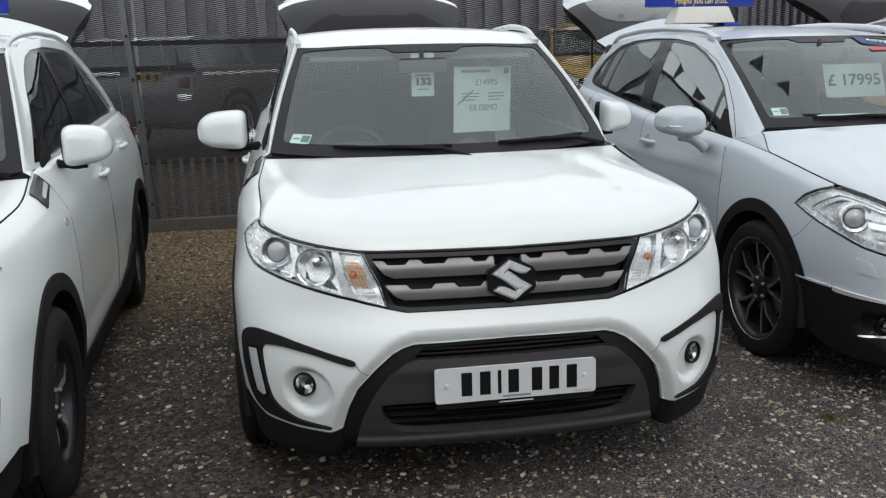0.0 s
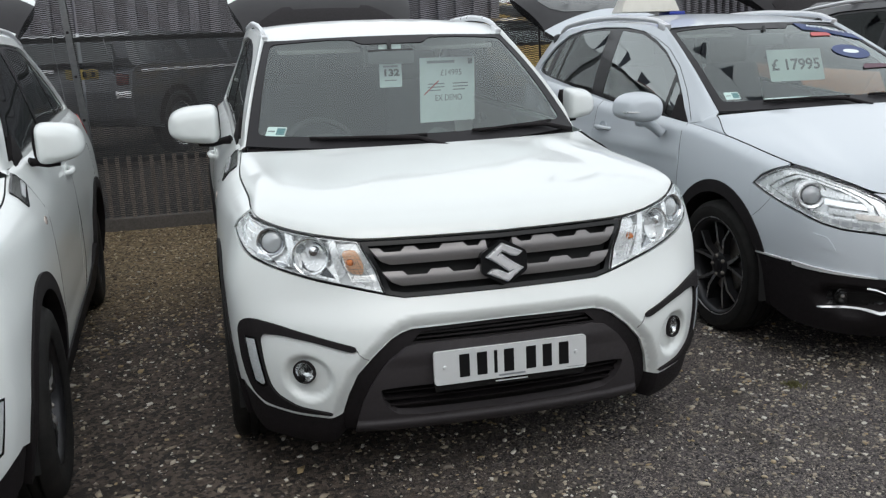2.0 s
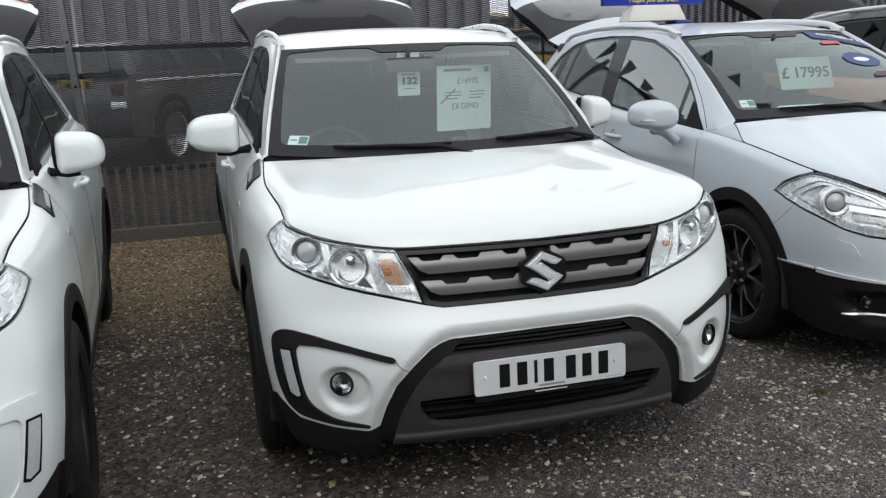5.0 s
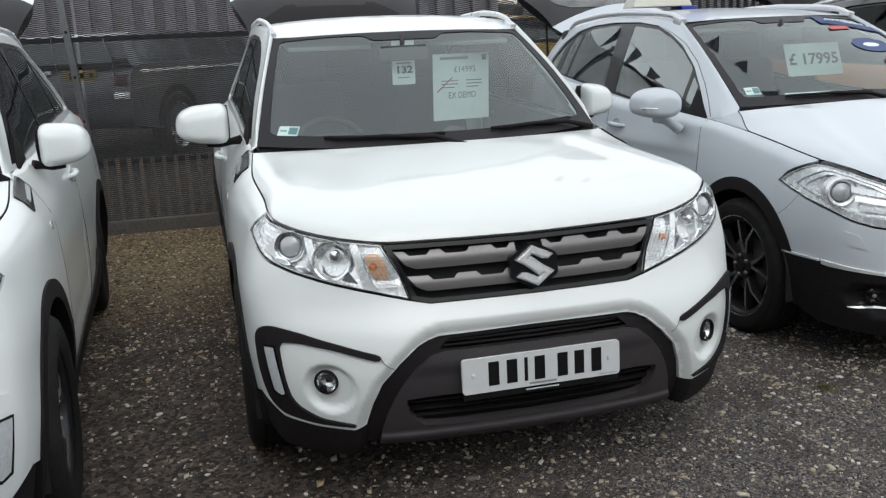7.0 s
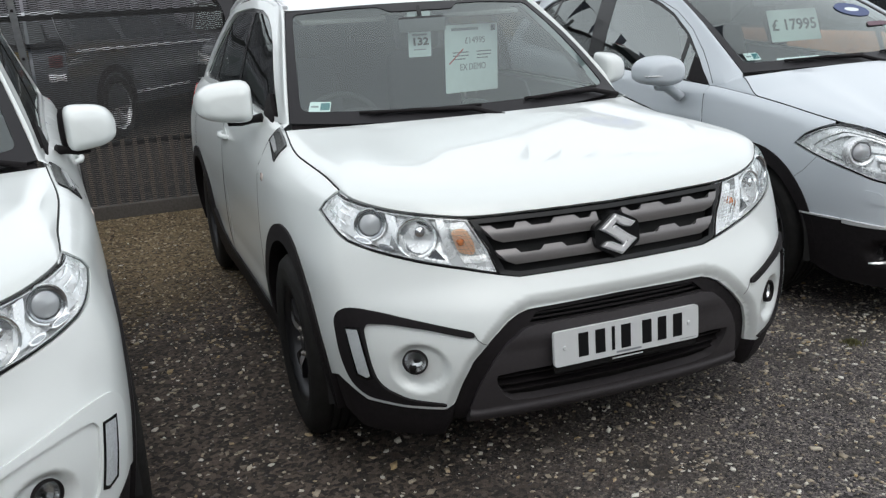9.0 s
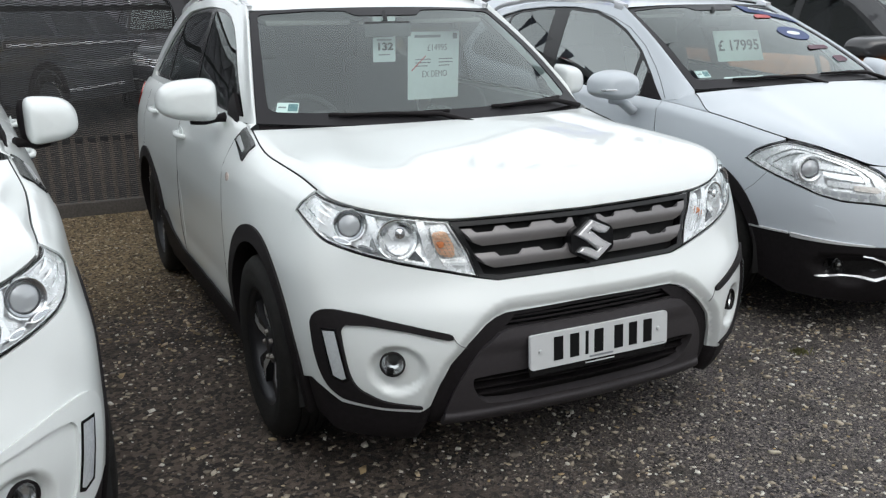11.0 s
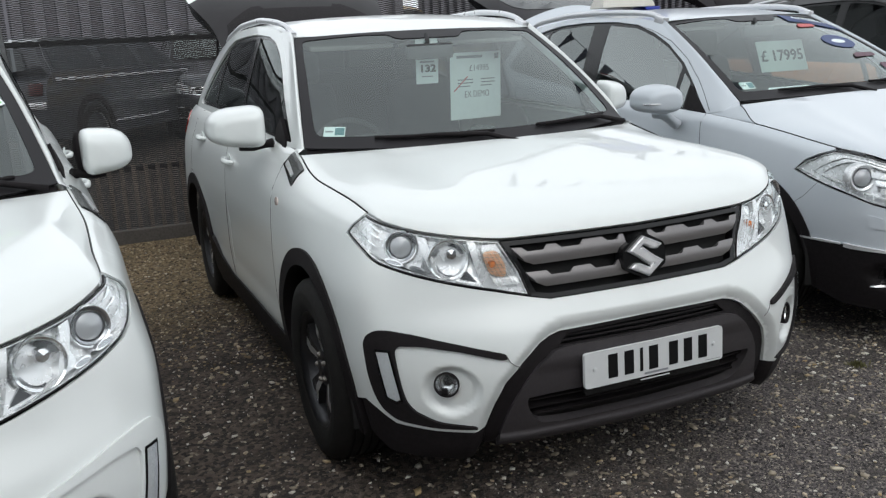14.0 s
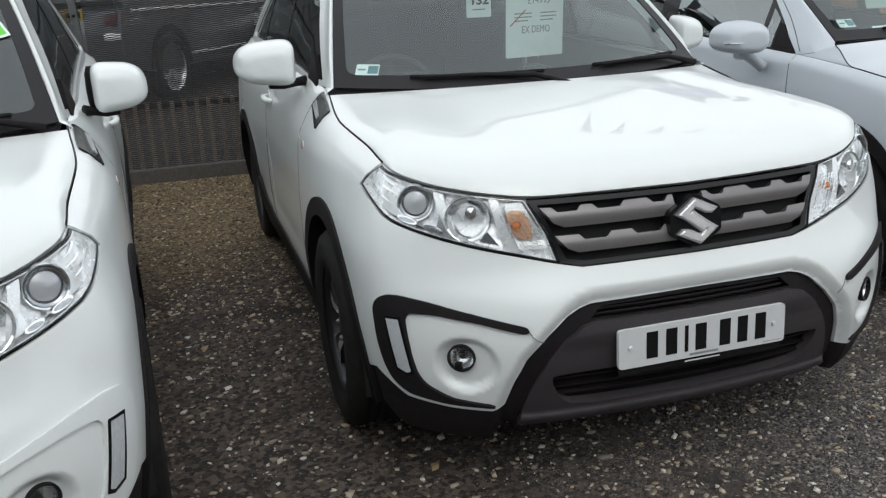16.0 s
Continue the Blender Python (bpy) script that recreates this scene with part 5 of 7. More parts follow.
    # pressed lines in the outer end
    for s0, s1, z0, z1 in ((0.875, 0.985, 0.912, 0.935), (0.868, 0.955, 0.893, 0.912), (0.90, 1.03, 0.872, 0.908)):
        sheet("housing_step", flip([(s0, z0), (s0 + 0.008, z0 + 0.004), (s1, z1 + 0.004), (s1 + 0.008, z1)], side), inner, REFLECTOR, body, h=0.02, off=-0.013, rim=0.006)
    # indicator: a pale ribbed chamber with its amber bulb
    cham = rounded([(0.520, 0.868), (0.470, 0.872), (0.432, 0.80), (0.410, 0.735), (0.478, 0.752), (0.508, 0.80)], 0.010)
    ind = sheet("indicator", flip(cham, side), inner, LAMP_GREY, body, h=0.015, off=-0.022, rim=0.02, label="ribbed clear indicator with an amber bulb")
    # peach sheet paints the warm tint that the lens shows on this side only
    if side < 0:
        sheet("warm_reflector", flip(rounded([(0.522, 0.85), (0.470, 0.854), (0.450, 0.81), (0.450, 0.772), (0.502, 0.782)], 0.02), side), inner, PEACH, ind, h=0.012, off=-0.017, rim=0.004)
    p = Vector(inner(np.array([side * 0.492]), np.array([0.815]), -0.012)[0])
    lathe("amber_bulb", [(-0.02, 0.012), (0.0, 0.011), (0.005, 0.008), (0.007, 0.0)], AMBER, ind, 24, m=Matrix.Translation(p) @ Vector((0, -1, 0.05)).to_track_quat("X", "Z").to_matrix().to_4x4())
    for k in range(11):
        z = 0.750 + k * 0.0105
        u = 0.416 + k * 0.0048
        sheet("lens_rib", flip([(u, z), (u + 0.068, z + 0.004), (u + 0.068, z + 0.0048), (u, z + 0.0008)], side), inner, REFLECTOR, ind, h=0.03, off=-0.006, rim=0.004)
    for k in range(6):
        u = 0.425 + k * 0.013
        sheet("lens_rib", flip([(u, 0.755), (u + 0.0008, 0.755), (u + 0.0458, 0.85), (u + 0.045, 0.85)], side), inner, REFLECTOR, ind, h=0.03, off=-0.007, rim=0.004)
    return body


LENS_BALL = material("projector_glass", (0.42, 0.43, 0.45), 0.10, metal=0.1, coat=1.0, rough_var=0.03)
# ---------------------------------------------------------------- the pearl-white crossover
def cross_skin():
    plan = [(0, 0), (0.25, 0.012), (0.45, 0.045), (0.6, 0.115), (0.72, 0.215), (0.80, 0.335), (0.845, 0.50), (0.866, 0.70), (0.872, 0.9),
            (0.866, 1.2), (0.86, 1.6), (0.86, 2.3), (0.862, 2.9), (0.87, 3.4), (0.86, 3.75), (0.82, 4.0), (0.72, 4.2), (0.5, 4.27), (0.0, 4.3)]
    front = Table((0.15, 0.16), (0.22, 0.08), (0.30, 0.03), (0.42, 0.0), (0.5, 0.0), (0.6, 0.012), (0.68, 0.035), (0.76, 0.075), (0.84, 0.14), (0.92, 0.25), (1.0, 0.40), (1.1, 0.55), blur=0.03)
    side = Table((0.15, -0.06), (0.25, -0.04), (0.38, -0.02), (0.5, -0.005), (0.62, 0.0), (0.75, -0.006), (0.88, -0.022), (1.0, -0.045), (1.12, -0.07), (1.2, -0.09), blur=0.03)
    top = Table((0, 0.80), (0.45, 0.802), (0.56, 0.803), (0.61, 0.805), (0.66, 0.812), (0.735, 0.843), (0.895, 0.884), (1.045, 0.903), (1.105, 0.908), (1.215, 0.926), (1.4, 0.957), (1.60, 0.985), (1.9, 1.015), (2.3, 1.04),
                (3.06, 1.085), (4.0, 1.175), (4.6, 1.215), (5.6, 1.22), blur=0.03)
    return Skin(plan, front, side, top, dents=[(0.74, 0.345, 0.20, 0.075, 0.045, 0.55)])


def build_cross(m, label):
    root = thing("parked_car", m, label, "car", "row of cars for sale")
    sk = cross_skin()
    rail_x = Table((1.1, 0.57), (1.95, 0.575), (2.4, 0.58), (3.1, 0.575), (3.75, 0.56), (4.1, 0.54), blur=0.05)
    rail_z = Table((1.1, 1.33), (1.6, 1.445), (2.0, 1.518), (2.33, 1.560), (2.8, 1.584), (3.2, 1.582), (3.6, 1.553), (3.85, 1.505), (4.1, 1.44), blur=0.06)
    cab = Cabin(sk, rail_x, rail_z, (0.70, 1.265, 1.084), (1.165, 1.090), (0.562, 2.075, 1.518), (2.02, 1.540), 3.95)
    wheels_y, ra, R = (1.0, 3.60), 0.37, 0.425
    sw = [sk.at_y(y) for y in wheels_y]
    zw = 0.345
    lamp = [(0.562, 0.70), (0.578, 0.748), (0.622, 0.785), (0.66, 0.803), (0.735, 0.836), (0.895, 0.877), (1.04, 0.897), (1.105, 0.899), (1.175, 0.876), (1.25, 0.844), (1.305, 0.806), (1.225, 0.776), (1.12, 0.744), (1.0, 0.711), (0.89, 0.676), (0.795, 0.656), (0.675, 0.647), (0.59, 0.636)]
    body = [(0, 0.60), (0.42, 0.605), (0.545, 0.62), (0.585, 0.631), (0.675, 0.642), (0.795, 0.651), (0.89, 0.671), (1.0, 0.706), (1.12, 0.739), (1.225, 0.771), (1.305, 0.800), (1.318, 0.72), (1.315, 0.66)]
    seam = [q for q in arc(sw[0], zw, R, 130, 162, 8) if q[1] > 0.49]
    chrome_line = [(1.245, 0.488), (1.035, 0.484), (0.99, 0.483), (0.665, 0.456), (0.5, 0.45), (0, 0.45)]
    sheet("front_bumper", both(body + seam + chrome_line), sk, PEARL, root, h=0.025)
    lo = [(0, 0.447), (0.5, 0.447), (0.665, 0.453), (0.99, 0.480), (1.245, 0.484)] + [q for q in arc(sw[0], zw, R, 162, 190, 8) if q[1] < 0.484] + [(1.2, 0.25), (1.05, 0.2), (0.6, 0.175), (0, 0.17)]
    sheet("lower_bumper", both(lo), sk, BLACK_PLASTIC, root, h=0.03, off=0.004)
    for side in (1, -1):
        sheet("chrome_strip", flip([(1.02, 0.491), (0.99, 0.489), (0.665, 0.461), (0.66, 0.455), (0.99, 0.470), (1.02, 0.474)], side), sk, BRIGHT_TRIM, root, h=0.02, off=0.010, rim=0.015)
        sheet("edge_strip", flip([(1.243, 0.494), (1.035, 0.491), (1.035, 0.483), (1.243, 0.486)], side), sk, BRIGHT_TRIM, root, h=0.03, off=0.008, rim=0.012)
        sheet("washer_cover", flip(rounded([(0.925, 0.632), (0.855, 0.618), (0.82, 0.562), (0.91, 0.572)], 0.012), side), sk, PEARL, root, h=0.02, off=0.004, rim=0.006)
        slot = rounded([(0.90, 0.300), (0.62, 0.292), (0.575, 0.312), (0.563, 0.34), (0.60, 0.382), (0.66, 0.398), (0.70, 0.402), (0.70, 0.398), (0.61, 0.378), (0.572, 0.34), (0.585, 0.316), (0.63, 0.299), (0.90, 0.306)], 0.006)
        sheet("fog_trim", flip(slot, side), sk, BRIGHT_TRIM, root, h=0.02, off=0.010, rim=0.02)
        sheet("fog_recess", flip(rounded([(0.88, 0.31), (0.63, 0.312), (0.60, 0.345), (0.65, 0.385), (0.86, 0.385)], 0.02), side), sk, GLOSS_BLACK, root, h=0.03, off=0.006, rim=0.01)
        p = Vector(sk(np.array([side * 0.80]), np.array([0.352]), 0.012)[0])
        fm = Matrix.Translation(p) @ Vector((side * 0.3, -0.95, 0)).to_track_quat("X", "Z").to_matrix().to_4x4()
        fog = lathe("fog_lamp", [(-0.02, 0.036), (0.004, 0.036), (0.006, 0.032), (-0.006, 0.026), (-0.02, 0.0)], GLOSS_BLACK, root, 28, m=fm)
        lathe("lens", [(0.0, 0.031), (0.006, 0.018), (0.008, 0.0)], LENS_GLASS, fog, 24, m=fm)
        lathe("bulb", [(-0.01, 0.010), (0.002, 0.009), (0.004, 0.0)], CHROME, fog, 12, m=fm)
        build_cross_lamp(root, sk, lamp, side)
    sheet("nose_panel", both([(0, 0.797), (0.56, 0.80), (0.655, 0.806), (0.617, 0.790), (0.572, 0.753), (0.552, 0.742), (0.45, 0.735), (0, 0.729)]), sk, PEARL, root, h=0.025)
    # grille
    g = [(0, 0.725), (0.45, 0.732), (0.545, 0.738), (0.553, 0.70), (0.578, 0.64), (0.545, 0.628), (0.42, 0.612), (0, 0.607)]
    sheet("grille", both(g), sk, CHROME, root, h=0.03, off=-0.004, rim=0.02, holes=[both([(0, 0.71), (0.44, 0.715), (0.53, 0.72), (0.556, 0.652), (0.53, 0.642), (0.41, 0.627), (0, 0.622)])])
    # black sheet for the shade behind the slats
    sheet("grille_backing", both(g), sk, SHADOW_BLACK, root, h=0.05, off=-0.04, rim=0)
    for z in (0.645, 0.668, 0.692):
        sheet("grille_slat", both([(0, z + 0.006), (0.535, z + 0.006), (0.535, z - 0.004), (0, z - 0.004)]), sk, SATIN, root, h=0.04, off=-0.012, rim=0.02)
    pm = frame_at((0, -0.012, 0.42), (1, 0, 0), (0, 0.03, 1))
    plate("number_plate", rounded([(-0.26, -0.0555), (0.26, -0.0555), (0.26, 0.0555), (-0.26, 0.0555)], 0.012), PLATE_WHITE, root, pm, 0.012)
    # bonnet
    s_back, s_lamp = sk.at_y(1.20), 1.108

    def bonnet(a, b):
        s = a * s_lamp
        F = sk(s, sk.top(np.abs(s)) + 0.001)
        B = np.stack([a * 0.745, 1.130 + 0.076 * np.abs(a) ** 2.2, 1.096 - 0.024 * np.abs(a) ** 2], -1)
        P = F + (B - F) * b[:, None]
        sg = s_lamp + (s_back - s_lamp) * b
        G = sk(sg, sk.top(sg))
        L = sk(np.full_like(b, s_lamp), np.full_like(b, float(sk.top(s_lamp))))
        E = np.array([0.745, 1.206, 1.072])
        fix = (G - (L + (E - L) * b[:, None])) * (np.abs(a) ** 5)[:, None]
        fix *= (1 - ramp(b, 0.75, 1.0))[:, None]
        fix[:, 0] *= np.sign(a)
        P = P + fix
        core = 1 - np.abs(a) ** 3
        P[:, 2] += 0.075 * (1 - np.exp(-b / 0.12)) * (1 - b) ** 1.2 * core
        P[:, 2] += (0.012 * np.exp(-((np.abs(a) - 0.70 + 0.1 * b) / 0.09) ** 2)) * ramp(b, 0.1, 0.6) * (1 - ramp(b, 0.9, 1))
        return P

    grid_sheet("bonnet", lambda a, b: bonnet(a, b ** 1.4), 81, 49, PEARL, root)
    sheet("cowl", [(-0.99, -0.16), (0.99, -0.16), (0.99, 0.01), (-0.99, 0.01)], cab.screen, BLACK_PLASTIC, root, h=0.05, off=-0.012, rim=0.02)
    top = lambda s: float(sk.top(s)) - 0.002
    edge_top = lambda s0, s1, n=18: [(s, top(s)) for s in np.linspace(s0, s1, n)]
    d1, d2, d3, end = sk.at_y(1.43), sk.at_y(2.52), sk.at_y(3.55), sk.at_y(4.05)
    gap, low = 0.0025, 0.36
    for side in (1, -1):
        wing = [(1.3155, 0.66), (1.3185, 0.72), (1.3055, 0.801), (1.25, 0.850), (1.178, 0.882), (1.112, 0.903)] + edge_top(1.115, d1 - gap, 20) + [(d1 - gap - 0.03, 0.85), (d1 - gap - 0.05, low)] + arc(sw[0], zw, R, 2, 129.5, 28)
        sheet("front_wing", flip(wing, side), sk, PEARL, root, h=0.03)
        door = edge_top(d1 + gap, d2 - gap) + [(d2 - gap, low), (d1 + gap - 0.05, low), (d1 + gap - 0.03, 0.85)]
        crease = lambda u, v: 0.008 * np.exp(-((v - 0.86) / 0.04) ** 2) - 0.012 * ramp(v, 0.78, 0.6) * ramp(v, 0.38, 0.48)
        fd = sheet("front_door", flip(door, side), sk, PEARL, root, h=0.035, off=crease)
        rear = edge_top(d2 + gap, d3 - gap) + [(d3 - gap, 0.80)] + [q for q in arc(sw[1], zw, R, 80, 178, 20) if q[0] < d3 - gap] + [(d2 + gap, low)]
        rd = sheet("rear_door", flip(rear, side), sk, PEARL, root, h=0.035, off=crease)
        quarter = edge_top(d3 + gap, end, 12) + [(end, 0.45), (sk.at_y(4.0), 0.38)] + [q for q in arc(sw[1], zw, R, 2, 79, 18) if q[0] > d3 + gap]
        sheet("rear_quarter", flip(quarter, side), sk, PEARL, root, h=0.04)
        for y in wheels_y:
            k = sk.at_y(y)
            sheet("arch_trim", flip(arc(k, zw, R + 0.006, -14, 194, 44) + arc(k, zw, ra, 194, -14, 44), side), sk, BLACK_PLASTIC, root, h=0.03, off=0.006, rim=0.05)
        a0, a1 = sw[0] + R - 0.01, sw[1] - R + 0.01
        sheet("sill", flip([(a0, 0.37), (a1, 0.37), (a1, 0.20), (a0, 0.20)], side), sk, BLACK_PLASTIC, root, h=0.05, off=0.006, rim=0.04)
        for y, z, owner in ((2.37, 0.925, fd), (3.38, 0.965, rd)):
            c = sk(np.array([side * sk.at_y(y)]), np.array([z]))[0]
            lathe("handle_cup", [(-0.015, 0.0), (-0.004, 0.036), (0.004, 0.042)], PEARL, owner, 22, m=Matrix.Translation(c) @ (Matrix() if side > 0 else pose(0, 0, 0, 0, 0, 180)) @ Matrix.Diagonal((1, 1.3, 1.0, 1)))
            tube("handle", [(c[0] - side * 0.004, c[1] - 0.10, c[2]), (c[0] + side * 0.020, c[1] - 0.075, c[2] + 0.002), (c[0] + side * 0.026, c[1], c[2] + 0.004), (c[0] + side * 0.020, c[1] + 0.07, c[2] + 0.004), (c[0] - side * 0.004, c[1] + 0.095, c[2] + 0.004)],
                 [0.010, 0.013, 0.015, 0.014, 0.012], PEARL, owner, 10)
        mir = build_mirror(root, (side * 1.000, 1.60, 1.106), side, PEARL, size=(0.200, 0.145, 0.168), foot=(side * 0.845, 1.585, 0.955), indicator=True)
        tube("repeater", [(side * (1.000 + 0.098 * math.cos(t)), 1.60 - 0.125 * math.sin(t) ** 0.6 - 0.004, 1.088) for t in np.linspace(0.25, 2.2, 14)], 0.0045, SATIN, mir, 6)
        sheet("mirror_base", flip([(1.43, 1.022), (1.52, 1.032), (1.625, 1.040), (1.63, 1.165), (1.60, 1.155)], side), cab.side, BLACK_PLASTIC, root, h=0.03, off=0.003, rim=0.02)
    for side in (1, -1):
        seams = [[(1.165, 0.752), (1.235, 0.684), (1.31, 0.630)], [(d1, top(d1)), (d1 - 0.03, 0.85), (d1 - 0.05, low)], [(d2, top(d2)), (d2, low)], [(d3, top(d3)), (d3, 0.79)]]
        seam_lines(root, sk, seams, side)
        tube("bonnet_seam", [sk(np.array([side * q]), np.array([float(sk.top(q)) + 0.0005]))[0] for q in np.linspace(1.11, s_lamp + (s_back - s_lamp) * 0.72, 24)], 0.0026, SHADOW_BLACK, root, 6)
        edge = bonnet(np.ones(9), np.linspace(0.70, 1.0, 9))
        qa = s_lamp + (s_back - s_lamp) * 0.70
        corner_panel(root, edge + np.array([0.002, 0, -0.001]), cab.low_corner, [sk(np.array([q]), np.array([float(sk.top(q)) - 0.001]))[0] for q in np.linspace(qa, sk.at_y(1.42), 17)], side, PEARL)
        tube("bonnet_seam", [(side * (p[0] + 0.001), p[1], p[2]) for p in edge], 0.0026, SHADOW_BLACK, root, 6)
    light = rounded([(1.44, 1.018), (1.60, 1.165), (1.75, 1.285), (1.95, 1.398), (2.12, 1.466), (2.32, 1.522), (2.55, 1.548), (2.9, 1.558), (3.25, 1.548), (3.5, 1.515), (3.70, 1.43), (3.83, 1.31), (3.84, 1.262), (3.74, 1.238), (3.35, 1.19), (2.9, 1.137), (2.4, 1.085), (1.9, 1.045)], 0.02, 3)
    panes = [rounded([(1.655, 1.045), (1.655, 1.185), (1.735, 1.24), (1.735, 1.05)], 0.01, 3),
             rounded([(1.76, 1.05), (1.77, 1.275), (1.96, 1.383), (2.13, 1.449), (2.32, 1.504), (2.62, 1.532), (2.585, 1.120), (2.2, 1.082)], 0.015, 3),
             rounded([(2.76, 1.140), (2.80, 1.540), (2.95, 1.542), (3.24, 1.530), (3.36, 1.513), (3.40, 1.208), (2.95, 1.158)], 0.015, 3),
             rounded([(3.43, 1.212), (3.39, 1.507), (3.53, 1.478), (3.57, 1.228)], 0.012, 3),
             rounded([(3.66, 1.245), (3.63, 1.435), (3.70, 1.402), (3.79, 1.31), (3.80, 1.275), (3.74, 1.254)], 0.012, 3)]
    build_upper(root, cab, PEARL, (light, panes), (1.315, 1.036), (2.12, 1.530), RAIL_SILVER, CROSS_GLASS)
    for side in (1, -1):
        tube("door_seam", [cab.side(np.array([side * y]), np.array([z]), 0.0005)[0] for y, z in ((1.41, 1.035), (1.50, 1.125), (1.58, 1.195), (1.74, 1.31), (1.93, 1.41), (2.12, 1.474), (2.32, 1.522))], 0.0016, SHADOW_BLACK, root, 6)
    build_rails(root, cab, RAIL_SILVER, 2.09, 3.75, 0.012, 0.020, 0.0165)
    build_interior(root, cab, 1.22)
    build_underside(root, sk, wheels_y, 0.395, 4.3)
    for y in wheels_y:
        for side in (1, -1):
            build_wheel(root, (side * 0.765, y, 0.334), side, "multi", 0.334, 0.205)
    for u0, u1, v in ((-0.02, -0.60, 0.005), (0.80, 0.28, 0.012)):
        pts = [cab.screen(np.array([u]), np.array([vv]), 0.02)[0] for u, vv in ((u0 + 0.16, v - 0.05), (u0, v + 0.03), ((u0 + u1) / 2, v + 0.05), (u1, v + 0.045))]
        wp = tube("wiper", pts, [0.012, 0.010, 0.008, 0.005], BLACK_PLASTIC, root, 8)
        tube("wiper_blade", [cab.screen(np.array([u]), np.array([v + 0.06]), 0.012)[0] for u in np.linspace(u0 + 0.06, u1 - 0.05, 9)], 0.007, BLACK_PLASTIC, wp, 6)
    build_tailgate(root, cab, PEARL, 26, (0.60, 1.56, 1.725), width=0.57)
    # dark glass panel in the front of the roof
    a, b = np.meshgrid(np.linspace(-0.62, 0.62, 13), np.linspace(0.46, 0.66, 11), indexing="ij")
    P = cab.roof(a.ravel(), b.ravel()) + np.array([0, 0, 0.004])
    link_mesh("sunroof", P, [(i * 11 + j, (i + 1) * 11 + j, (i + 1) * 11 + j + 1, i * 11 + j + 1) for i in range(12) for j in range(10)], FRIT, root)
    return root, sk, cab


def build_cross_lamp(root, sk, loop, side):
    inner = sk.level
    body = sheet("headlight", flip(loop, side), inner, LAMP_GREY, root, h=0.02, off=lambda u, v: -0.028 - 0.03 * ramp(v, 0.69, 0.75) * (1 - ramp(np.abs(u), 1.05, 1.2)), rim=0.02, label="large clear headlight with a projector and a row of small lights")
    q = np.array(loop)
    c = q.mean(0)
    grow = lambda k: [tuple(c + (p - c) * k) for p in q]
    sheet("seal", flip(loop, side), sk, BLACK_PLASTIC, body, h=0.03, off=-0.003, rim=0.004, holes=[flip(inset(loop, 0.0045), side)])
    sheet("housing_wall", flip(inset(loop, 0.004), side), sk, LAMP_GREY, body, h=0.03, off=-0.005, rim=0.05, holes=[flip(inset(loop, 0.0065), side)])
    sheet("lens", flip(grow(0.99), side), sk, LENS_GLASS, body, h=0.025, off=-0.001, rim=0.004)
    # bright inner border and the hooked light guide
    sheet("bezel", flip(grow(0.93), side), inner, LAMP_GREY, body, h=0.02, off=-0.018, rim=0.03, holes=[flip(grow(0.76), side)])
    sheet("light_guide", flip(grow(0.72), side), inner, LAMP_GREY, body, h=0.02, off=-0.022, rim=0.02, holes=[flip(grow(0.64), side)])
    p = Vector(inner(np.array([side * 0.95]), np.array([0.787]), -0.020)[0])
    m = Matrix.Translation(p) @ Vector((side * 0.30, -0.95, 0.05)).normalized().to_track_quat("X", "Z").to_matrix().to_4x4()
    bowl = lathe("projector_ring", [(-0.04, 0.066), (0.0, 0.064), (0.010, 0.056), (0.004, 0.046), (-0.02, 0.04)], LAMP_GREY, body, 32, m=m)
    lathe("projector", [(-0.02, 0.040), (0.004, 0.038), (0.016, 0.026), (0.022, 0.012), (0.023, 0.0)], LENS_BALL, bowl, 28, m=m)
    for k, (a, b) in enumerate((((0.90, 0.80), (0.68, 0.775)), ((0.88, 0.765), (0.66, 0.742)), ((0.86, 0.728), (0.66, 0.712)))):
        sheet("reflector_step", flip([(a[0], a[1] + 0.012), (a[0], a[1] - 0.012), (b[0], b[1] - 0.012), (b[0], b[1] + 0.012)], side), inner, LAMP_GREY if k != 1 else REFLECTOR, body, h=0.02, off=-0.030 + 0.004 * k, rim=0.03)
    for k in range(8):
        u = 0.955 - k * 0.042
        z = np.interp(u, [0.6, 0.8, 0.9, 1.0], [0.652, 0.664, 0.682, 0.708])
        cell = rounded([(u + 0.016, z + 0.009), (u - 0.016, z + 0.007), (u - 0.013, z + 0.024), (u + 0.013, z + 0.027)], 0.004, 2)
        sheet("running_light", flip(cell, side), inner, LENS_BALL, body, h=0.02, off=-0.012, rim=0.012)
    sheet("indicator", flip([(0.74, 0.722), (0.64, 0.715), (0.62, 0.70), (0.64, 0.688), (0.74, 0.70)], side), inner, material_amber_pale(), body, h=0.02, off=-0.016, rim=0.01)
    return body


def material_amber_pale():
    m = bpy.data.materials.get("pale_amber")
    return m or material("pale_amber", (0.70, 0.65, 0.61), 0.25, coat=0.5, grain=0.15, grain_scale=90)
# ---------------------------------------------------------------- ground: a gravel yard that rises gently behind the fence
YAW = 9.7  # the middle car's turn; the fence runs square to it
CAR = pose(0.2227, 2.5623, 0, 0, 0, YAW)
FENCE_Y = 5.42


def lay(x, y):
    """Height of the ground."""
    p = CAR.inverted() @ Vector((x, y, 0))
    back = max(0.0, min(p.y - FENCE_Y - 0.3, 12))
    bank = min(1.0, max(0.0, (1.2 - p.x) / 1.5))
    return 0.045 * back + 0.018 * bank * min(back, 4.5) + 0.006 * noise.noise((x * 0.9, y * 0.9, 0)) * (1 if abs(x) + abs(y) < 30 else 0)


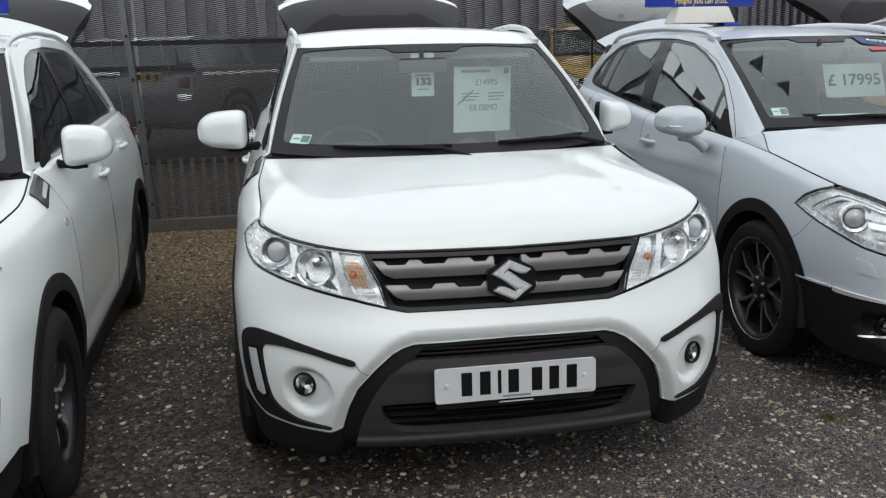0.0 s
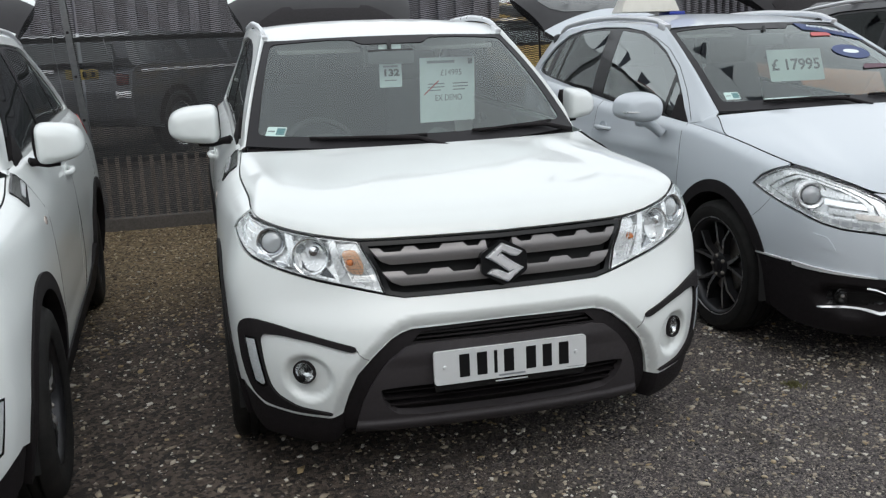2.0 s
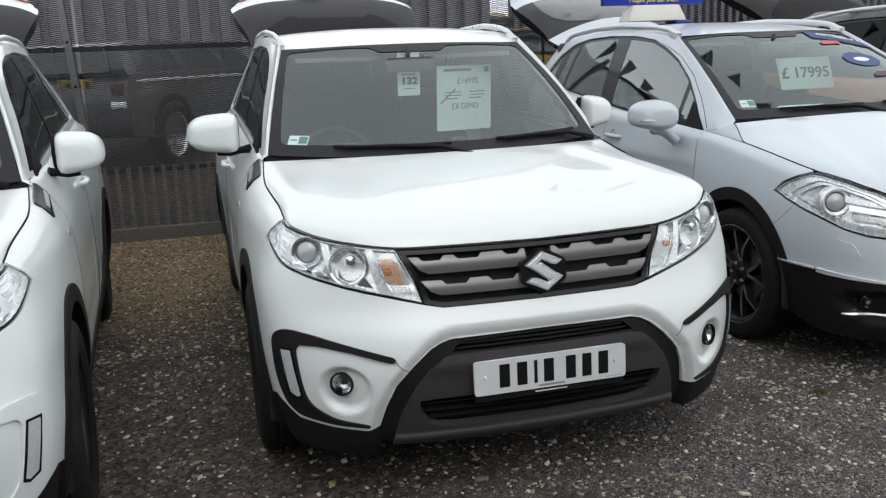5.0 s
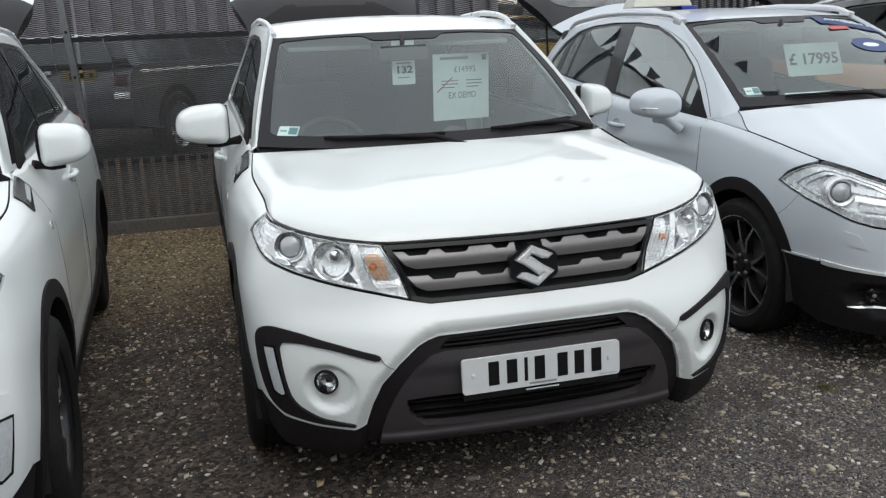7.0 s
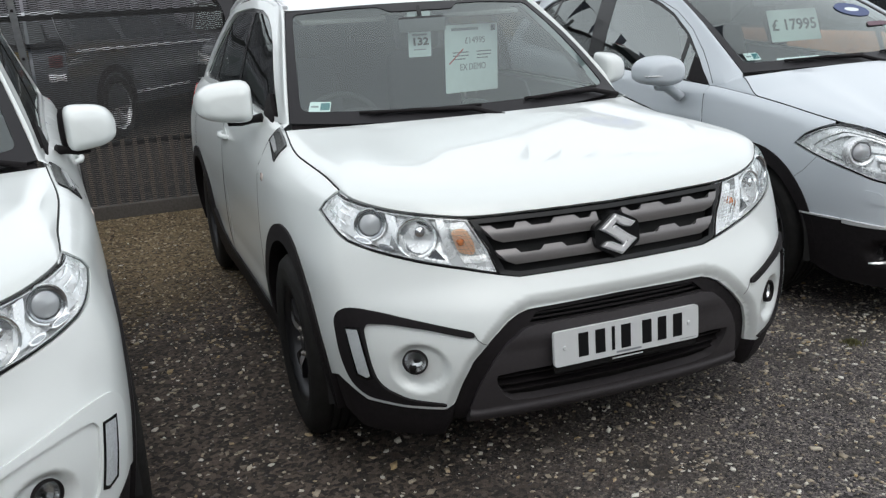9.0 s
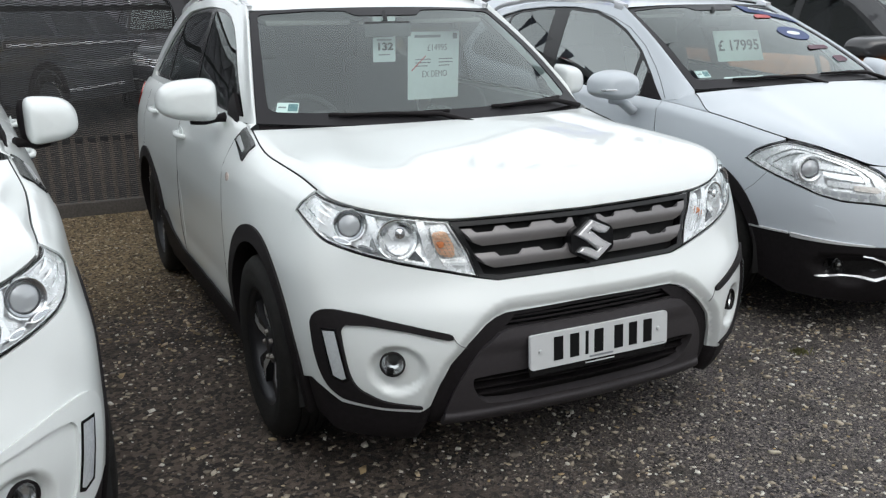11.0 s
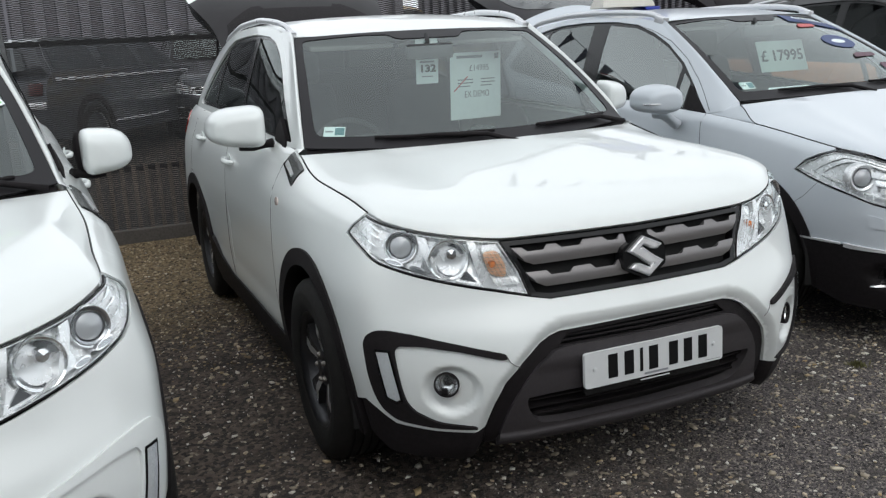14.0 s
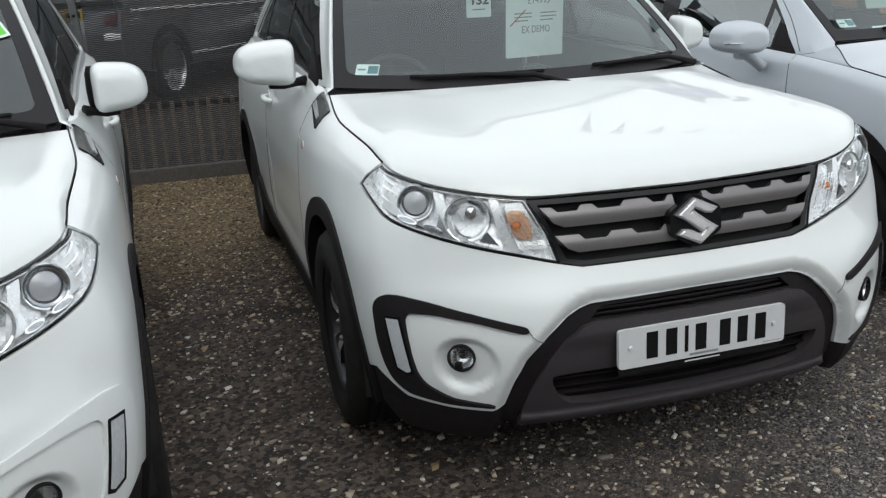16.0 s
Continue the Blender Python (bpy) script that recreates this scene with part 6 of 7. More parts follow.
def gravel_material():
    m = bpy.data.materials.new("gravel")
    m.use_nodes = True
    t = m.node_tree
    b = t.nodes["Principled BSDF"]
    co = t.nodes.new("ShaderNodeTexCoord").outputs["Object"]
    cols = []
    bumps = []
    for scale, dark, pale in ((125.0, (0.022, 0.0185, 0.0195), (0.172, 0.150, 0.147)), (210.0, (0.022, 0.0185, 0.0195), (0.160, 0.138, 0.133))):
        v = t.nodes.new("ShaderNodeTexVoronoi")
        v.inputs["Scale"].default_value = scale
        t.links.new(co, v.inputs["Vector"])
        g = t.nodes.new("ShaderNodeRGBToBW")
        t.links.new(v.outputs["Color"], g.inputs[0])
        own = mix_node(t, ramp_node(t, g.outputs[0], 0.30, 0.72), dark, pale)
        cols.append(mix_node(t, ramp_node(t, g.outputs[0], 0.76, 0.82), own, (0.36, 0.32, 0.26)))
        bumps.append(v.outputs["Distance"])
    col = mix_node(t, ramp_node(t, noise_node(t, co, 5.0, 4), 0.4, 0.6), cols[0], cols[1])
    # earth showing through, and the tan pea gravel along the fence
    col = mix_node(t, ramp_node(t, noise_node(t, co, 2.2, 5), 0.52, 0.70), col, (0.045, 0.038, 0.032))
    v = t.nodes.new("ShaderNodeTexVoronoi")
    v.inputs["Scale"].default_value = 60.0
    t.links.new(co, v.inputs["Vector"])
    g = t.nodes.new("ShaderNodeRGBToBW")
    t.links.new(v.outputs["Color"], g.inputs[0])
    tan = mix_node(t, ramp_node(t, g.outputs[0], 0.15, 0.9), (0.058, 0.040, 0.022), (0.35, 0.262, 0.146))
    turn = t.nodes.new("ShaderNodeMapping")
    turn.inputs["Rotation"].default_value = (0, 0, radians(-YAW))
    t.links.new(co, turn.inputs["Vector"])
    sep = t.nodes.new("ShaderNodeSeparateXYZ")
    t.links.new(turn.outputs[0], sep.inputs[0])
    wob = t.nodes.new("ShaderNodeMath")
    wob.operation = "MULTIPLY_ADD"
    t.links.new(noise_node(t, co, 1.3, 5), wob.inputs[0])
    wob.inputs[1].default_value = 1.6
    t.links.new(sep.outputs["Y"], wob.inputs[2])
    zone = ramp_node(t, wob.outputs[0], 5.7, 6.8)
    past = ramp_node(t, sep.outputs["Y"], 8.02, 7.92)
    both_zones = t.nodes.new("ShaderNodeMath")
    both_zones.operation = "MULTIPLY"
    t.links.new(zone, both_zones.inputs[0])
    t.links.new(past, both_zones.inputs[1])
    zone = both_zones.outputs[0]
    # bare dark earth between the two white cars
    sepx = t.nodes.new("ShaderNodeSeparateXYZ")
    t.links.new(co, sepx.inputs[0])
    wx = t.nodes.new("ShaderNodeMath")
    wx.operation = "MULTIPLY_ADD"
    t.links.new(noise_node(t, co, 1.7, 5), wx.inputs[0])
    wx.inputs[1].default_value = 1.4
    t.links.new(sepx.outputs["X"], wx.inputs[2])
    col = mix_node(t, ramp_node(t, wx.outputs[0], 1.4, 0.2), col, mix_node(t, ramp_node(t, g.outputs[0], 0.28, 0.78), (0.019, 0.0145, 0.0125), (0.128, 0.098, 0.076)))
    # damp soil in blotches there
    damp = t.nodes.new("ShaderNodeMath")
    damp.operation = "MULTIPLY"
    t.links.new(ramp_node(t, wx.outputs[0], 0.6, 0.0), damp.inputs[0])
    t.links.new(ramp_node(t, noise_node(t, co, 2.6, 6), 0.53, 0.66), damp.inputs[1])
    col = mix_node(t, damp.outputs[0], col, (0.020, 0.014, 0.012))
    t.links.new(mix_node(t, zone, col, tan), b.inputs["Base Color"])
    b.inputs["Roughness"].default_value = 0.85
    add = t.nodes.new("ShaderNodeMath")
    add.operation = "ADD"
    t.links.new(bumps[0], add.inputs[0])
    t.links.new(bumps[1], add.inputs[1])
    bn = t.nodes.new("ShaderNodeBump")
    bn.inputs["Strength"].default_value, bn.inputs["Distance"].default_value, bn.invert = 0.9, 0.007, True
    t.links.new(add.outputs[0], bn.inputs["Height"])
    t.links.new(bn.outputs[0], b.inputs["Normal"])
    return m


GRAVEL = gravel_material()
gr = bmesh.new()
bmesh.ops.create_grid(gr, x_segments=160, y_segments=160, size=1)
for v in gr.verts:
    x, y = [math.copysign(abs(c) ** 3.2, c) * 700 + abs(c) * math.copysign(9, c) for c in (v.co.x, v.co.y)]
    v.co = Vector((x, y + 4, lay(x, y + 4)))
tagged(part("ground", gr, GRAVEL), "dark gravel yard scattered with pale stones", "ground", kind="structure")


GREYS = ((0.0, (0.010, 0.009, 0.0095)), (0.42, (0.036, 0.032, 0.034)), (0.62, (0.120, 0.103, 0.099)), (0.82, (0.235, 0.204, 0.180)), (0.94, (0.32, 0.285, 0.24)), (1.0, (0.52, 0.48, 0.42)))


def stone_material(name="loose_stones", tones=GREYS):
    m = bpy.data.materials.new(name)
    m.use_nodes = True
    t = m.node_tree
    b = t.nodes["Principled BSDF"]
    geo = t.nodes.new("ShaderNodeNewGeometry")
    r = t.nodes.new("ShaderNodeValToRGB")
    r.color_ramp.elements[0].color, r.color_ramp.elements[1].color = (*tones[0][1], 1), (*tones[-1][1], 1)
    for p, c in tones[1:-1]:
        r.color_ramp.elements.new(p).color = (*c, 1)
    t.links.new(geo.outputs["Random Per Island"], r.inputs[0])
    co = t.nodes.new("ShaderNodeTexCoord").outputs["Object"]
    t.links.new(mix_node(t, ramp_node(t, noise_node(t, co, 160, 4), 0.58, 0.9), r.outputs[0], (0.06, 0.055, 0.05)), b.inputs["Base Color"])
    b.inputs["Roughness"].default_value = 0.8
    return m


def scatter(name, count, region, size, mat, label, seed, tan=False, power=1.25, clumps=0):
    """Loose stones as one joined mesh."""
    rng = np.random.default_rng(seed)
    ico = bmesh.new()
    if tan:
        bmesh.ops.create_cube(ico, size=1.3)
        bmesh.ops.triangulate(ico, faces=ico.faces)
    else:
        bmesh.ops.create_icosphere(ico, subdivisions=1, radius=1)
    base = np.array([v.co[:] for v in ico.verts])
    tri = np.array([[v.index for v in f.verts] for f in ico.faces])
    ico.free()
    x = rng.uniform(region[0], region[1], count)
    y = region[2] + (region[3] - region[2]) * rng.uniform(0, 1, count) ** power
    if clumps:
        # most stones lie in loose clumps
        cx, cy = rng.uniform(region[0], region[1], clumps), region[2] + (region[3] - region[2]) * rng.uniform(0, 1, clumps) ** power
        k = rng.integers(0, clumps, count)
        near = rng.random(count) < 0.45
        x = np.where(near, cx[k] + rng.normal(0, 0.055, count), x)
        y = np.where(near, cy[k] + rng.normal(0, 0.055, count), y)
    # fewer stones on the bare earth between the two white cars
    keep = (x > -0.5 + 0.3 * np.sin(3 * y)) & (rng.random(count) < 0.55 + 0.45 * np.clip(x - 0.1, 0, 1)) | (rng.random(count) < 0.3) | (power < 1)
    x, y = x[keep], y[keep]
    count = len(x)
    s = size[0] + (size[1] - size[0]) * rng.uniform(0, 1, count) ** 2.5
    V = base[None] * (1 + 0.75 * (rng.random((count, len(base), 1)) - 0.5))
    V = V * (s[:, None] * np.stack([rng.uniform(0.7, 1.3, count), rng.uniform(0.6, 1.0, count), rng.uniform(0.22, 0.42, count)], 1))[:, None, :]
    # broken faces: each stone sheared its own way
    V[..., 0] += V[..., 1] * rng.uniform(-0.6, 0.6, count)[:, None]
    V[..., 2] += V[..., 0] * rng.uniform(-0.2, 0.2, count)[:, None]
    w = rng.uniform(0, 2 * math.pi, count)
    c, q = np.cos(w)[:, None], np.sin(w)[:, None]
    V = np.stack([V[..., 0] * c - V[..., 1] * q, V[..., 0] * q + V[..., 1] * c, V[..., 2]], -1)
    z = np.array([lay(a, b) for a, b in zip(x, y)])
    V += np.stack([x, y, z + s * 0.22], 1)[:, None, :]
    F = (tri[None] + (np.arange(count) * len(base))[:, None, None]).reshape(-1, 3)
    me = bpy.data.meshes.new(name)
    me.vertices.add(count * len(base))
    me.vertices.foreach_set("co", V.reshape(-1))
    me.loops.add(len(F) * 3)
    me.loops.foreach_set("vertex_index", F.reshape(-1))
    me.polygons.add(len(F))
    me.polygons.foreach_set("loop_start", np.arange(len(F)) * 3)
    me.update(calc_edges=True)
    me.materials.append(mat)
    return tagged(new(name, me), label, "gravel", kind="stuff")


STONES = stone_material()
CREAM = stone_material("cream_stones", ((0.0, (0.16, 0.135, 0.115)), (0.3, (0.33, 0.28, 0.21)), (0.55, (0.46, 0.40, 0.31)), (0.66, (0.40, 0.29, 0.15)), (0.80, (0.58, 0.54, 0.46)), (1.0, (0.74, 0.72, 0.66))))
PEBBLES = stone_material("pea_gravel", ((0.0, (0.045, 0.031, 0.018)), (0.4, (0.16, 0.115, 0.066)), (0.75, (0.33, 0.25, 0.15)), (1.0, (0.62, 0.52, 0.38))))
scatter("pea_gravel", 17000, (-3.4, 0.6, 4.2, 8.0), (0.005, 0.015), PEBBLES, "tan pea gravel along the foot of the fence", 11, True, 0.75)
scatter("stone_chips", 84000, (-3.0, 3.6, 0.7, 6.6), (0.0032, 0.0075), STONES, "small grey and buff stone chips covering the yard", 9, True)
scatter("loose_stones", 20000, (-3.0, 4.2, 0.7, 7.4), (0.0036, 0.0115), CREAM, "loose cream and tan stones lying on the yard", 5, True, 1.25, 900)
scatter("broken_stones", 9500, (-2.6, 3.9, 0.7, 5.6), (0.006, 0.0145), CREAM, "larger broken cream stones strewn over the yard", 23, True, 1.05, 420)

scatter("pale_stones", 1300, (-2.3, 0.9, 0.7, 4.6), (0.007, 0.021), CREAM, "pale broken stones strewn over the dark earth", 31, True, 0.95, 260)

# a small green tuft growing through the gravel
MOSS = material("moss_green", (0.11, 0.105, 0.04), 0.8, grain=0.3, grain_scale=80)
rng = random.Random(8)
V, F = [], []
for k in range(170):
    w, d = rng.uniform(0, 6.283), abs(rng.gauss(0, 0.022))
    x, y, turn, tall = d * math.cos(w), d * math.sin(w), rng.uniform(0, 6.283), rng.uniform(0.008, 0.024)
    lean = (rng.uniform(-0.014, 0.014), rng.uniform(-0.014, 0.014))
    c, q = 0.0035 * math.cos(turn), 0.0035 * math.sin(turn)
    n = len(V)
    V += [(x - c, y - q, 0), (x + c, y + q, 0), (x + c * 0.8 + lean[0] * 0.5, y + q * 0.8 + lean[1] * 0.5, tall * 0.6), (x + lean[0], y + lean[1], tall)]
    F += [(n, n + 1, n + 2), (n, n + 2, n + 3)]
tuft = link_mesh("moss_tuft", V, F, MOSS, None, False)
tuft.matrix_world = Matrix.Translation((1.56, 3.30, lay(1.56, 3.30)))
tagged(tuft, "small green tuft growing through the gravel", "plant", kind="stuff")

# ---------------------------------------------------------------- the cars
suv, SK, CAB = build_suv(CAR, "white compact four-by-four with black trim, tailgate open, parked on gravel")
CROSS = pose(2.53, 3.26, 0, 0, 0, 10.0) @ Matrix.Translation((0.031, 0, 0)) @ Matrix.Diagonal((1.035, 1, 1, 1))
LEFT = pose(-1.982, 1.81, 0, 0, 0, 13.3)
cross, SKC, CABC = build_cross(CROSS, "pearl-white crossover with black lower bumper, tailgate open")
LEFT_CAR = tagged(copy_thing(suv, LEFT), "white compact four-by-four with a green windscreen sticker, tailgate open")


def repaint(ob, swaps):
    for o in (ob, *ob.children_recursive):
        if o.type == "MESH":
            for slot in o.material_slots:
                for old, now, only in swaps:
                    if slot.material == old and (not only or any(o.name.startswith(k) for k in only)):
                        slot.link = "OBJECT"
                        slot.material = now
                        break
    return ob


for o in LEFT_CAR.children:
    if o.name.startswith("tailgate"):
        o.matrix_local = Matrix.Diagonal((0.88, 1, 1, 1))
for car, at, size in ((suv, (0.848, 1.65, 1.115), (0.74, 0.8, 0.90, 1)), (LEFT_CAR, (0.845, 1.59, 1.095), (0.80, 0.85, 0.95, 1))):
    turned = next(o for o in car.children if o.name.startswith("wing_mirror") and o.bound_box[0][0] > 0)
    turned.matrix_local = Matrix.Translation(at) @ Matrix.Diagonal(size) @ Matrix.Translation((-0.845, -1.575, -1.11))
for o in [o for o in LEFT_CAR.children_recursive if o.name.startswith("hinge_cover")]:
    bpy.data.objects.remove(o)
for o in [o for o in LEFT_CAR.children_recursive if o.name.startswith("spoiler")]:
    o.matrix_local = Matrix.Translation((0, -0.02, 1.515)) @ Matrix.Diagonal((1.18, 1, 1.9, 1)) @ Matrix.Translation((0, 0, -1.515))
repaint(LEFT_CAR, [(BLACK_PLASTIC, WHITE, ("corner_trim",))])
ORANGE_PAINT = material("orange_paint", (0.62, 0.20, 0.03), 0.35, coat=1.0, dirt=0.05)
DARK_PAINT = material("black_paint", (0.015, 0.015, 0.017), 0.3, coat=1.0, dirt=0.05)
YELLOW_PAINT = material("gold_paint", (0.42, 0.27, 0.04), 0.35, coat=0.8, dirt=0.08)
BLUE_PAINT = material("blue_paint", (0.03, 0.05, 0.16), 0.35, coat=0.8, dirt=0.08)
SILVER_PAINT = material("silver_paint", (0.085, 0.09, 0.10), 0.25, metal=0.5, coat=0.9, dirt=0.1)
GREY_PAINT = material("dark_grey_paint", (0.042, 0.047, 0.058), 0.35, coat=0.8, dirt=0.2)
roofish = ("roof", "windscreen_pillar", "side_frame", "tailgate", "spoiler", "gate_edge", "wing_mirror")
repaint(tagged(copy_thing(suv, pose(4.85, 3.95, 0, 0, 0, 10.5) @ Matrix.Scale(1.05, 4)), "orange compact four-by-four with a black roof, parked in the row"), [(WHITE, DARK_PAINT, roofish), (WHITE, ORANGE_PAINT, None)])
# ---------------------------------------------------------------- steel mesh fence on a kerb behind the cars
FENCE_STEEL = material("fence_steel", (0.016, 0.0165, 0.018), 0.55, metal=0.2, grain=0.2, grain_scale=30, dirt=0.3, dirt_color=(0.06, 0.052, 0.045), dirt_scale=2.5)
POST_STEEL = material("post_steel", (0.11, 0.115, 0.12), 0.5, metal=0.3, grain=0.15, grain_scale=40, dirt=0.3, dirt_color=(0.13, 0.10, 0.08))
RIB_DUSTY = material("dusty_rib", (0.17, 0.14, 0.118), 0.8, grain=0.25, grain_scale=25, dirt=0.5, dirt_color=(0.10, 0.08, 0.065), dirt_scale=4)
KERB = material("kerb_concrete", (0.075, 0.067, 0.06), 0.9, grain=0.25, grain_scale=70, bump=0.4, bump_scale=200, dirt=0.5, dirt_color=(0.05, 0.045, 0.04), dirt_scale=3)
FENCE = CAR @ pose(0, FENCE_Y, 0)


def mesh_panel(name, x0, x1, z0, z1, pitch, cell, strand, parent):
    """Expanded steel mesh: rows of wavy strands that meet at the knots."""
    count = int((x1 - x0) / cell) * 2
    step = (x1 - x0) / count
    xs = np.array([x0 + step * (k + d) for k in range(count) for d in (0.18, 0.82)])
    rows = np.arange(z0, z1, pitch)
    nx, nr = len(xs), len(rows)
    half = np.repeat(np.arange(count), 2)
    wave = np.where((half[None, :] + np.arange(nr)[:, None]) % 2 == 0, 0.20, -0.20) * pitch
    z = rows[:, None] + wave
    X = np.broadcast_to(xs, (nr, nx))
    ring = []
    for dy, dz in ((-0.003, -strand / 2), (-0.005, strand / 2), (0.004, strand * 0.75)):
        ring.append(np.stack([X, np.full_like(z, dy), z + dz], -1))
    V = np.stack(ring, 2).reshape(-1, 3)
    i = (np.arange(nr)[:, None] * nx + np.arange(nx - 1)[None, :]).ravel() * 3
    F = np.concatenate([np.stack([i, i + 3, i + 4, i + 1], 1), np.stack([i + 1, i + 4, i + 5, i + 2], 1)])
    me = bpy.data.meshes.new(name)
    me.vertices.add(len(V))
    me.vertices.foreach_set("co", V.reshape(-1))
    me.loops.add(len(F) * 4)
    me.loops.foreach_set("vertex_index", F.reshape(-1))
    me.polygons.add(len(F))
    me.polygons.foreach_set("loop_start", np.arange(len(F)) * 4)
    me.update(calc_edges=True)
    me.materials.append(FENCE_STEEL)
    ob = new(name, me)
    ob.parent = parent
    ob["kind"] = "stuff"
    return ob


fence = thing("fence", FENCE, "dark grey expanded steel mesh fence with bolted straps", "fence", kind="structure")
joints = [-4.65, -1.90, 0.85, 3.60, 6.35]
for x0, x1 in zip(joints, joints[1:]):
    mesh_panel("mesh_panel", x0 + 0.002, x1 - 0.002, 0.12, 2.14, 0.0084, 0.105, 0.0045, fence)
    n = int((x1 - x0) / 0.092)
    for k in range(1, n):
        x = x0 + (x1 - x0) * k / n
        block("rib", (0.034, 0.0062, 0.54), (x, 0.0, 0.375), RIB_DUSTY, fence, 0)
for x in joints:
    # one strap was bolted on askew
    askew = -3.4 if abs(x + 1.90) < 0.01 else 0.0
    tilt, slip = pose(0, 0, 0, 0, askew, 0), -0.055 if askew else 0.0
    mid = x + slip + math.tan(radians(askew)) * (1.12 - 1.42)
    block("post", (0.055, 0.05, 2.24), (mid, 0.035, 1.12), POST_STEEL, fence, 0.006, m=tilt)
    face = block("strap", (0.052, 0.008, 2.16), (mid, -0.014, 1.12), POST_STEEL, fence, 0.002, m=tilt)
    for z in np.arange(0.25, 2.15, 0.36):
        lathe("bolt", [(0.0, 0.012), (0.008, 0.012), (0.011, 0.007), (0.011, 0.0)], BLACK_PLASTIC, face, 8, m=Matrix.Translation((x + slip + math.tan(radians(askew)) * (z - 1.42), -0.018, z)) @ pose(0, 0, 0, 0, 0, -90))
for z in (0.61, 1.63, 2.12):
    block("rail", (joints[2] - joints[0], 0.03, 0.04), ((joints[0] + joints[2]) / 2, 0.022, z), FENCE_STEEL, fence, 0.004)
kerb = block("kerb", (joints[-1] - joints[0] + 0.4, 0.10, 0.30), ((joints[0] + joints[-1]) / 2, 0.0, -0.04), KERB, None, 0.012)
kerb.matrix_world = FENCE
for pts in ([(-2.115, 2.14), (-2.10, 1.95), (-2.09, 1.50), (-2.05, 1.02), (-2.04, 0.75)], [(-1.70, 1.63), (-1.68, 1.52), (-1.65, 1.44), (-1.64, 1.33)]):
    tube("tie_wire", [(x, -0.022, z) for x, z in pts], 0.0032, POST_STEEL, fence, 6)
tagged(kerb, "dirty concrete kerb under the mesh fence", "kerb", kind="structure")

# ---------------------------------------------------------------- behind the fence
CLADDING = material("metal_cladding", (0.235, 0.228, 0.257), 0.5, metal=0.2, grain=0.08, grain_scale=3, dirt=0.35, dirt_color=(0.16, 0.15, 0.15), dirt_scale=1.2)
DULL_YELLOW = material("dull_yellow_plate", (0.17, 0.125, 0.025), 0.6, grain=0.15)
DULL_RED = material("dull_red_light", (0.07, 0.012, 0.012), 0.4, grain=0.2)
ESTATE_GLASS = material("estate_glass", (0.04, 0.047, 0.05), 0.2, coat=0.5, grain=0.25, grain_scale=5)
LOUVRE = material("louvre_steel", (0.10, 0.10, 0.105), 0.5, metal=0.3, grain=0.1)


def shed(m, width, height, pitch, label, vents=()):
    """A long ribbed metal shed wall with a flat cap."""
    ob = thing("shed", m, label, "building", kind="structure")
    xs, prof = [], []
    x = 0.0
    while x < width:
        for dx, d in ((0, 0), (0.46, 0), (0.50, -0.16), (0.96, -0.16), (1.0, 0)):
            xs.append(x + dx * pitch)
            prof.append(d)
        x += pitch
    n = len(xs)
    V = [(a, d, 0) for a, d in zip(xs, prof)] + [(a, d, height) for a, d in zip(xs, prof)] + [(a, 5.0, height) for a in xs]
    F = [(i, i + 1, n + i + 1, n + i) for i in range(n - 1)] + [(n + i, n + i + 1, 2 * n + i + 1, 2 * n + i) for i in range(n - 1)]
    link_mesh("wall", V, F, CLADDING, ob, False)
    block("cap", (width + 0.2, 0.16, 0.22), (width / 2, -0.02, height), LOUVRE, ob, 0.01)
    for x, z, w, h in vents:
        frame_ob = block("vent", (w, 0.06, h), (x, -0.07, z), LOUVRE, ob, 0.006)
        for k in range(int(h / 0.09)):
            block("slat", (w - 0.06, 0.03, 0.05), (x, -0.115, z - h / 2 + 0.06 + k * 0.09), FENCE_STEEL, frame_ob, 0.004, m=pose(0, 0, 0, 30, 0, 0))
    return ob


shed(pose(-11, 15.5, 0.2, 0, 0, YAW), 13.5, 3.3, 0.36, "grey ribbed metal shed behind the fence")
shed(pose(3.2, 19.5, 0.3, 0, 0, 6), 16, 6.2, 0.19, "pale grey ribbed metal building with louvred vents", [(2.6 + 2.1 * k, 3.0, 0.9, 1.5) for k in range(5)])


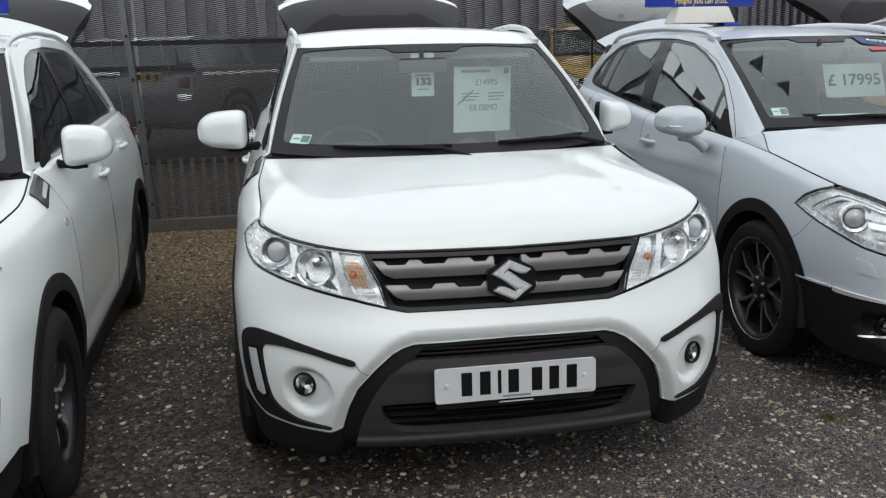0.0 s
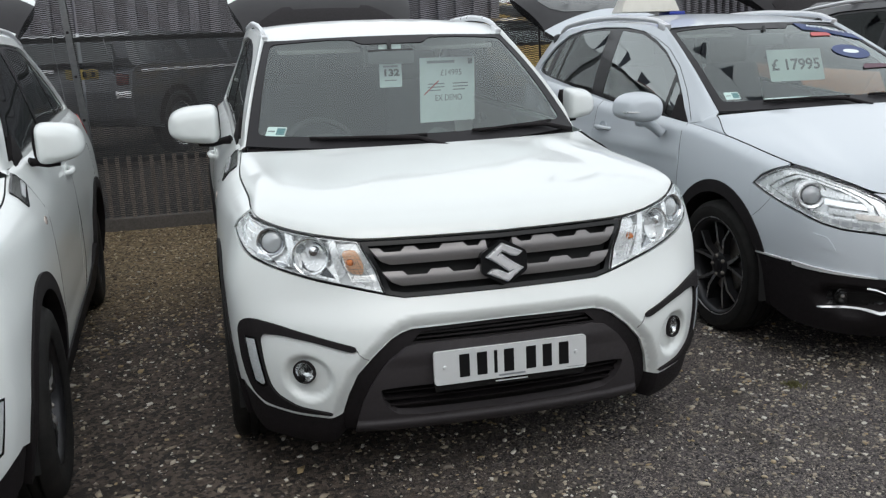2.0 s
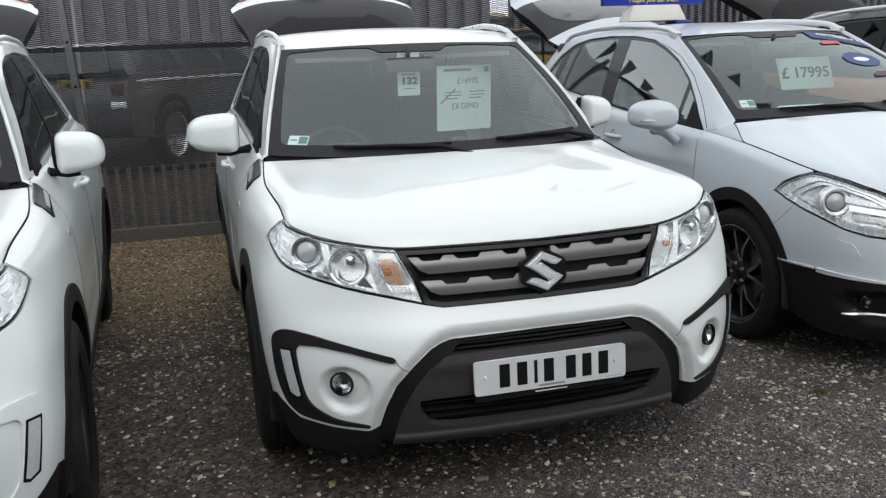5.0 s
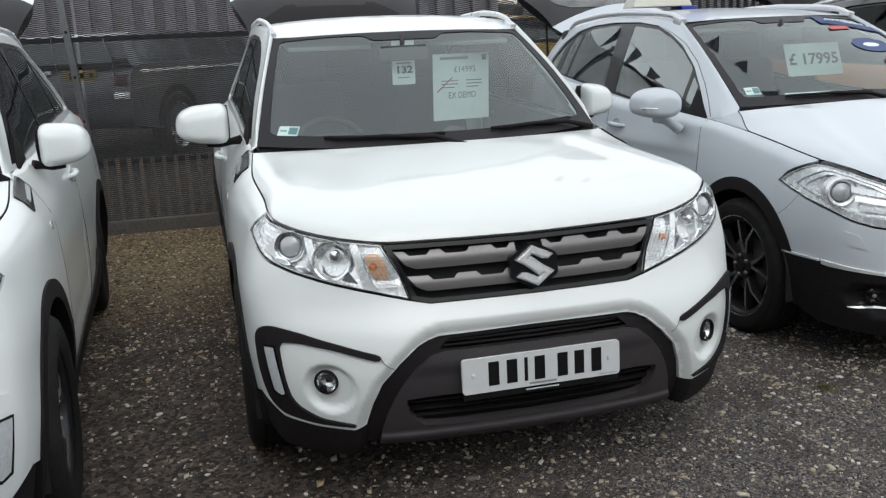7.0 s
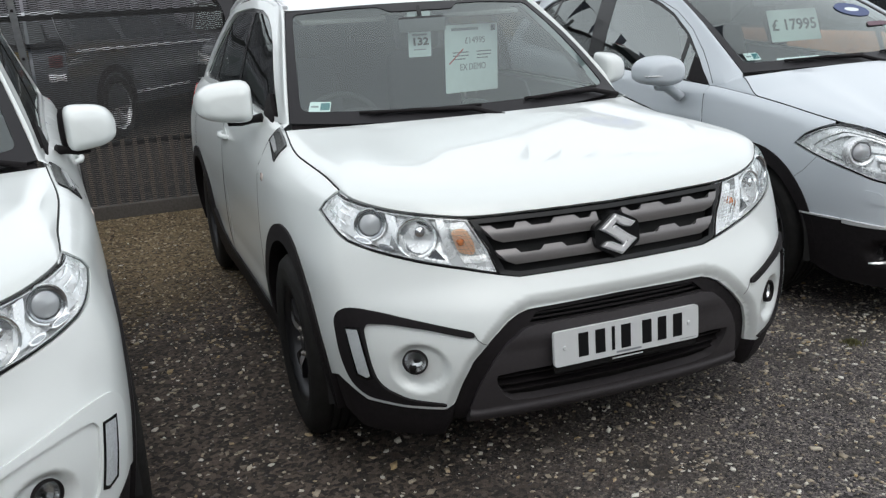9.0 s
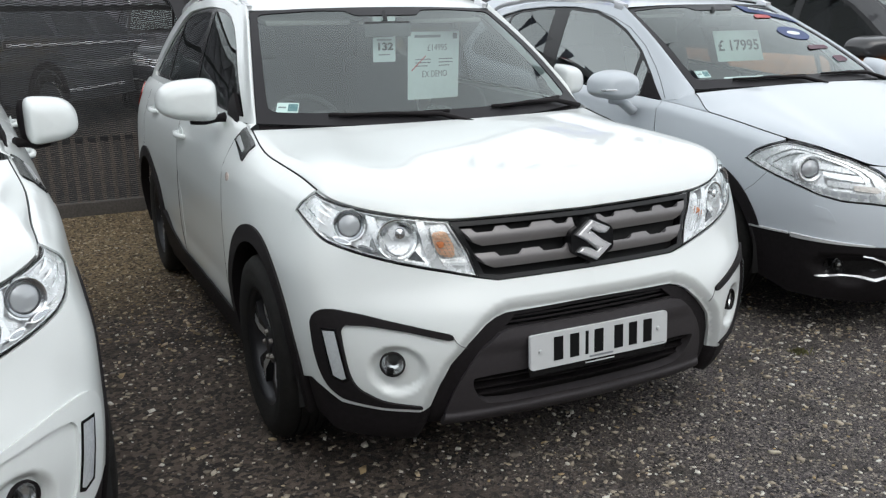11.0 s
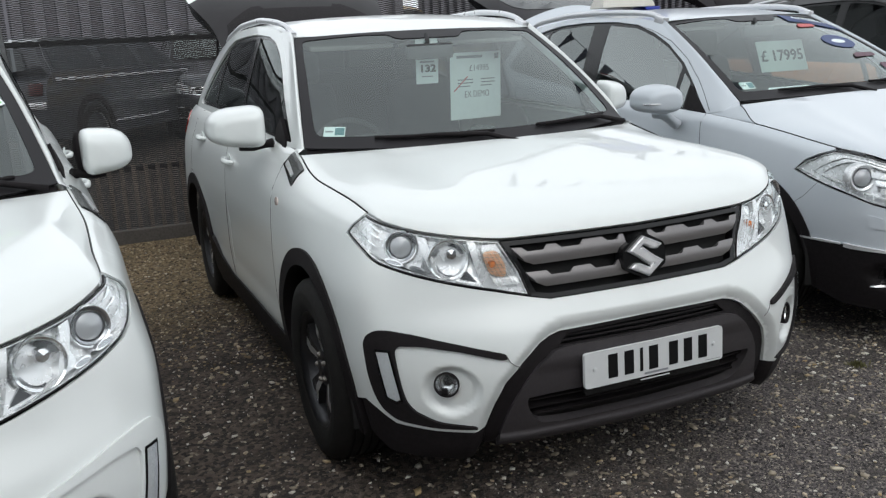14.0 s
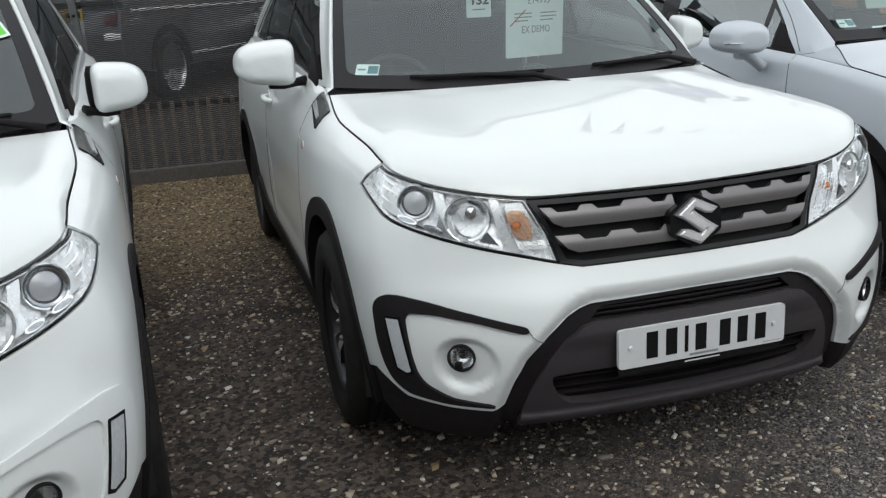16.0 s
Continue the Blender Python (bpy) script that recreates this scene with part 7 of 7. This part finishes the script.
def boxy_estate(m, label):
    """A tall dark estate car with a bright strip along its side, nose towards -x."""
    root = thing("parked_car", m, label, "car", "cars behind the fence")
    low = rounded([(-2.35, 0.42), (-2.38, 0.78), (-2.28, 1.02), (-1.2, 1.10), (2.2, 1.12), (2.36, 1.0), (2.36, 0.45), (1.9, 0.36), (-1.9, 0.36)], 0.10, 4)
    cabin = rounded([(-1.25, 1.08), (-0.62, 1.42), (-0.4, 1.49), (1.9, 1.51), (2.22, 1.44), (2.3, 1.10)], 0.12, 4)

    def solid(name, loop, half, mat, parent, top_in=0.0):
        bm = bmesh.new()
        zs = [v for _, v in loop]
        z0, z1 = min(zs), max(zs)
        a, b = [], []
        for u, v in loop:
            w = half - top_in * (v - z0) / (z1 - z0)
            a.append(bm.verts.new((u, -w, v)))
            b.append(bm.verts.new((u, w, v)))
        bm.faces.new(a)
        bm.faces.new(b[::-1])
        for i in range(len(loop)):
            j = (i + 1) % len(loop)
            bm.faces.new((a[j], a[i], b[i], b[j]))
        bmesh.ops.recalc_face_normals(bm, faces=bm.faces)
        return part(name, bm, mat, parent)

    solid("body", low, 0.92, GREY_PAINT, root)
    solid("cabin", cabin, 0.90, GREY_PAINT, root, 0.16)
    for x0, x1, top in ((-0.98, -0.12, 1.37), (0.0, 0.92, 1.40), (1.04, 2.05, 1.40)):
        lean = 0.35 if x0 < -0.5 else 0.03
        loop = rounded([(x0, 1.15), (x0 + lean + 0.1, top), (x1, top), (x1 + 0.03, 1.15)], 0.05)
        for side in (-1, 1):
            V = [(u, side * (0.905 - 0.16 * (v - 1.08) / 0.43), v) for u, v in loop]
            link_mesh("side_window", V, [tuple(range(len(V)))[::1 if side < 0 else -1]], ESTATE_GLASS, root, False)
    for side in (-1, 1):
        block("side_strip", (4.2, 0.03, 0.035), (0.05, side * 0.925, 1.045), RAIL_SILVER, root, 0.008)
        block("bumper_strip", (1.5, 0.03, 0.03), (0.2, side * 0.93, 0.50), RAIL_SILVER, root, 0.008)
        block("headlamp", (0.16, 0.10, 0.16), (-2.28, side * 0.78, 0.86), REFLECTOR, root, 0.03)
        for x in (-1.42, 1.42):
            arch = arc(x, 0.40, 0.46, 0, 180, 20) + arc(x, 0.40, 0.38, 180, 0, 20)
            bm = bmesh.new()
            vs = [bm.verts.new((u, side * 0.935, v)) for u, v in arch]
            f = bm.faces.new(vs)
            ex = bmesh.ops.extrude_face_region(bm, geom=[f])
            bmesh.ops.translate(bm, verts=[v for v in ex["geom"] if isinstance(v, bmesh.types.BMVert)], vec=(0, -side * 0.06, 0))
            bmesh.ops.recalc_face_normals(bm, faces=bm.faces)
            part("arch_trim", bm, BLACK_PLASTIC, root)
            w = build_wheel(root, (x, side * 0.84, 0.37), 1, "multi", 0.37, 0.23)
            w.matrix_local = Matrix.Translation((x, side * 0.84, 0.37)) @ pose(0, 0, 0, 0, 0, -90 if side < 0 else 90)
    # the tail: window, lights, plate and a bright strip
    V = [(2.325 - 0.08 * (z - 1.10) / 0.34, y, z) for y, z in rounded([(-0.70, 1.15), (0.70, 1.15), (0.62, 1.38), (-0.62, 1.38)], 0.05)]
    link_mesh("rear_window", V, [tuple(range(len(V)))], ESTATE_GLASS, root, False)
    block("tail_strip", (0.03, 0.62, 0.045), (2.325, -0.45, 1.06), RAIL_SILVER, root, 0.008)
    block("rear_plate", (0.02, 0.44, 0.12), (2.345, 0.26, 1.02), DULL_YELLOW, root, 0.006, "yellow number plate with plain bars")
    for y in (0.16, 0.30, 0.42):
        block("plate_bar", (0.004, 0.05, 0.06), (2.357, y, 1.02), INK, root, 0)
    for y in (-0.80, 0.80):
        block("rear_light", (0.06, 0.16, 0.13), (2.345, y, 0.95), DULL_RED, root, 0.02)
        block("reversing_light", (0.06, 0.20, 0.08), (2.35, y, 0.78), BRIGHT_TRIM, root, 0.015)
    return root


EST = CAR @ Vector((-1.36, 10.66, 0))
estate = boxy_estate(pose(EST.x, EST.y, lay(EST.x, EST.y) - 0.03, 0, 0, YAW - 120), "dark grey tall estate car behind the mesh fence")
repaint(estate, [(ALLOY, SATIN, None), (ALLOY_FACE, BRIGHT_TRIM, None)])
for x, y, yaw, swaps, label in ((2.80, 14.2, 4, [(PEARL, YELLOW_PAINT, None)], "gold crossover parked facing the fence"),
                                (1.02, 14.9, 5, [(PEARL, BLUE_PAINT, None)], "blue crossover parked beyond the fence"),
                                (-0.95, 13.2, 7, [(PEARL, SILVER_PAINT, None)], "grey metallic crossover parked beyond the fence"),
                                (-6.6, 11.3, 12, [(PEARL, GREY_PAINT, None)], "dark crossover parked beyond the fence")):
    other = tagged(copy_thing(cross, pose(x, y, lay(x, y + 1) + 0.05, 0, 0, yaw)), label, group="cars behind the fence")
    other["group"] = "cars behind the fence"
    repaint(other, swaps)

# ---------------------------------------------------------------- bunting
PENNANT = material("pennant_cloth", (0.085, 0.09, 0.115), 0.8, grain=0.15, grain_scale=30)
STRING = material("string", (0.35, 0.35, 0.35), 0.8, grain=0.1)


def bunting(p0, p1, sag, count, width, drop, label):
    ob = thing("bunting", Matrix.Translation(p0), label, "bunting")
    p0, p1 = Vector(p0), Vector(p1)
    at = lambda t: (p1 - p0) * t - Vector((0, 0, sag * 4 * t * (1 - t)))
    tube("string", [at(t) for t in np.linspace(0, 1, 33)], 0.003, STRING, ob, 6)
    along = (p1 - p0).normalized()
    rng = random.Random(count)
    for k in range(count):
        c = at((k + 0.5) / count)
        sway = along.cross(Vector((0, 0, 1))) * rng.uniform(-0.05, 0.05)
        bm = bmesh.new()
        a, b = [c + along * s * width / 2 for s in (-1, 1)]
        tip = c - Vector((0, 0, drop)) + sway
        n = 4
        rows = []
        for j in range(n + 1):
            t = j / n
            bow = along.cross(Vector((0, 0, 1))) * 0.015 * math.sin(3 * t + k)
            if j < n:
                rows.append([bm.verts.new(a.lerp(tip, t) + bow), bm.verts.new(b.lerp(tip, t) + bow)])
            else:
                rows.append([bm.verts.new(tip + bow)])
        for j in range(n - 1):
            bm.faces.new((rows[j][0], rows[j][1], rows[j + 1][1], rows[j + 1][0]))
        bm.faces.new((rows[n - 1][0], rows[n - 1][1], rows[n][0]))
        part("pennant", bm, PENNANT, ob)
    return ob


bunting((-0.65, 7.35, 2.10), (4.6, 8.15, 3.25), 0.22, 15, 0.15, 0.27, "string of small dark blue pennants along the fence")
bunting((1.6, 8.2, 3.35), (3.7, 2.6, 3.75), 0.35, 12, 0.24, 0.36, "string of dark blue pennants over the row of cars")

# ---------------------------------------------------------------- roof signs
def roof_sign(m, label):
    ob = thing("roof_sign", m, label, "sign", "roof signs")
    block("foot", (0.12, 0.16, 0.035), (0.20, 0, 0.018), SIGN_BLUE, ob, 0.008)
    block("stand", (0.44, 0.17, 0.11), (0, 0, 0.09), SIGN_STAND, ob, 0.012, taper=(0.80, 0.7))
    board = block("board", (0.76, 0.05, 0.16), (0, 0, 0.225), SIGN_BLUE, ob, 0.01)
    fm = frame_at((0, -0.0265, 0.185), (1, 0, 0), (0, 0, 1))
    lettering("slogan", "People you can trust.", 0.062, fm @ Matrix(((1, 0.18, 0, 0), (0, 1, 0, 0), (0, 0, 1, 0), (0, 0, 0, 1))), SIGN_YELLOW, board, "yellow slogan", width=0.37)
    return ob


SIGN_STAND = material("sign_stand", (0.62, 0.60, 0.54), 0.6, dirt=0.3, dirt_color=(0.35, 0.33, 0.28), dirt_scale=9, grain=0.05)
roof_sign(CROSS @ pose(-0.235, 3.0, 1.617), "blue roof sign on a cream stand with a yellow slogan")
roof_sign(LEFT @ pose(0.035, 2.9, 1.59), "blue roof sign on a cream stand on the white car's roof")

# ---------------------------------------------------------------- papers behind and on the windscreens
def sheet_of_paper(name, corners, label, category, mat=PAPER, depth=0.0015):
    """A flat sheet from its lower left, lower right and upper left corners; returns it and the pose of its face."""
    a, b, c = [Vector(p) for p in corners]
    m = frame_at((a + b) / 2 + (c - a) / 2, b - a, c - a)
    w, h = (b - a).length, (c - a).length
    ob = plate(name, rounded([(-w / 2, -h / 2), (w / 2, -h / 2), (w / 2, h / 2), (-w / 2, h / 2)], 0.006), mat, None, m, depth, "")
    return tagged(ob, label, category), m, w, h


def world_points(car, *pts):
    return [car @ Vector(p) for p in pts]


# price sheet, hung behind the glass
ps, pm, w, h = sheet_of_paper("price_sheet", world_points(CAR, (0.168, 1.885, 1.090), (0.480, 1.955, 1.088), (0.166, 1.87, 1.418)), "white printed price sheet hung behind the windscreen", "price sheet")
up = lambda x, y, z=0.0012: pm @ Matrix.Translation((x, y, z))
lettering("price", "£14995", 0.044, up(0.02, 0.085), INK_PALE, ps, "printed price", width=0.122)
lettering("note", "EX DEMO", 0.046, up(0.005, -0.043), INK_PALE, ps, "printed words", width=0.155)
plate("heading_bar", [(-0.12, 0.135), (0.04, 0.135), (0.04, 0.148), (-0.12, 0.148)], INK_PALE, ps, up(0, 0), 0.001)
plate("heading_mark", [(0.12, 0.128), (0.145, 0.128), (0.145, 0.155), (0.12, 0.155)], INK, ps, up(0, 0), 0.001)
for y in (0.028, 0.012, -0.004):
    for x0, x1 in ((-0.115, -0.02), (0.03, 0.12)):
        plate("text_bar", [(x0, y), (x1 - 0.02 * (y < 0), y), (x1 - 0.02 * (y < 0), y + 0.005), (x0, y + 0.005)], INK_PALE, ps, up(0, 0), 0.001)
plate("pen_stroke", [(-0.14, -0.02), (-0.135, -0.025), (-0.05, 0.045), (-0.055, 0.048)], INK_REFLECTION_RED, ps, up(0, 0, 0.0016), 0.001)
# numbered tag on the driving mirror
tg, tm, w, h = sheet_of_paper("hang_tag", world_points(CAR, (-0.065, 1.742, 1.285), (0.045, 1.738, 1.285), (-0.065, 1.727, 1.490)), "white numbered tag hanging from the driving mirror", "tag")
lettering("number", "132", 0.046, tm @ Matrix.Translation((0.002, -0.034, 0.0012)), INK, tg, "printed number", width=0.074, bold=0.0016)
plate("text_bar", [(-0.028, -0.072), (0.028, -0.072), (0.028, -0.067), (-0.028, -0.067)], INK_PALE, tg, tm @ Matrix.Translation((0, 0, 0.0012)), 0.001)
plate("text_bar", [(-0.036, -0.006), (0.036, -0.006), (0.036, 0.002), (-0.036, 0.002)], INK_PALE, tg, tm @ Matrix.Translation((0, 0, 0.0012)), 0.001)
plate("hook_hole", [(0.018 * math.cos(t), 0.065 + 0.022 * math.sin(t)) for t in np.linspace(0, 6.0, 14)], INK, tg, tm @ Matrix.Translation((0, 0, 0.0012)), 0.001)
# small stickers in the lower corners
for cab, car, u, v in ((CAB, CAR, -0.895, 0.098), (CAB, LEFT, -0.895, 0.098), (CABC, CROSS, -0.89, 0.12)):
    p = [car @ Vector(cab.screen(np.array([a]), np.array([b]), -0.006)[0]) for a, b in ((u, v), (u + 0.107, v), (u, v + 0.07))]
    st, sm, w, h = sheet_of_paper("windscreen_sticker", p, "small white and teal sticker on the windscreen", "sticker", PAPER, 0.001)
    plate("dark_half", [(0.002, -h * 0.36), (w * 0.46, -h * 0.36), (w * 0.46, h * 0.36), (0.002, h * 0.36)], STICKER_TEAL, st, sm @ Matrix.Translation((0, 0, 0.001)), 0.0008)
    plate("text_bar", [(-w * 0.42, -0.004), (-0.006, -0.004), (-0.006, 0.004), (-w * 0.42, 0.004)], INK_PALE, st, sm @ Matrix.Translation((0, 0, 0.001)), 0.0008)
# green arrow-shaped sticker and papers on the left car
gm_pts = [LEFT @ Vector(CAB.screen(np.array([a]), np.array([b]), 0.006)[0]) for a, b in ((0.46, 0.52), (0.92, 0.52), (0.46, 0.72))]
m = frame_at((gm_pts[1] + gm_pts[2]) / 2, gm_pts[1] - gm_pts[0], gm_pts[2] - gm_pts[0])
w, h = (gm_pts[1] - gm_pts[0]).length, (gm_pts[2] - gm_pts[0]).length
gs = tagged(plate("green_sticker", [(-w / 2, -h * 0.1), (w / 2 - 0.03, -h * 0.5), (w / 2, -h * 0.42), (w / 2 - 0.01, h * 0.05), (-w / 2, h * 0.5)], PAPER, None, m, 0.001), "bright green sticker with a white edge on the windscreen", "sticker")
plate("green_field", [(-w / 2 + 0.01, -h * 0.06), (w / 2 - 0.035, -h * 0.44), (w / 2 - 0.01, -h * 0.38), (w / 2 - 0.018, h * 0.02), (-w / 2 + 0.01, h * 0.45)], STICKER_GREEN, gs, m @ Matrix.Translation((0, 0, 0.001)), 0.0008)
# the crossover's price board, automatic strip and coloured plates for windscreen reflections
pr, pm2, w, h = sheet_of_paper("price_board", world_points(CROSS, (0.052, 1.93, 1.185), (0.425, 1.93, 1.185), (0.052, 2.0, 1.375)), "pale price board with dark figures behind the windscreen", "price board", material("pale_board", (0.40, 0.47, 0.45), 0.6, grain=0.04, grain_scale=15))
lettering("figures", "£ 17995", 0.098, pm2 @ Matrix.Translation((0, 0.0, 0.0014)), INK, pr, "dark price figures", width=0.345, bold=0.002)
strip_low = lambda u: 0.872 - 0.15 * ((u - 0.40) / 0.59) ** 1.3
strip_loop = [(u, strip_low(u)) for u in np.linspace(0.401, 0.99, 8)] + [(u, strip_low(u) + 0.105) for u in np.linspace(0.99, 0.401, 8)]
st = sheet("windscreen_strip", strip_loop, CABC.screen, STRIP_REFLECTION_BLUE, None, h=0.05, off=0.006, rim=0.002)
st.matrix_world = CROSS
tagged(st, "blue windscreen strip with white lettering", "sticker")
for k, letter in enumerate("AUTOMATIC"):
    u = 0.50 + 0.0565 * k
    c, r, q = [Vector(CABC.screen(np.array([a]), np.array([strip_low(a) + b]), 0.016)[0]) for a, b in ((u, 0.05), (u + 0.02, 0.05), (u, 0.08))]
    lettering("letter", letter, 0.043, frame_at(c, r - c, q - c), PAPER, st, bold=0.0015)
# blue oval with a pale middle: a reflection in the glass, drawn as a plate
pts = [CROSS @ Vector(CABC.screen(np.array([a]), np.array([b]), 0.005)[0]) for a, b in ((0.46, 0.455), (0.72, 0.455), (0.46, 0.655))]
m = frame_at((pts[1] + pts[2]) / 2, pts[1] - pts[0], pts[2] - pts[0])
rs = tagged(plate("round_sticker", [(0.13 * math.cos(t), 0.085 * math.sin(t)) for t in np.linspace(0, 2 * math.pi, 28, endpoint=False)], STRIP_REFLECTION_BLUE, None, m, 0.001), "blue oval with a pale middle, standing for a windscreen reflection", "sticker")
plate("pale_ring", [(0.06 * math.cos(t), 0.025 * math.sin(t)) for t in np.linspace(0, 2 * math.pi, 20, endpoint=False)], PAPER, rs, m @ Matrix.Translation((0, 0, 0.001)), 0.0008)
# maroon and red plates paint further reflections onto the glass
for u, v, mat, wd, hh in ((0.63, 0.37, REFLECTION_MAROON, 0.22, 0.05), (0.74, 0.23, REFLECTION_MAROON, 0.14, 0.07), (0.52, 0.80, INK_REFLECTION_RED, 0.17, 0.055)):
    c = CROSS @ Vector(CABC.screen(np.array([u]), np.array([v]), 0.005)[0])
    r = CROSS @ Vector(CABC.screen(np.array([u + 0.05]), np.array([v]), 0.005)[0]) - c
    q = CROSS @ Vector(CABC.screen(np.array([u]), np.array([v + 0.05]), 0.005)[0]) - c
    m = frame_at(c, r, q)
    tagged(plate("sale_sticker", rounded([(-wd / 2, -hh / 2), (wd / 2, -hh * 0.3), (wd / 2, hh / 2), (-wd * 0.3, hh / 2)], 0.02), mat, None, m, 0.001), "coloured patch standing for a reflection in the windscreen", "sticker")
pts = world_points(CROSS, (-0.24, 1.50, 1.064), (0.04, 1.48, 1.064), (-0.24, 1.56, 1.118))
sheet_of_paper("paper_slip", pts, "white paper slip propped up on the dashboard", "paper")

# ---------------------------------------------------------------- an unseen plain wall, added behind the camera to close the yard and block low sky
BACK_WALL = material("unseen_back_wall", (0.20, 0.205, 0.21), 0.7, grain=0.08, grain_scale=2, dirt=0.3, dirt_color=(0.13, 0.12, 0.11), dirt_scale=1.5)
back = block("wall_south", (34, 0.30, 5.0), (0, 0, 2.5), BACK_WALL, None, 0.02)
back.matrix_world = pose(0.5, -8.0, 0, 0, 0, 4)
tagged(back, "plain grey wall added unseen behind the camera, blocking low sky", "wall", kind="structure")
